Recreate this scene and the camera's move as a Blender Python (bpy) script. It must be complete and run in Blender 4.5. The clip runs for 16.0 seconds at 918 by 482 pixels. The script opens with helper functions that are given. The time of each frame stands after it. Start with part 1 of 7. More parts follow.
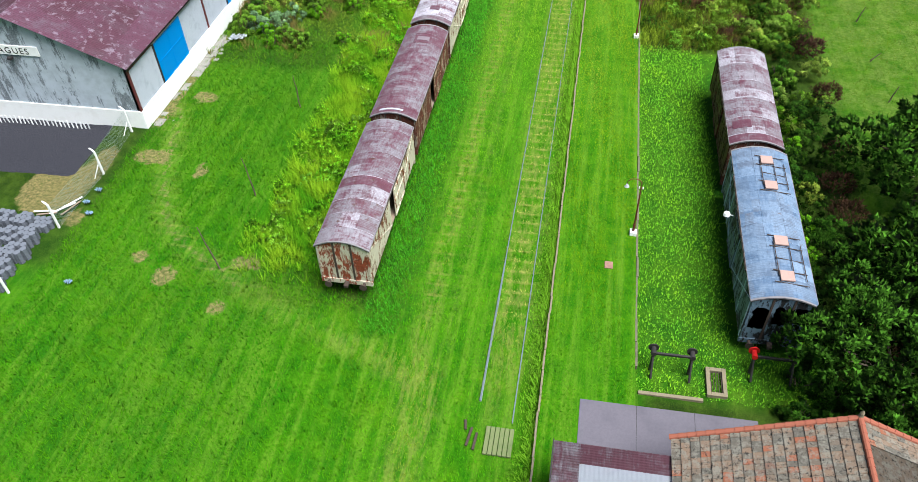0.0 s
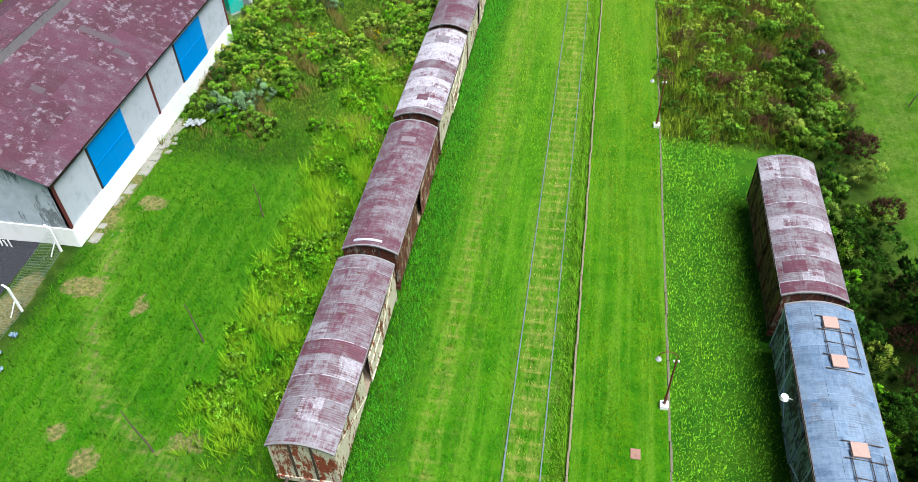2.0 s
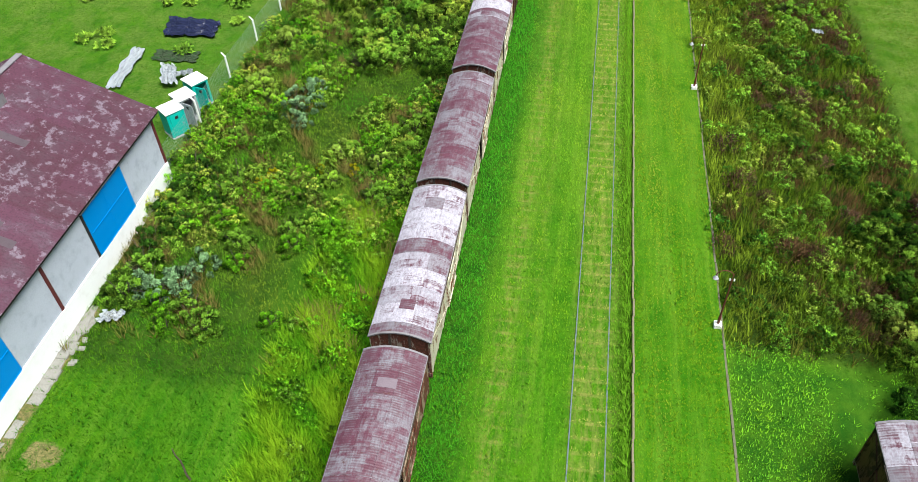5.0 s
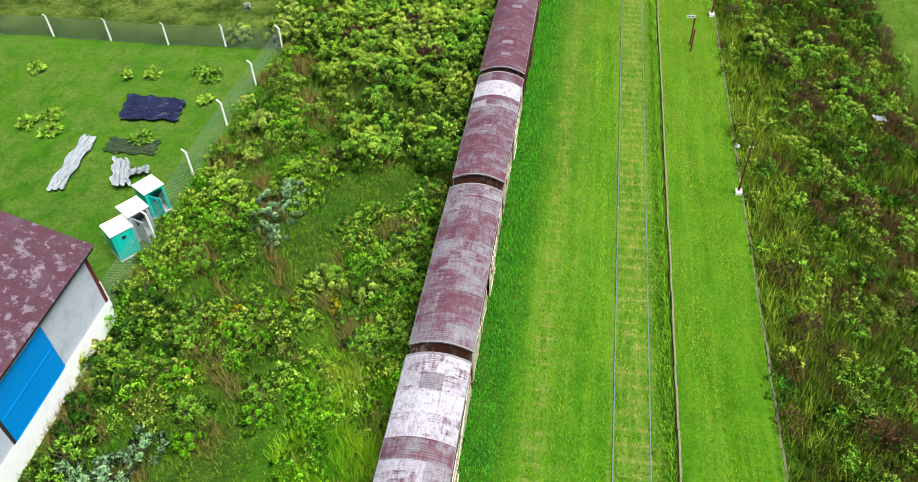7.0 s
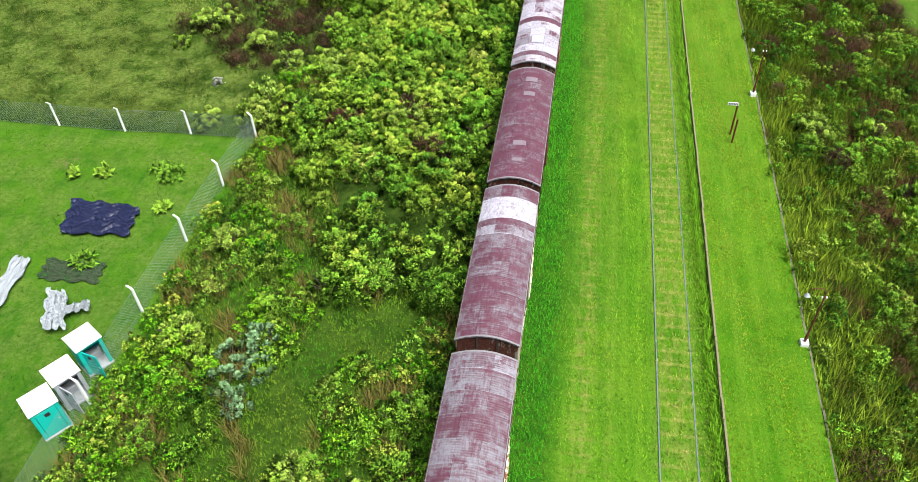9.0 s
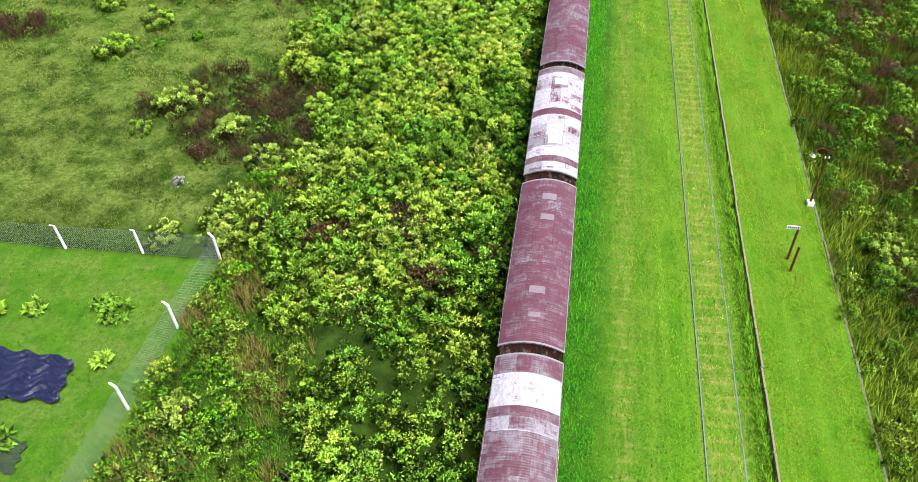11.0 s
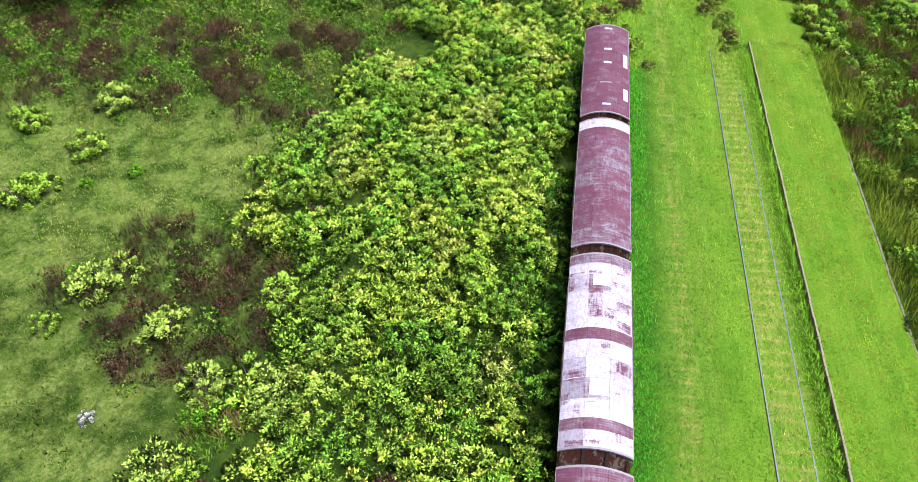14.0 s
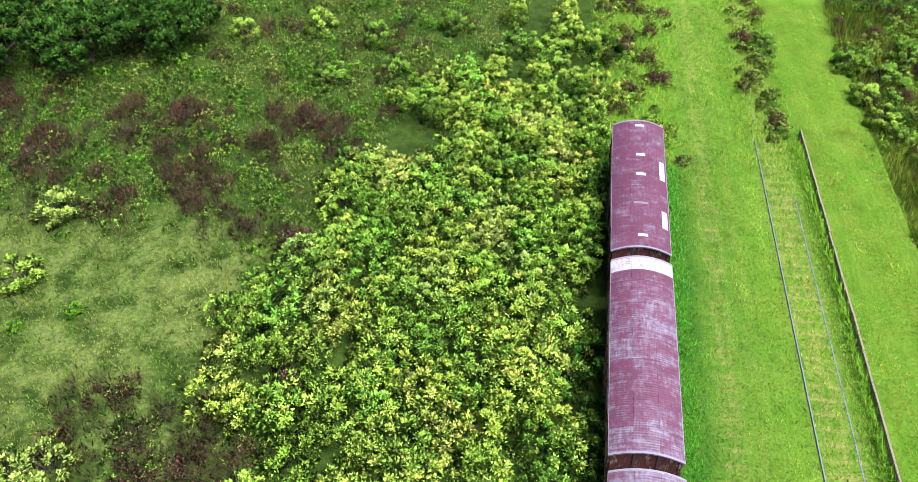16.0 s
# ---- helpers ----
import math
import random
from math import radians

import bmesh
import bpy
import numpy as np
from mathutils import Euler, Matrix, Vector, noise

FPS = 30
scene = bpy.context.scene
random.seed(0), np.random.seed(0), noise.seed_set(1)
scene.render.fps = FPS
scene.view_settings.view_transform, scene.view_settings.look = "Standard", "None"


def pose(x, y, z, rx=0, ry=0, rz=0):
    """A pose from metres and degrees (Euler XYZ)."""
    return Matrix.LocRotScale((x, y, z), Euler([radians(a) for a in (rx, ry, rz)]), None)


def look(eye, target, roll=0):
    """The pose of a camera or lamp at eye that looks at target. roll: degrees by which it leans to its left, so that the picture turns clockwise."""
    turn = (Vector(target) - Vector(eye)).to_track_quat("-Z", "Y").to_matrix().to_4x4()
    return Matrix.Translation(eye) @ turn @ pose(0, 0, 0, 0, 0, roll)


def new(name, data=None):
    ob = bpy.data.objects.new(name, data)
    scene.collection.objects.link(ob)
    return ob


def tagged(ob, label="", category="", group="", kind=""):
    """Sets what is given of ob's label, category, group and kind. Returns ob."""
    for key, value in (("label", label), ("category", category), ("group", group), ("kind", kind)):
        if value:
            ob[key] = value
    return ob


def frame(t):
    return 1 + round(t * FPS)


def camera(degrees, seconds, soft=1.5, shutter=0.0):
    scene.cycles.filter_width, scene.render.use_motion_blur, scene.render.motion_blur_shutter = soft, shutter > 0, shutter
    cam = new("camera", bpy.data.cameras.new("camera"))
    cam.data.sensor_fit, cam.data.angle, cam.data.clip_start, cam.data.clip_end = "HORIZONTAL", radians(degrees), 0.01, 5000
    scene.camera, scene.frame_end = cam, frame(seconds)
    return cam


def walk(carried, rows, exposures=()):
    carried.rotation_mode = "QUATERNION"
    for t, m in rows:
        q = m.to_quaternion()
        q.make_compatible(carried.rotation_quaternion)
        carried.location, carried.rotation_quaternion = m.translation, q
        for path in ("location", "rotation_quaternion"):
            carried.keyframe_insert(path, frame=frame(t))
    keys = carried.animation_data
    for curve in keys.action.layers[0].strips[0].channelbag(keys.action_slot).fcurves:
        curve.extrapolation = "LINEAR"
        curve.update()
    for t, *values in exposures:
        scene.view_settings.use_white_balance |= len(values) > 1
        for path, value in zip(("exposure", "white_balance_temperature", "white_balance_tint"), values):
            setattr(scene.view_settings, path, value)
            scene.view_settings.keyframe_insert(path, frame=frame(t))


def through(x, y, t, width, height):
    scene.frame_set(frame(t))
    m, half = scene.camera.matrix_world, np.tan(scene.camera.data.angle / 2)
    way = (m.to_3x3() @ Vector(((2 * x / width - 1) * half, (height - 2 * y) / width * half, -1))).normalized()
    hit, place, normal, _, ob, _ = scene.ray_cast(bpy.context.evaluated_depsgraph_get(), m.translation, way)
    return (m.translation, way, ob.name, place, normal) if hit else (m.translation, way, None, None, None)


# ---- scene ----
cam = camera(61.7, 16.0, soft=0.65)
EXPOSURES = [(0.0, 1.2, 6050.0, 6.5), (3.0, 1.13, 6050.0, 5.0), (6.5, 1.05, 6250.0, 6.0), (10.0, 1.32, 6200.0, 10.0), (13.0, 1.4, 5950.0, 19.0), (16.0, 1.5, 5600.0, 30.0)]
# seconds, eye x y z, yaw, pitch, roll
PATH = [
    (0.0, 11.136, -2.079, 30.414, 9.796, -44.239, 1.497),
    (0.5, 10.716, 0.738, 30.386, 9.721, -44.163, 1.397),
    (1.0, 10.287, 3.566, 30.366, 9.652, -44.113, 1.326),
    (1.5, 9.849, 6.401, 30.354, 9.590, -44.084, 1.281),
    (2.0, 9.404, 9.241, 30.346, 9.534, -44.071, 1.256),
    (2.5, 8.953, 12.085, 30.342, 9.482, -44.071, 1.250),
    (3.0, 8.495, 14.931, 30.340, 9.434, -44.080, 1.259),
    (3.5, 8.031, 17.777, 30.337, 9.390, -44.095, 1.280),
    (4.0, 7.562, 20.622, 30.334, 9.349, -44.112, 1.311),
    (4.5, 7.088, 23.466, 30.329, 9.311, -44.129, 1.348),
    (5.0, 6.611, 26.306, 30.321, 9.275, -44.144, 1.391),
    (5.5, 6.130, 29.143, 30.310, 9.241, -44.155, 1.436),
    (6.0, 5.645, 31.975, 30.295, 9.208, -44.161, 1.482),
    (6.5, 5.159, 34.803, 30.276, 9.175, -44.160, 1.527),
    (7.0, 4.669, 37.626, 30.253, 9.144, -44.151, 1.571),
    (7.5, 4.179, 40.444, 30.226, 9.113, -44.135, 1.612),
    (8.0, 3.686, 43.258, 30.194, 9.082, -44.110, 1.649),
    (8.5, 3.193, 46.067, 30.160, 9.051, -44.078, 1.682),
    (9.0, 2.698, 48.873, 30.123, 9.020, -44.039, 1.711),
    (9.5, 2.203, 51.677, 30.084, 8.988, -43.994, 1.735),
    (10.0, 1.708, 54.479, 30.044, 8.956, -43.945, 1.755),
    (10.5, 1.212, 57.280, 30.004, 8.924, -43.892, 1.770),
    (11.0, 0.717, 60.082, 29.966, 8.891, -43.839, 1.782),
    (11.5, 0.221, 62.886, 29.931, 8.858, -43.787, 1.791),
    (12.0, -0.273, 65.695, 29.901, 8.825, -43.740, 1.798),
    (12.5, -0.768, 68.510, 29.878, 8.791, -43.701, 1.805),
    (13.0, -1.262, 71.332, 29.864, 8.758, -43.672, 1.814),
    (13.5, -1.755, 74.166, 29.862, 8.725, -43.659, 1.825),
    (14.0, -2.248, 77.012, 29.873, 8.691, -43.665, 1.841),
    (14.5, -2.740, 79.874, 29.900, 8.659, -43.695, 1.864),
    (15.0, -3.232, 82.755, 29.947, 8.628, -43.754, 1.897),
    (15.5, -3.723, 85.658, 30.016, 8.598, -43.847, 1.942),
    (16.0, -4.214, 88.585, 30.111, 8.570, -43.980, 2.003),
]
walk(cam, [(t, pose(x, y, z, 90 + pitch, roll, yaw)) for t, x, y, z, yaw, pitch, roll in PATH], EXPOSURES)

# ---- world and sun: a bright overcast sky ----
SUN_EL, SUN_ROT = 66.0, 122.0
world = bpy.data.worlds.new("sky")
scene.world = world
world.use_nodes = True
wn = world.node_tree
wn.nodes.clear()
sky = wn.nodes.new("ShaderNodeTexSky")
sky.sky_type, sky.sun_disc = "NISHITA", False
sky.sun_elevation, sky.sun_rotation = radians(SUN_EL), radians(SUN_ROT)
sky.dust_density, sky.air_density = 4.0, 1.0
bg = wn.nodes.new("ShaderNodeBackground")
bg.inputs["Strength"].default_value = 0.05
wo = wn.nodes.new("ShaderNodeOutputWorld")
wn.links.new(sky.outputs[0], bg.inputs[0])
wn.links.new(bg.outputs[0], wo.inputs[0])
sun = new("sun", bpy.data.lights.new("sun", "SUN"))
sun.data.energy, sun.data.angle, sun.data.color = 4.2, radians(38), (1.0, 0.97, 0.92)
az = radians(SUN_ROT)
sun.matrix_world = look((0, 0, 60), (-60 * math.sin(az) * math.cos(radians(SUN_EL)), -60 * math.cos(az) * math.cos(radians(SUN_EL)), 60 - 60 * math.sin(radians(SUN_EL))))


# ---- materials ----
class Nodes:
    """A short way to write node trees."""
    def __init__(self, name):
        self.mat = bpy.data.materials.new(name)
        self.mat.use_nodes = True
        self.tree = self.mat.node_tree
        self.bsdf = self.tree.nodes["Principled BSDF"]

    def put(self, sock, value):
        if isinstance(value, bpy.types.NodeSocket):
            self.tree.links.new(value, sock)
        else:
            sock.default_value = (*value, 1.0) if isinstance(value, tuple) and len(value) == 3 and sock.type == "RGBA" else value

    def node(self, kind, out=0, **inputs):
        n = self.tree.nodes.new(kind)
        for k, v in inputs.items():
            self.put(n.inputs[k.replace("_", " ")], v)
        return n.outputs[out]

    def place(self):
        return self.tree.nodes.new("ShaderNodeNewGeometry").outputs["Position"]

    def local(self):
        return self.tree.nodes.new("ShaderNodeTexCoord").outputs["Object"]

    def scaled(self, vec, s):
        n = self.tree.nodes.new("ShaderNodeMapping")
        self.put(n.inputs["Vector"], vec)
        n.inputs["Scale"].default_value = s if isinstance(s, tuple) else (s, s, s)
        return n.outputs[0]

    def noise(self, vec, scale, detail=4.0, rough=0.6, distortion=0.0):
        n = self.tree.nodes.new("ShaderNodeTexNoise")
        self.put(n.inputs["Vector"], vec)
        n.inputs["Scale"].default_value, n.inputs["Detail"].default_value = scale, detail
        n.inputs["Roughness"].default_value, n.inputs["Distortion"].default_value = rough, distortion
        return n.outputs["Fac"]

    def ramp(self, fac, lo, hi, a=0.0, b=1.0):
        n = self.tree.nodes.new("ShaderNodeMapRange")
        n.interpolation_type = "SMOOTHSTEP"
        for k, v in (("Value", fac), ("From Min", lo), ("From Max", hi), ("To Min", a), ("To Max", b)):
            self.put(n.inputs[k], v)
        return n.outputs[0]

    def math(self, op, a, b=0.0):
        n = self.tree.nodes.new("ShaderNodeMath")
        n.operation = op
        self.put(n.inputs[0], a), self.put(n.inputs[1], b)
        return n.outputs[0]

    def mix(self, fac, a, b, mode="MIX"):
        n = self.tree.nodes.new("ShaderNodeMix")
        n.data_type, n.blend_type = "RGBA", mode
        self.put(n.inputs[0], fac), self.put(n.inputs[6], a), self.put(n.inputs[7], b)
        return n.outputs[2]

    def attr(self, name, out="Fac"):
        n = self.tree.nodes.new("ShaderNodeAttribute")
        n.attribute_name = name
        return n.outputs[out]

    def random(self):
        return self.tree.nodes.new("ShaderNodeObjectInfo").outputs["Random"]

    def tint(self):
        n = self.tree.nodes.new("ShaderNodeSeparateColor")
        self.tree.links.new(self.tree.nodes.new("ShaderNodeObjectInfo").outputs["Color"], n.inputs[0])
        return n.outputs

    def bump(self, height, strength=0.3, distance=0.02):
        n = self.tree.nodes.new("ShaderNodeBump")
        n.inputs["Strength"].default_value, n.inputs["Distance"].default_value = strength, distance
        self.put(n.inputs["Height"], height)
        self.put(self.bsdf.inputs["Normal"], n.outputs[0])

    def done(self, colour, rough=0.8, metal=0.0, specular=0.3):
        self.put(self.bsdf.inputs["Base Color"], colour)
        self.put(self.bsdf.inputs["Roughness"], rough)
        self.put(self.bsdf.inputs["Metallic"], metal)
        self.bsdf.inputs["Specular IOR Level"].default_value = specular
        return self.mat


def plain(name, colour, dark=None, scale=3.0, rough=0.7, metal=0.0, amount=0.5, bump=0.15):
    """A paint, stone or metal with blotches and grain at two scales."""
    n = Nodes(name)
    p = n.local()
    dark = dark or tuple(v * 0.55 for v in colour)
    big = n.ramp(n.noise(p, scale, 5, 0.65), 0.45, 0.75, 0, amount)
    fine = n.ramp(n.noise(p, scale * 14, 3, 0.7), 0.3, 0.8, 0, amount * 0.6)
    col = n.mix(fine, n.mix(big, colour, dark), dark)
    n.bump(n.noise(p, scale * 14, 3, 0.7), bump, 0.01)
    return n.done(col, rough, metal)


def roof_paint(name, maroon, pale, bare, white=1.9, grey=(0.13, 0.105, 0.12)):
    """Peeling painted corrugated roof. The object's colour sets how much has peeled, how much is bare rust, and a shift."""
    n = Nodes(name)
    r, g, b = n.tint()[:3]
    p = n.place()
    shift = n.tree.nodes.new("ShaderNodeCombineXYZ")
    n.put(shift.inputs[2], n.math("MULTIPLY", b, 37.0))
    add = n.tree.nodes.new("ShaderNodeVectorMath")
    n.put(add.inputs[0], p), n.put(add.inputs[1], shift.outputs[0])
    q = add.outputs[0]
    # squares of old touching-up, with ragged edges
    warp = n.tree.nodes.new("ShaderNodeTexNoise")
    n.put(warp.inputs["Vector"], p)
    warp.inputs["Scale"].default_value, warp.inputs["Detail"].default_value = 5.0, 4.0
    bent = n.tree.nodes.new("ShaderNodeVectorMath")
    bent.operation = "MULTIPLY_ADD"
    n.put(bent.inputs[0], warp.outputs["Color"]), n.put(bent.inputs[2], n.scaled(p, (1, 1, 0)))
    bent.inputs[1].default_value = (0.3, 0.3, 0.0)
    def patches(w, d):
        snap = n.tree.nodes.new("ShaderNodeVectorMath")
        snap.operation = "SNAP"
        n.put(snap.inputs[0], bent.outputs[0])
        snap.inputs[1].default_value = (w, d, 50.0)
        wn_ = n.tree.nodes.new("ShaderNodeTexWhiteNoise")
        n.put(wn_.inputs["Vector"], snap.outputs[0])
        return wn_.outputs["Value"]
    cell, cell2 = patches(0.66, 0.58), patches(0.41, 0.92)
    blot = n.noise(n.scaled(q, (1.0, 1.2, 1.0)), 1.5, 8, 0.7, 0.3)
    dash = n.noise(n.scaled(q, (8.0, 1.1, 3.0)), 1.3, 5, 0.7)
    band = n.noise(n.scaled(q, (0.7, 7.0, 0.7)), 1.2, 5, 0.7)
    sep = n.tree.nodes.new("ShaderNodeSeparateXYZ")
    n.put(sep.inputs[0], p)
    wave_ = n.math("SINE", n.math("MULTIPLY", sep.outputs[1], math.tau / 0.115))
    m = n.math("ADD", n.math("MULTIPLY", blot, 0.42), n.math("MULTIPLY", n.math("ADD", dash, band), 0.29))
    m = n.math("ADD", m, n.math("MULTIPLY", n.math("SUBTRACT", cell, 0.5), n.ramp(r, 0.5, 0.8, 0.07, 0.17)))
    m = n.math("ADD", m, n.math("MULTIPLY", wave_, n.ramp(cell2, 0.35, 0.9, 0.0, 0.035)))
    level = n.math("SUBTRACT", 0.61, n.math("MULTIPLY", r, 0.23))
    soft = n.math("SUBTRACT", 0.125, n.math("MULTIPLY", r, 0.075))
    peel = n.ramp(m, n.math("SUBTRACT", level, soft), n.math("ADD", level, soft))
    base = n.mix(n.ramp(n.noise(q, 0.9, 4, 0.6), 0.35, 0.7, 0.0, 0.4), maroon, tuple(v * 1.45 for v in maroon))
    base = n.mix(n.math("MULTIPLY", n.ramp(cell2, 0.3, 0.9), n.ramp(r, 0.05, 0.6, 0.0, 0.5)), base, grey)
    base = n.mix(n.ramp(n.noise(q, 11, 4, 0.7), 0.45, 0.75, 0, 0.45), base, tuple(v * 0.6 for v in maroon))
    top = n.mix(n.ramp(n.noise(q, 5, 5, 0.7), 0.4, 0.7, 0, 0.5), pale, tuple(v * 0.66 for v in pale))
    thin = n.ramp(n.noise(n.scaled(q, (5.0, 2.0, 2.0)), 2.2, 6, 0.75), 0.3, 0.65, 0.5, 1.0)
    top = n.mix(n.ramp(r, 0.55, 0.88, 0.0, 1.0), top, n.mix(n.ramp(n.noise(q, 3.1, 5, 0.7), 0.4, 0.75, 0, 0.6), tuple(min(0.6, v * white) for v in pale), pale))
    col = n.mix(n.math("MULTIPLY", peel, thin), base, top)
    rust = n.ramp(n.math("ADD", n.noise(n.scaled(q, (1, 1.5, 1)), 2.2, 7, 0.7), n.math("MULTIPLY", g, 0.3)), 0.62, 0.74)
    col = n.mix(n.math("MULTIPLY", rust, 0.85), col, bare)
    n.bump(n.math("ADD", n.math("ADD", peel, n.math("MULTIPLY", wave_, 1.2)), n.noise(q, 25, 3, 0.7)), 0.3, 0.006)
    return n.done(col, n.ramp(peel, 0, 1, 0.5, 0.65), 0.0, 0.4)


def shed_sheet(name):
    """Dark maroon roof sheets with chalky flecks, brown stains and dirty laps."""
    n = Nodes(name)
    p = n.place()
    maroon, brown, chalk = (0.165, 0.064, 0.105), (0.195, 0.140, 0.182), (0.40, 0.35, 0.42)
    rnd = n.random()
    base = n.mix(n.ramp(n.noise(n.scaled(p, (1.0, 1.8, 1.0)), 0.7, 7, 0.7), 0.42, 0.7, 0, 0.85), maroon, brown)
    base = n.mix(n.ramp(rnd, 0.0, 1.0, 0.0, 0.55), base, (0.095, 0.030, 0.040))
    base = n.mix(n.ramp(n.noise(p, 9, 5, 0.75), 0.45, 0.72, 0, 0.55), base, (0.05, 0.022, 0.024))
    fleck = n.math("ADD", n.math("MULTIPLY", n.noise(n.scaled(p, (1.2, 1.0, 1.2)), 1.9, 7, 0.68, 0.15), 0.8), n.math("MULTIPLY", n.noise(p, 0.35, 3, 0.6), 0.2))
    fleck = n.math("ADD", fleck, n.math("MULTIPLY", n.math("SUBTRACT", rnd, 0.5), 0.05))
    col = n.mix(n.ramp(fleck, 0.53, 0.62, 0, 0.62), base, chalk)
    n.bump(n.noise(p, 14, 4, 0.7), 0.25, 0.01)
    return n.done(col, 0.62, 0.0, 0.35)


M_ROOF = roof_paint("peeling_maroon_roof", (0.080, 0.026, 0.040), (0.172, 0.166, 0.188), (0.065, 0.024, 0.017), 2.3, (0.112, 0.082, 0.092))
M_ROOF_BLUE = roof_paint("weathered_blue_roof", (0.060, 0.098, 0.165), (0.140, 0.195, 0.280), (0.085, 0.060, 0.055), 1.3, (0.105, 0.110, 0.130))
M_SHEDROOF = shed_sheet("shed_roof_sheet")


def rusted(name, paint, rust, amount, scale=2.2):
    """Old paint flaking to rust, with runs down the sheet."""
    n = Nodes(name)
    p = n.place()
    a = n.noise(n.scaled(p, (1, 1, 0.45)), scale, 8, 0.7, 0.4)
    b = n.noise(n.scaled(p, (3, 3, 0.5)), scale * 2.5, 5, 0.7)
    m = n.math("ADD", n.math("MULTIPLY", a, 0.7), n.math("MULTIPLY", b, 0.3))
    mask = n.ramp(m, 0.66 - amount * 0.35, 0.71 - amount * 0.35)
    pc = n.mix(n.ramp(n.noise(p, 1.3, 5), 0.35, 0.7, 0, 0.5), paint, tuple(v * 0.6 for v in paint))
    rc = n.mix(n.ramp(n.noise(p, 9, 5, 0.7), 0.3, 0.7), rust, tuple(v * 0.4 for v in rust))
    n.bump(n.math("SUBTRACT", n.noise(p, 30, 3), mask), 0.3, 0.006)
    return n.done(n.mix(mask, pc, rc), n.ramp(mask, 0, 1, 0.5, 0.85), 0.0, 0.3)


M_SIDE_CREAM = rusted("flaking_cream_side", (0.52, 0.47, 0.36), (0.19, 0.065, 0.025), 0.42)
M_SIDE_BROWN = rusted("flaking_brown_side", (0.24, 0.17, 0.12), (0.12, 0.035, 0.018), 0.62)
M_SIDE_RED = rusted("dark_red_side", (0.075, 0.016, 0.013), (0.03, 0.009, 0.007), 0.5)
M_END_CREAM = rusted("flaking_cream_end", (0.46, 0.42, 0.33), (0.24, 0.05, 0.02), 0.5)
M_END_DARK = rusted("dark_rusted_end", (0.20, 0.17, 0.14), (0.10, 0.03, 0.018), 0.65)
M_SIDE_BLUE = rusted("flaking_blue_side", (0.34, 0.43, 0.49), (0.10, 0.10, 0.10), 0.38)
M_UNDER = plain("underframe_iron", (0.05, 0.035, 0.028), rough=0.85)
M_STEEL = plain("rail_steel", (0.135, 0.165, 0.175), (0.08, 0.085, 0.06), 2.0, 0.5, 0.2)
M_PATCH = plain("pale_roof_patch", (0.16, 0.125, 0.145), (0.11, 0.08, 0.095), 2.0)
M_PATCH_WHITE = plain("white_roof_patch", (0.33, 0.35, 0.40), (0.24, 0.25, 0.28), 2.0, amount=0.35)
M_EDGE = plain("pale_roof_edge", (0.19, 0.18, 0.19), (0.09, 0.065, 0.06), 3.0)
M_HATCH = plain("tan_wooden_hatch", (0.33, 0.22, 0.19), (0.23, 0.15, 0.13), 4.0)
M_DARK = plain("dark_paint", (0.025, 0.022, 0.022), rough=0.6)
M_SLEEPER = plain("weathered_sleeper", (0.125, 0.145, 0.060), (0.060, 0.10, 0.03), 2.5, 0.9)
M_CONC = plain("weathered_concrete", (0.18, 0.15, 0.10), (0.10, 0.09, 0.05), 1.6, 0.9, amount=0.7)
M_PAVE = plain("grey_pavement", (0.105, 0.095, 0.115), (0.065, 0.06, 0.075), 0.6, 0.85, amount=0.6)
M_WHITE = plain("white_paint", (0.80, 0.80, 0.79), (0.60, 0.58, 0.54), 1.5, 0.7, amount=0.35)
M_LIMEWASH = plain("whitewashed_wall", (0.44, 0.465, 0.53), (0.27, 0.295, 0.345), 1.1, 0.85, amount=0.75)
M_RUBBLE = plain("dirty_whitewashed_rubble", (0.23, 0.22, 0.20), (0.08, 0.08, 0.05), 1.3, 0.9, amount=0.9)
M_KERB_OLD = plain("mossy_old_kerb", (0.125, 0.115, 0.075), (0.05, 0.06, 0.03), 1.1, 0.9, amount=0.9)
M_SOIL = plain("dug_dark_soil", (0.060, 0.075, 0.045), (0.025, 0.095, 0.015), 2.5, 0.95, amount=0.9, bump=0.5)
M_GABLE = rusted("stained_grey_wall", (0.44, 0.49, 0.55), (0.24, 0.27, 0.30), 0.46, 0.45)
M_BLUEDOOR = plain("bright_blue_door", (0.003, 0.20, 0.56), (0.003, 0.17, 0.48), 0.7, 0.5, amount=0.3)
M_MAROON = plain("maroon_timber", (0.10, 0.022, 0.022), rough=0.6)
M_POST = plain("dark_red_post", (0.10, 0.018, 0.018), rough=0.6)
M_LAMP = plain("lamp_post_paint", (0.12, 0.028, 0.022), rough=0.5)
M_TURQ = plain("turquoise_plastic", (0.015, 0.40, 0.34), (0.008, 0.30, 0.25), 1.0, 0.45, amount=0.3)
M_GREYPL = plain("grey_plastic", (0.33, 0.34, 0.36), (0.25, 0.25, 0.27), 1.0, 0.5, amount=0.3)
M_TARP = plain("dark_blue_tarpaulin", (0.026, 0.032, 0.085), (0.012, 0.014, 0.035), 1.0, 0.35)
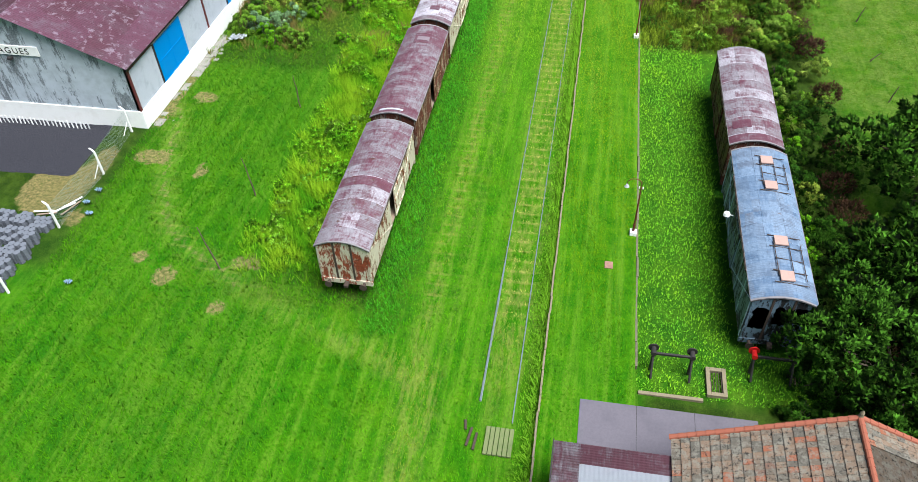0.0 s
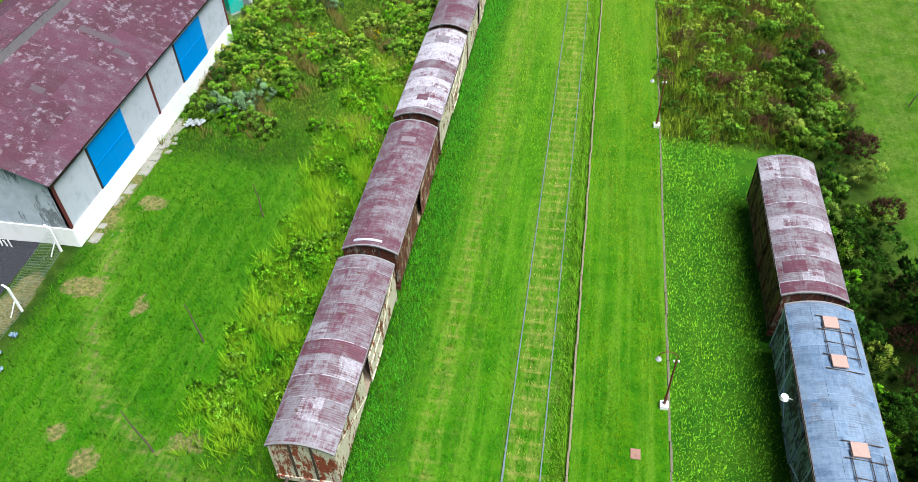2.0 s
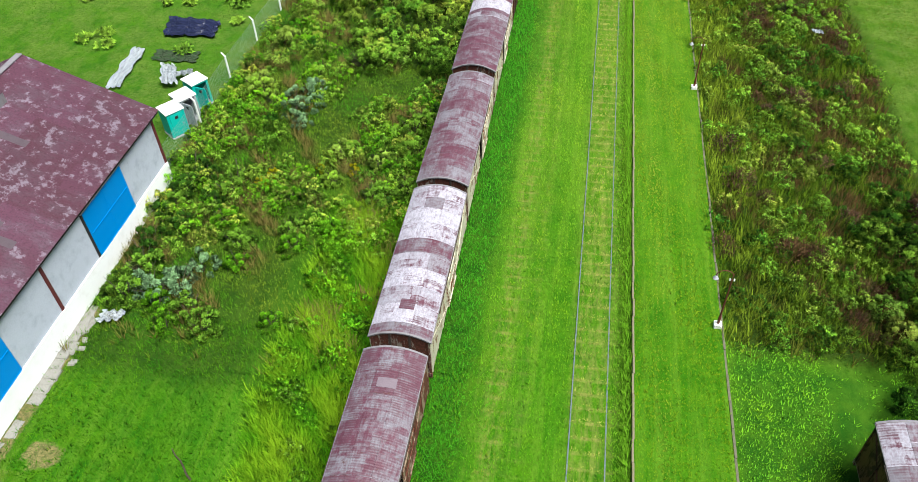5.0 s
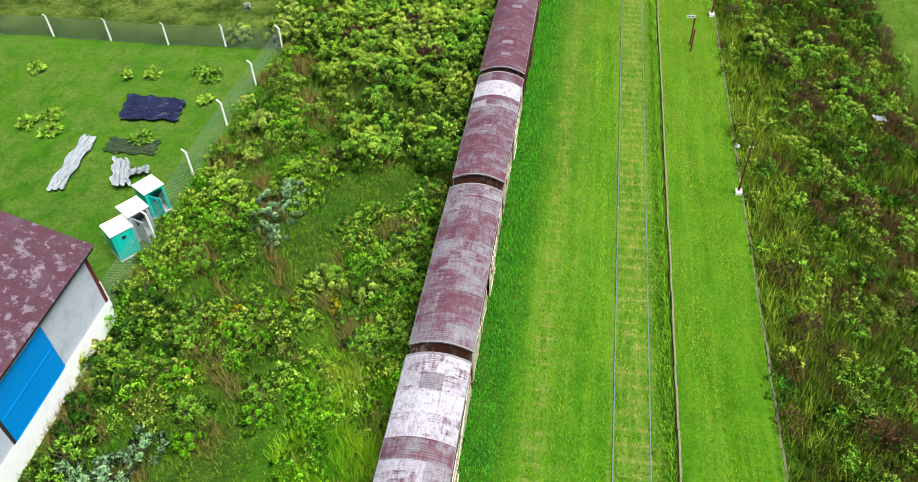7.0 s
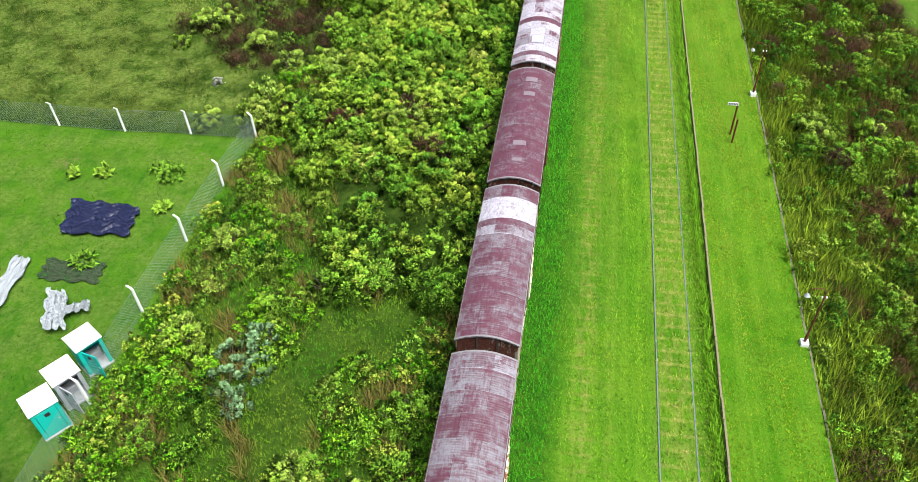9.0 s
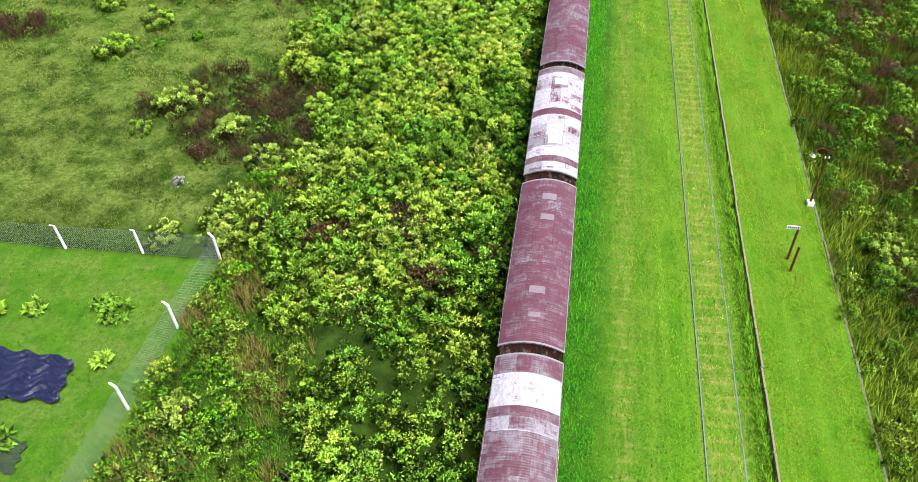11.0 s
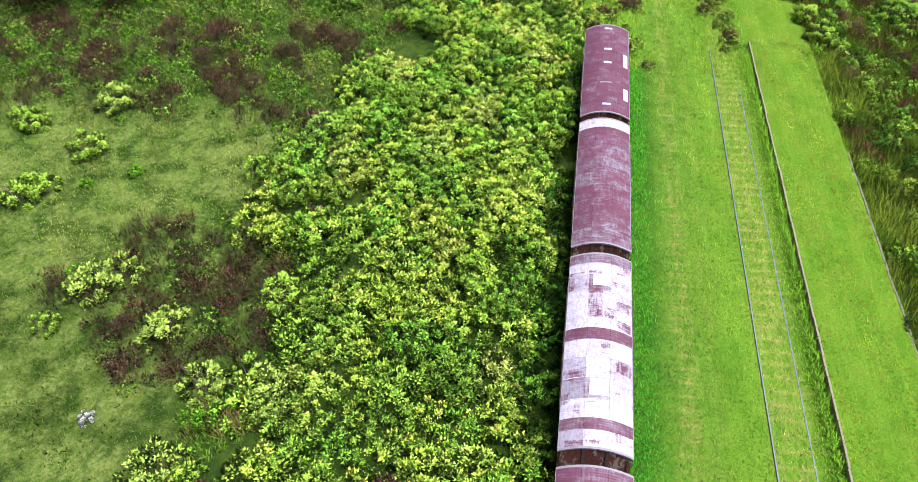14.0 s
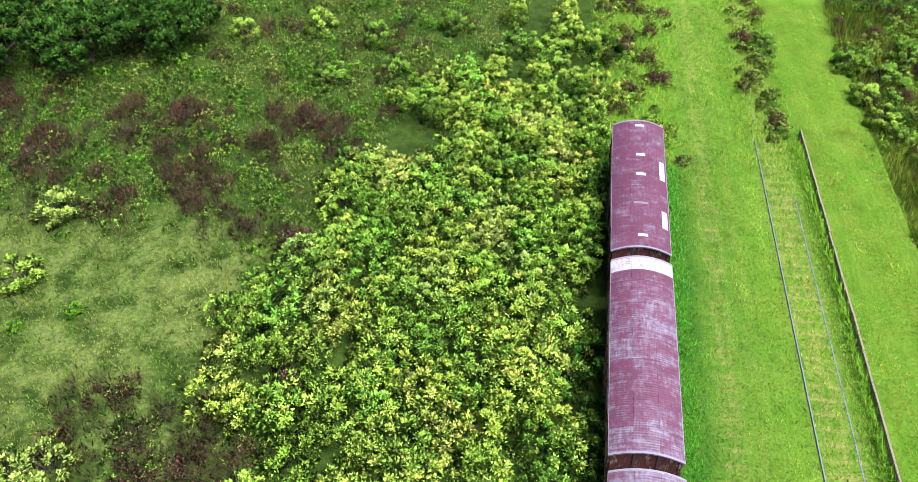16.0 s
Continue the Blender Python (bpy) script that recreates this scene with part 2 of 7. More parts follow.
M_SHEET = plain("white_plastic_sheet", (0.48, 0.51, 0.54), (0.30, 0.33, 0.36), 1.2, 0.4, amount=0.4)
M_LITTER = plain("pale_blue_plastic", (0.30, 0.42, 0.55), (0.20, 0.30, 0.42), 2.0, 0.4, amount=0.3)
M_BLOCK = plain("grey_concrete_block", (0.115, 0.125, 0.15), (0.06, 0.065, 0.08), 2.0, 0.9)
M_WOOD = plain("dry_wood", (0.25, 0.19, 0.14), (0.12, 0.09, 0.07), 5.0, 0.85)
M_BARK = plain("bark", (0.09, 0.07, 0.05), (0.05, 0.04, 0.03), 4.0, 0.95, bump=0.5)
M_RED = plain("red_paint", (0.5, 0.01, 0.01), rough=0.5)


# ---- building helpers ----
def part(name, bm, material, parent=None, label=""):
    """Links a bmesh as one mesh object, under a thing or a part."""
    me = bpy.data.meshes.new(name)
    bm.to_mesh(me)
    bm.free()
    me.materials.append(material)
    ob = new(name, me)
    ob.parent = parent
    if label:
        tagged(ob, label)
    return ob


def box(bm, x0, y0, z0, x1, y1, z1, m=None):
    """Adds a box between two corners to bm."""
    vs = [bm.verts.new(m @ Vector(v) if m else v) for v in ((x0, y0, z0), (x1, y0, z0), (x1, y1, z0), (x0, y1, z0), (x0, y0, z1), (x1, y0, z1), (x1, y1, z1), (x0, y1, z1))]
    for f in ((3, 2, 1, 0), (4, 5, 6, 7), (0, 1, 5, 4), (1, 2, 6, 5), (2, 3, 7, 6), (3, 0, 4, 7)):
        bm.faces.new([vs[i] for i in f])
    return bm


def boxes(*rows, bevel=0.0):
    bm = bmesh.new()
    for r in rows:
        box(bm, *r)
    if bevel:
        bmesh.ops.bevel(bm, geom=bm.edges[:], offset=bevel, segments=1, affect="EDGES")
    return bm


def tube(bm, a, b, r0, r1=None, n=8):
    """Adds a tapered round bar from a to b to bm."""
    a, b = Vector(a), Vector(b)
    r1 = r0 if r1 is None else r1
    m = (b - a).to_track_quat("Z", "Y").to_matrix()
    rings = [[bm.verts.new(c + m @ Vector((r * math.cos(k * math.tau / n), r * math.sin(k * math.tau / n), 0))) for k in range(n)] for c, r in ((a, r0), (b, r1))]
    for k in range(n):
        bm.faces.new((rings[0][k], rings[0][(k + 1) % n], rings[1][(k + 1) % n], rings[1][k]))
    bm.faces.new(rings[0][::-1]), bm.faces.new(rings[1])
    return bm


def bar(a, b, r0, r1=None, n=8):
    return tube(bmesh.new(), a, b, r0, r1, n)


def empty(name, x=0.0, y=0.0, z=0.0, rz=0.0):
    ob = new(name)
    ob.matrix_world = pose(x, y, z, 0, 0, rz)
    return ob


def smooth(x, a, b):
    t = np.clip((x - a) / (b - a), 0, 1)
    return t * t * (3 - 2 * t)


def height(x, y):
    """The lie of the land round the raised platform."""
    x, y = np.asarray(x, float), np.asarray(y, float)
    z = -0.70 + 0.36 * smooth(x, 9.5, 10.6) + 0.03 * smooth(x, 10.6, 12.0) + 0.25 * smooth(-x, 12, 18)
    roll = 0.06 * np.sin(x * 0.31 + 1.3) * np.sin(y * 0.23) + 0.03 * np.sin(x * 0.9 + y * 0.7)
    return z + roll * (1 - smooth(x, 2, 4) * (1 - smooth(x, 15, 17)))


def ground_z(x, y):
    return float(height(x, y))


def box_mask(x, y, x0, x1, y0, y1, soft):
    return smooth(x, x0 - soft, x0 + soft) * (1 - smooth(x, x1 - soft, x1 + soft)) * smooth(y, y0 - soft, y0 + soft) * (1 - smooth(y, y1 - soft, y1 + soft))


def disc_mask(x, y, cx, cy, rx, ry, soft=0.5):
    return 1 - smooth(((x - cx) / rx) ** 2 + ((y - cy) / ry) ** 2, 1 - soft, 1 + soft)


def line_mask(x, y, pts, w):
    """How near a point lies to a chain of points."""
    best = np.full(np.shape(x), 1e9)
    for (ax, ay), (bx, by) in zip(pts, pts[1:]):
        t = np.clip(((x - ax) * (bx - ax) + (y - ay) * (by - ay)) / ((bx - ax) ** 2 + (by - ay) ** 2), 0, 1)
        best = np.minimum(best, np.hypot(x - ax - t * (bx - ax), y - ay - t * (by - ay)))
    return 1 - smooth(best, w * 0.3, w)


def wave(x, y, s, a=0.0):
    """A smooth field from 0 to 1 for drifts of plants."""
    return 0.5 + 0.25 * (np.sin(x / s * 1.7 + a) * np.cos(y / s * 1.3 - a) + np.sin(x / s * 0.6 - y / s * 0.9 + 2 * a) * np.cos(x / s * 2.9 + y / s * 2.3 + a))


DIRT = [(-16.6, 33.9, 1.1, 0.9), (-13.1, 25.4, 0.6, 0.6), (-11.1, 24.1, 0.8, 0.9), (-6.7, 25.8, 0.95, 0.75), (-7.1, 22.3, 0.6, 0.7), (-12.9, 33.3, 0.5, 0.9), (-15.8, 41.2, 1.0, 0.8)]
PATHS = [[(-16.9, 39.4), (-15.4, 34.0), (-14.2, 30.8), (-12.6, 28.0), (-10.1, 26.1), (-6.5, 24.0), (-2.8, 22.3), (2.0, 20.7), (4.7, 19.6), (5.0, 17.5), (4.7, 13.0)]]


def lawn_amount(x, y):
    """1 on the mown strips, 0 in the wild."""
    mown = box_mask(x, y, 2.4, 15.2, -60, 170, 0.7) + 0.9 * box_mask(x, y, -2.5, 3.5, 128.5, 170, 1.2) + box_mask(x, y, -60, 3.0, -60, 23.5, 1.0) + box_mask(x, y, -17.5, -6.5, 10, 46, 1.2)
    mown = mown + box_mask(x, y, -60, -18.3, 60, 87.8, 0.2) + 0.55 * box_mask(x, y, 28, 90, -60, 130, 1.0) + 0.45 * box_mask(x, y, -8.4, -1.5, 23, 62, 1.2) * (y > 23.5) + 0.12 * box_mask(x, y, -18, -2, 47, 76, 2) + 0.6 * box_mask(x, y, 15.2, 24, 20, 51.5, 0.6)
    return np.clip(mown, 0, 1)


def sheet(name, xs, ys, zfun, material, attrs=None):
    """A grid sheet with point attributes."""
    X, Y = np.meshgrid(xs, ys)
    v = np.stack([X, Y, zfun(X, Y)], -1).reshape(-1, 3)
    nx, ny = len(xs), len(ys)
    i = (np.arange(ny - 1)[:, None] * nx + np.arange(nx - 1)[None]).ravel()
    f = np.stack([i, i + 1, i + nx + 1, i + nx], -1)
    me = bpy.data.meshes.new(name)
    me.vertices.add(len(v)), me.vertices.foreach_set("co", v.ravel())
    me.loops.add(f.size), me.loops.foreach_set("vertex_index", f.ravel().astype(np.int32))
    me.polygons.add(len(f)), me.polygons.foreach_set("loop_start", np.arange(0, f.size, 4, dtype=np.int32))
    me.update(calc_edges=True)
    for k, fun in (attrs or {}).items():
        me.attributes.new(k, "FLOAT", "POINT").data.foreach_set("value", fun(X, Y).ravel().astype(np.float32))
    me.materials.append(material)
    me.polygons.foreach_set("use_smooth", np.ones(len(f), bool))
    return new(name, me)


# ---- ground ----
def ground_material(name, lawn_only=False):
    n = Nodes(name)
    p = n.place()
    big, mid, fine = n.noise(p, 0.16, 4), n.noise(p, 0.9, 5, 0.65), n.noise(p, 7.0, 5, 0.75)
    tiny = n.noise(p, 26.0, 3, 0.8)
    lush, bright, dry = (0.016, 0.108, 0.001), (0.046, 0.165, 0.002), (0.22, 0.22, 0.055)
    col = n.mix(n.ramp(mid, 0.35, 0.68), lush, bright)
    col = n.mix(n.ramp(n.math("ADD", n.math("MULTIPLY", big, 0.6), n.math("MULTIPLY", mid, 0.4)), 0.5, 0.68, 0, 0.65), col, (0.070, 0.145, 0.003))
    col = n.mix(n.ramp(n.noise(n.scaled(p, (1.7, 0.07, 1)), 1.2, 5, 0.65), 0.42, 0.66, 0, 0.65), col, (0.105, 0.220, 0.014))
    far = n.tree.nodes.new("ShaderNodeSeparateXYZ")
    n.put(far.inputs[0], p)
    col = n.mix(n.math("MULTIPLY", n.ramp(far.outputs[1], 20, 115), n.ramp(n.noise(p, 0.5, 4), 0.35, 0.7, 0.4, 0.95)), col, (0.105, 0.195, 0.014))
    # Dark soil under wild growth, with the plants' shade painted into it
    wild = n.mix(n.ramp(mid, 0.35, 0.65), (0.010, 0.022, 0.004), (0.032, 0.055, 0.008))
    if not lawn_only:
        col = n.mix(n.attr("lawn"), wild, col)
        col = n.mix(n.math("MULTIPLY", n.attr("lush"), 0.8), col, n.mix(n.ramp(mid, 0.35, 0.65), (0.012, 0.070, 0.005), (0.034, 0.105, 0.006)))
        sep = n.tree.nodes.new("ShaderNodeSeparateXYZ")
        n.put(sep.inputs[0], p)
        rib = n.ramp(n.math("SINE", n.math("MULTIPLY", n.math("ADD", sep.outputs[1], n.math("MULTIPLY", mid, 0.12)), math.tau / 0.8)), 0.55, 0.95)
        rib = n.math("MULTIPLY", n.math("MULTIPLY", rib, n.ramp(sep.outputs[1], 22, 26)), n.ramp(n.noise(n.scaled(p, (2.0, 0.6, 1)), 1.1, 4, 0.7), 0.36, 0.58))
        dryness = n.math("MULTIPLY", n.attr("dry"), n.math("ADD", n.math("MULTIPLY", rib, 0.7), n.ramp(n.noise(n.scaled(p, (2.2, 0.5, 1)), 1.3, 5, 0.7), 0.4, 0.62, 0.0, 0.7)))
        col = n.mix(n.math("MULTIPLY", dryness, 0.75), col, dry)
        col = n.mix(n.math("MULTIPLY", n.attr("straw"), n.ramp(n.noise(p, 0.55, 7, 0.72), 0.38, 0.60)), col, n.mix(n.ramp(n.noise(p, 4.0, 4, 0.7), 0.4, 0.6), (0.150, 0.180, 0.042), (0.078, 0.125, 0.020)))
        soil = n.ramp(n.math("ADD", n.attr("dirt"), n.math("MULTIPLY", n.math("SUBTRACT", n.noise(p, 2.6, 6, 0.75), 0.5), 1.3)), 0.42, 0.85)
        earth = n.mix(n.ramp(n.noise(p, 5, 5, 0.75), 0.35, 0.65), (0.25, 0.185, 0.085), (0.09, 0.085, 0.035))
        col = n.mix(n.math("MULTIPLY", soil, 0.85), col, earth)
    col = n.mix(n.ramp(fine, 0.36, 0.66, 0.0, 0.45), col, n.mix(0.6, col, (0.006, 0.028, 0.001)))
    col = n.mix(n.ramp(tiny, 0.42, 0.75, 0.0, 0.45), col, n.mix(0.5, col, (0.12, 0.22, 0.01)))
    if not lawn_only:
        yard = n.ramp(n.math("ADD", n.attr("yard"), n.math("MULTIPLY", n.math("SUBTRACT", n.noise(p, 2.0, 4, 0.7), 0.5), 0.5)), 0.45, 0.55)
        asph = n.mix(n.ramp(n.noise(p, 12, 4, 0.7), 0.35, 0.7), (0.022, 0.022, 0.028), (0.05, 0.05, 0.06))
        col = n.mix(yard, col, asph)
    n.bump(n.math("ADD", n.math("MULTIPLY", fine, 1.0), n.math("MULTIPLY", tiny, 0.6)), 0.7, 0.10)
    return n.done(col, 0.95, 0.0, 0.04)


def axis(lo, hi, step, far):
    fine = np.arange(lo, hi + step / 2, step)
    out = np.geomspace(4, far, 14)
    return np.concatenate([lo - out[::-1], fine, hi + out])


def dry_amount(x, y):
    tracks = np.exp(-((x - 4.2) / 0.55) ** 2) * 0.9 + np.exp(-((x - 5.6) / 0.3) ** 2) * 0.35 + np.exp(-((x - 8.6) / 0.9) ** 4) * 0.95
    near = line_mask(x, y, PATHS[0], 1.3)
    return np.clip(tracks * smooth(y, 15, 22) + near * (0.4 + 0.45 * (1 - smooth(y, 20, 22.5)) * (x > -1)) + 0.4 * box_mask(x, y, 9.5, 10.5, 20, 128, 0.3), 0, 1)


def dirt_amount(x, y):
    d = sum(disc_mask(x, y, *r, 0.6) for r in DIRT)
    d = d * 0.95 + 0.6 * line_mask(x, y, PATHS[0][:6], 0.6) + box_mask(x, y, -18.2, -17.3, 37, 50, 0.2) * 0.8
    d = d + disc_mask(x, y, -30, 84, 1.2, 0.8, 0.5) * 0.55 + disc_mask(x, y, -21, 85.5, 1.0, 0.7, 0.5) * 0.5 + disc_mask(x, y, -20.5, 81.5, 1.6, 0.6, 0.5) * 0.5 + 1.3 * disc_mask(x, y, -21.2, 30.0, 2.2, 2.4, 0.3) + 0.8 * disc_mask(x, y, -19.5, 32.6, 1.0, 2.2, 0.4) + 0.75 * disc_mask(x, y, -18.5, 27.6, 0.7, 1.0, 0.4)
    return np.clip(d, 0, 1)


def russet_far(x, y):
    """Patches of dead brown stems in the far field."""
    spots = ((-22.6, 104.2, 4.6, 2.9), (-20.0, 102.2, 4.2, 3.4), (-22.4, 99.0, 3.4, 2.6), (-18.6, 105.2, 2.6, 2.2), (-17.2, 99.6, 1.8, 1.6), (-25.4, 106.8, 2.6, 1.5), (-28.0, 101.6, 2.6, 1.4), (-13.6, 128.6, 2.6, 1.8), (-46.0, 112.0, 4.0, 2.4))
    near = sum(disc_mask(x, y, *r, 0.6) for r in spots) * smooth(wave(x, y, 0.8, 0.8) + 0.35 * wave(y, x, 0.3, 0.2), 0.42, 0.75)
    band = box_mask(x, y, -60, -16, 118, 132, 2.5) * smooth(wave(x, y, 2.9, 2.2) + 0.5 * (wave(x, y, 0.7, 1.0) - 0.5), 0.46, 0.62)
    return np.clip(near + 0.85 * band, 0, 1)


ATTRS = {"straw": lambda x, y: (1 - 0.9 * russet_far(x, y)) * np.clip(0.85 * box_mask(x, y, -60, -19, 90, 120, 2) + 0.45 * box_mask(x, y, -60, -18.5, 60, 87.5, 0.5) + 0.5 * box_mask(x, y, 28, 60, 20, 130, 2), 0, 1), "lawn": lawn_amount, "dry": dry_amount, "dirt": dirt_amount,
         "lush": lambda x, y: np.clip((0.75 + 0.25 * (1 - smooth(y, 68, 76))) * box_mask(x, y, -60, -18.3, 60, 87.8, 0.3) + box_mask(x, y, 0.6, 3.1, 22, 128, 0.8) + 0.45 * box_mask(x, y, 2.4, 5.5, 75, 130, 1.5) + 0.9 * box_mask(x, y, 15.1, 24, 21, 51, 0.5) + 0.35 * box_mask(x, y, -18, -7.5, 28, 52, 2.5) + 0.35 * box_mask(x, y, -60, -3, -40, 28, 2.5), 0, 1),
         "yard": lambda x, y: box_mask(x, y, -60, -20.6, 31.2, 37.2, 0.4)}
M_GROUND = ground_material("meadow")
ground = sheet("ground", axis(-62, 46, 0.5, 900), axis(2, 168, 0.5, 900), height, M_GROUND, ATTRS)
tagged(ground, "green meadow of mown and rough grass with bare patches", "ground", kind="structure")

# platform: a long lawn between two kerbs
PX0, PX1, PY0, PY1 = 10.62, 14.92, 8.0, 131.0
M_LAWN = ground_material("platform_lawn", True)
plat = sheet("platform_lawn", np.arange(PX0, PX1 + 0.01, 0.43), np.arange(PY0, PY1 + 4, 0.5), lambda x, y: 0.02 * np.sin(x * 2 + y * 0.4) + 0.0 * x - 0.02 - 0.55 * smooth(y, 131, 134), M_LAWN)
tagged(plat, "mown grass surface of the old station platform", "platform", kind="structure")
kerb = empty("platform_kerb", PX0, PY0, 0)
tagged(kerb, "weathered concrete edging stones along the grass platform", "kerb", kind="structure")
edge2 = empty("rear_kerb", PX1, PY0, 0)
tagged(edge2, "low worn concrete kerb behind the grass platform", "kerb", kind="structure")
rng = random.Random(5)


def kerb_run(parent, x0, x1, z0, length, y0, y1, jitter, mat, sunk=0.0):
    """Edging stones end to end, each a little out of line."""
    y, k = y0, 0
    base = [part("kerb_stone", boxes((x0, 0.006, z0, x1, length - 0.006, 0.03), bevel=0.012), mat, parent) for _ in range(1)][0]
    me = base.data
    while y < y1:
        ob = base if k == 0 else bpy.data.objects.new("kerb_stone", me)
        if k:
            scene.collection.objects.link(ob)
            ob.parent = parent
        ob.matrix_basis = pose(rng.uniform(-jitter, jitter), y - PY0, sunk + rng.uniform(-jitter, jitter * 0.6), 0, rng.uniform(-1, 1), rng.uniform(-0.3, 0.3))
        y, k = y + length, k + 1


kerb_run(kerb, -0.10, 0.0, -0.85, 1.2, 12.0, 131, 0.02, M_CONC)
kerb_run(edge2, 0.0, 0.12, -0.45, 1.5, 21.3, 118, 0.035, M_KERB_OLD, -0.035)

# ---- railway track ----
track = empty("railway_track", 8.6, 0, -0.62)
tagged(track, "rusty rails on sleepers sunk in the grass", "railway track")


def rail_lift(rx, y):
    """How far the rail stands out of the turf along its length."""
    k = float(smooth(y, 24, 36))
    return 0.012 - 0.052 * k + 0.022 * float(smooth(y, 62, 80)) if rx < 0 else -0.035 - 0.045 * k


RAILS = {-0.83: (18.6, 131.5), 0.83: (17.6, 126.0)}
for rx, (ya, yb) in RAILS.items():
    prof = [(-0.06, -0.10), (0.06, -0.10), (0.06, -0.085), (0.012, -0.07), (0.012, -0.03), (0.028, -0.02), (0.028, 0.02), (-0.028, 0.02), (-0.028, -0.02), (-0.012, -0.03), (-0.012, -0.07), (-0.06, -0.085)]
    bm = bmesh.new()
    rings = [[bm.verts.new((rx + a, y, b + rail_lift(rx, y))) for a, b in prof] for y in np.linspace(ya, yb, 24)]
    for r0, r1 in zip(rings, rings[1:]):
        for k in range(len(prof)):
            bm.faces.new((r0[k], r0[(k + 1) % 12], r1[(k + 1) % 12], r1[k]))
    bm.faces.new(rings[0]), bm.faces.new(rings[-1][::-1])
    part("rail", bm, M_STEEL, track)
sl_mesh = None
y = 17.9
while y < 42:
    if sl_mesh is None:
        ob = part("sleeper", boxes((-0.82, -0.10, -0.14, 0.82, 0.10, 0.0), bevel=0.02), M_SLEEPER, track)
        sl_mesh = ob.data
    else:
        ob = bpy.data.objects.new("sleeper", sl_mesh)
        scene.collection.objects.link(ob)
        ob.parent = track
    ob.matrix_basis = pose(rng.uniform(-0.05, 0.05), y, -0.092 + rng.uniform(-0.008, 0.008), rng.uniform(-1, 1), rng.uniform(-0.5, 0.5), rng.uniform(-2, 2))
    y += 0.8

# ---- wagons ----
M_SIDE_PANEL = rusted("dull_blue_panel", (0.13, 0.165, 0.19), (0.05, 0.045, 0.04), 0.5)
# Near-black blotches paint in the darkness behind rust holes
M_END_BLUE = rusted("holed_blue_end", (0.10, 0.15, 0.20), (0.012, 0.012, 0.014), 0.5, 1.2)

def roof_z(u, half, rise):
    """The height of the arched roof at u across it."""
    return rise * (1 - (u / half) ** 2)


def roof_strip(y0, y1, half, rise, lift=0.0, u0=-1.0, u1=1.0, n=14, thick=0.035, ribs=0):
    """A piece of the arched roof, with a fine corrugation along its length."""
    bm = bmesh.new()
    us = [half * (u0 + (u1 - u0) * k / n) for k in range(n + 1)]
    ys = np.linspace(y0, y1, 2 + ribs)
    grid = [[bm.verts.new((u, y, roof_z(u, half, rise) + lift + (0.0025 if ribs and i % 2 else 0.0))) for u in us] for i, y in enumerate(ys)]
    low = [[bm.verts.new((u, y, roof_z(u, half, rise) + lift - thick)) for u in us] for y in (ys[0], ys[-1])]
    for a, b in zip(grid, grid[1:]):
        for k in range(n):
            bm.faces.new((a[k], a[k + 1], b[k + 1], b[k]))
    for k in range(n):
        bm.faces.new((low[0][k], low[0][k + 1], grid[0][k + 1], grid[0][k]))
        bm.faces.new((grid[-1][k], grid[-1][k + 1], low[1][k + 1], low[1][k]))
    for k in (0, n):
        side = [r[k] for r in grid]
        loop = side + [low[1][k], low[0][k]]
        bm.faces.new(loop if k == 0 else loop[::-1])
    bmesh.ops.recalc_face_normals(bm, faces=bm.faces[:])
    return bm


def wheel_set(parent, y, z):
    """Two spoked-disc wheels on one axle."""
    bm = bmesh.new()
    for s in (-1, 1):
        tube(bm, (s * 0.78, 0, 0), (s * 0.90, 0, 0), 0.46, 0.46, 20)
        tube(bm, (s * 0.73, 0, 0), (s * 0.78, 0, 0), 0.49, 0.47, 20)
        tube(bm, (s * 0.90, 0, 0), (s * 1.10, 0, 0), 0.09, 0.07, 10)
    tube(bm, (-0.78, 0, 0), (0.78, 0, 0), 0.07, 0.07, 10)
    ob = part("wheelset", bm, M_UNDER, parent)
    ob.matrix_basis = pose(0, y, z)


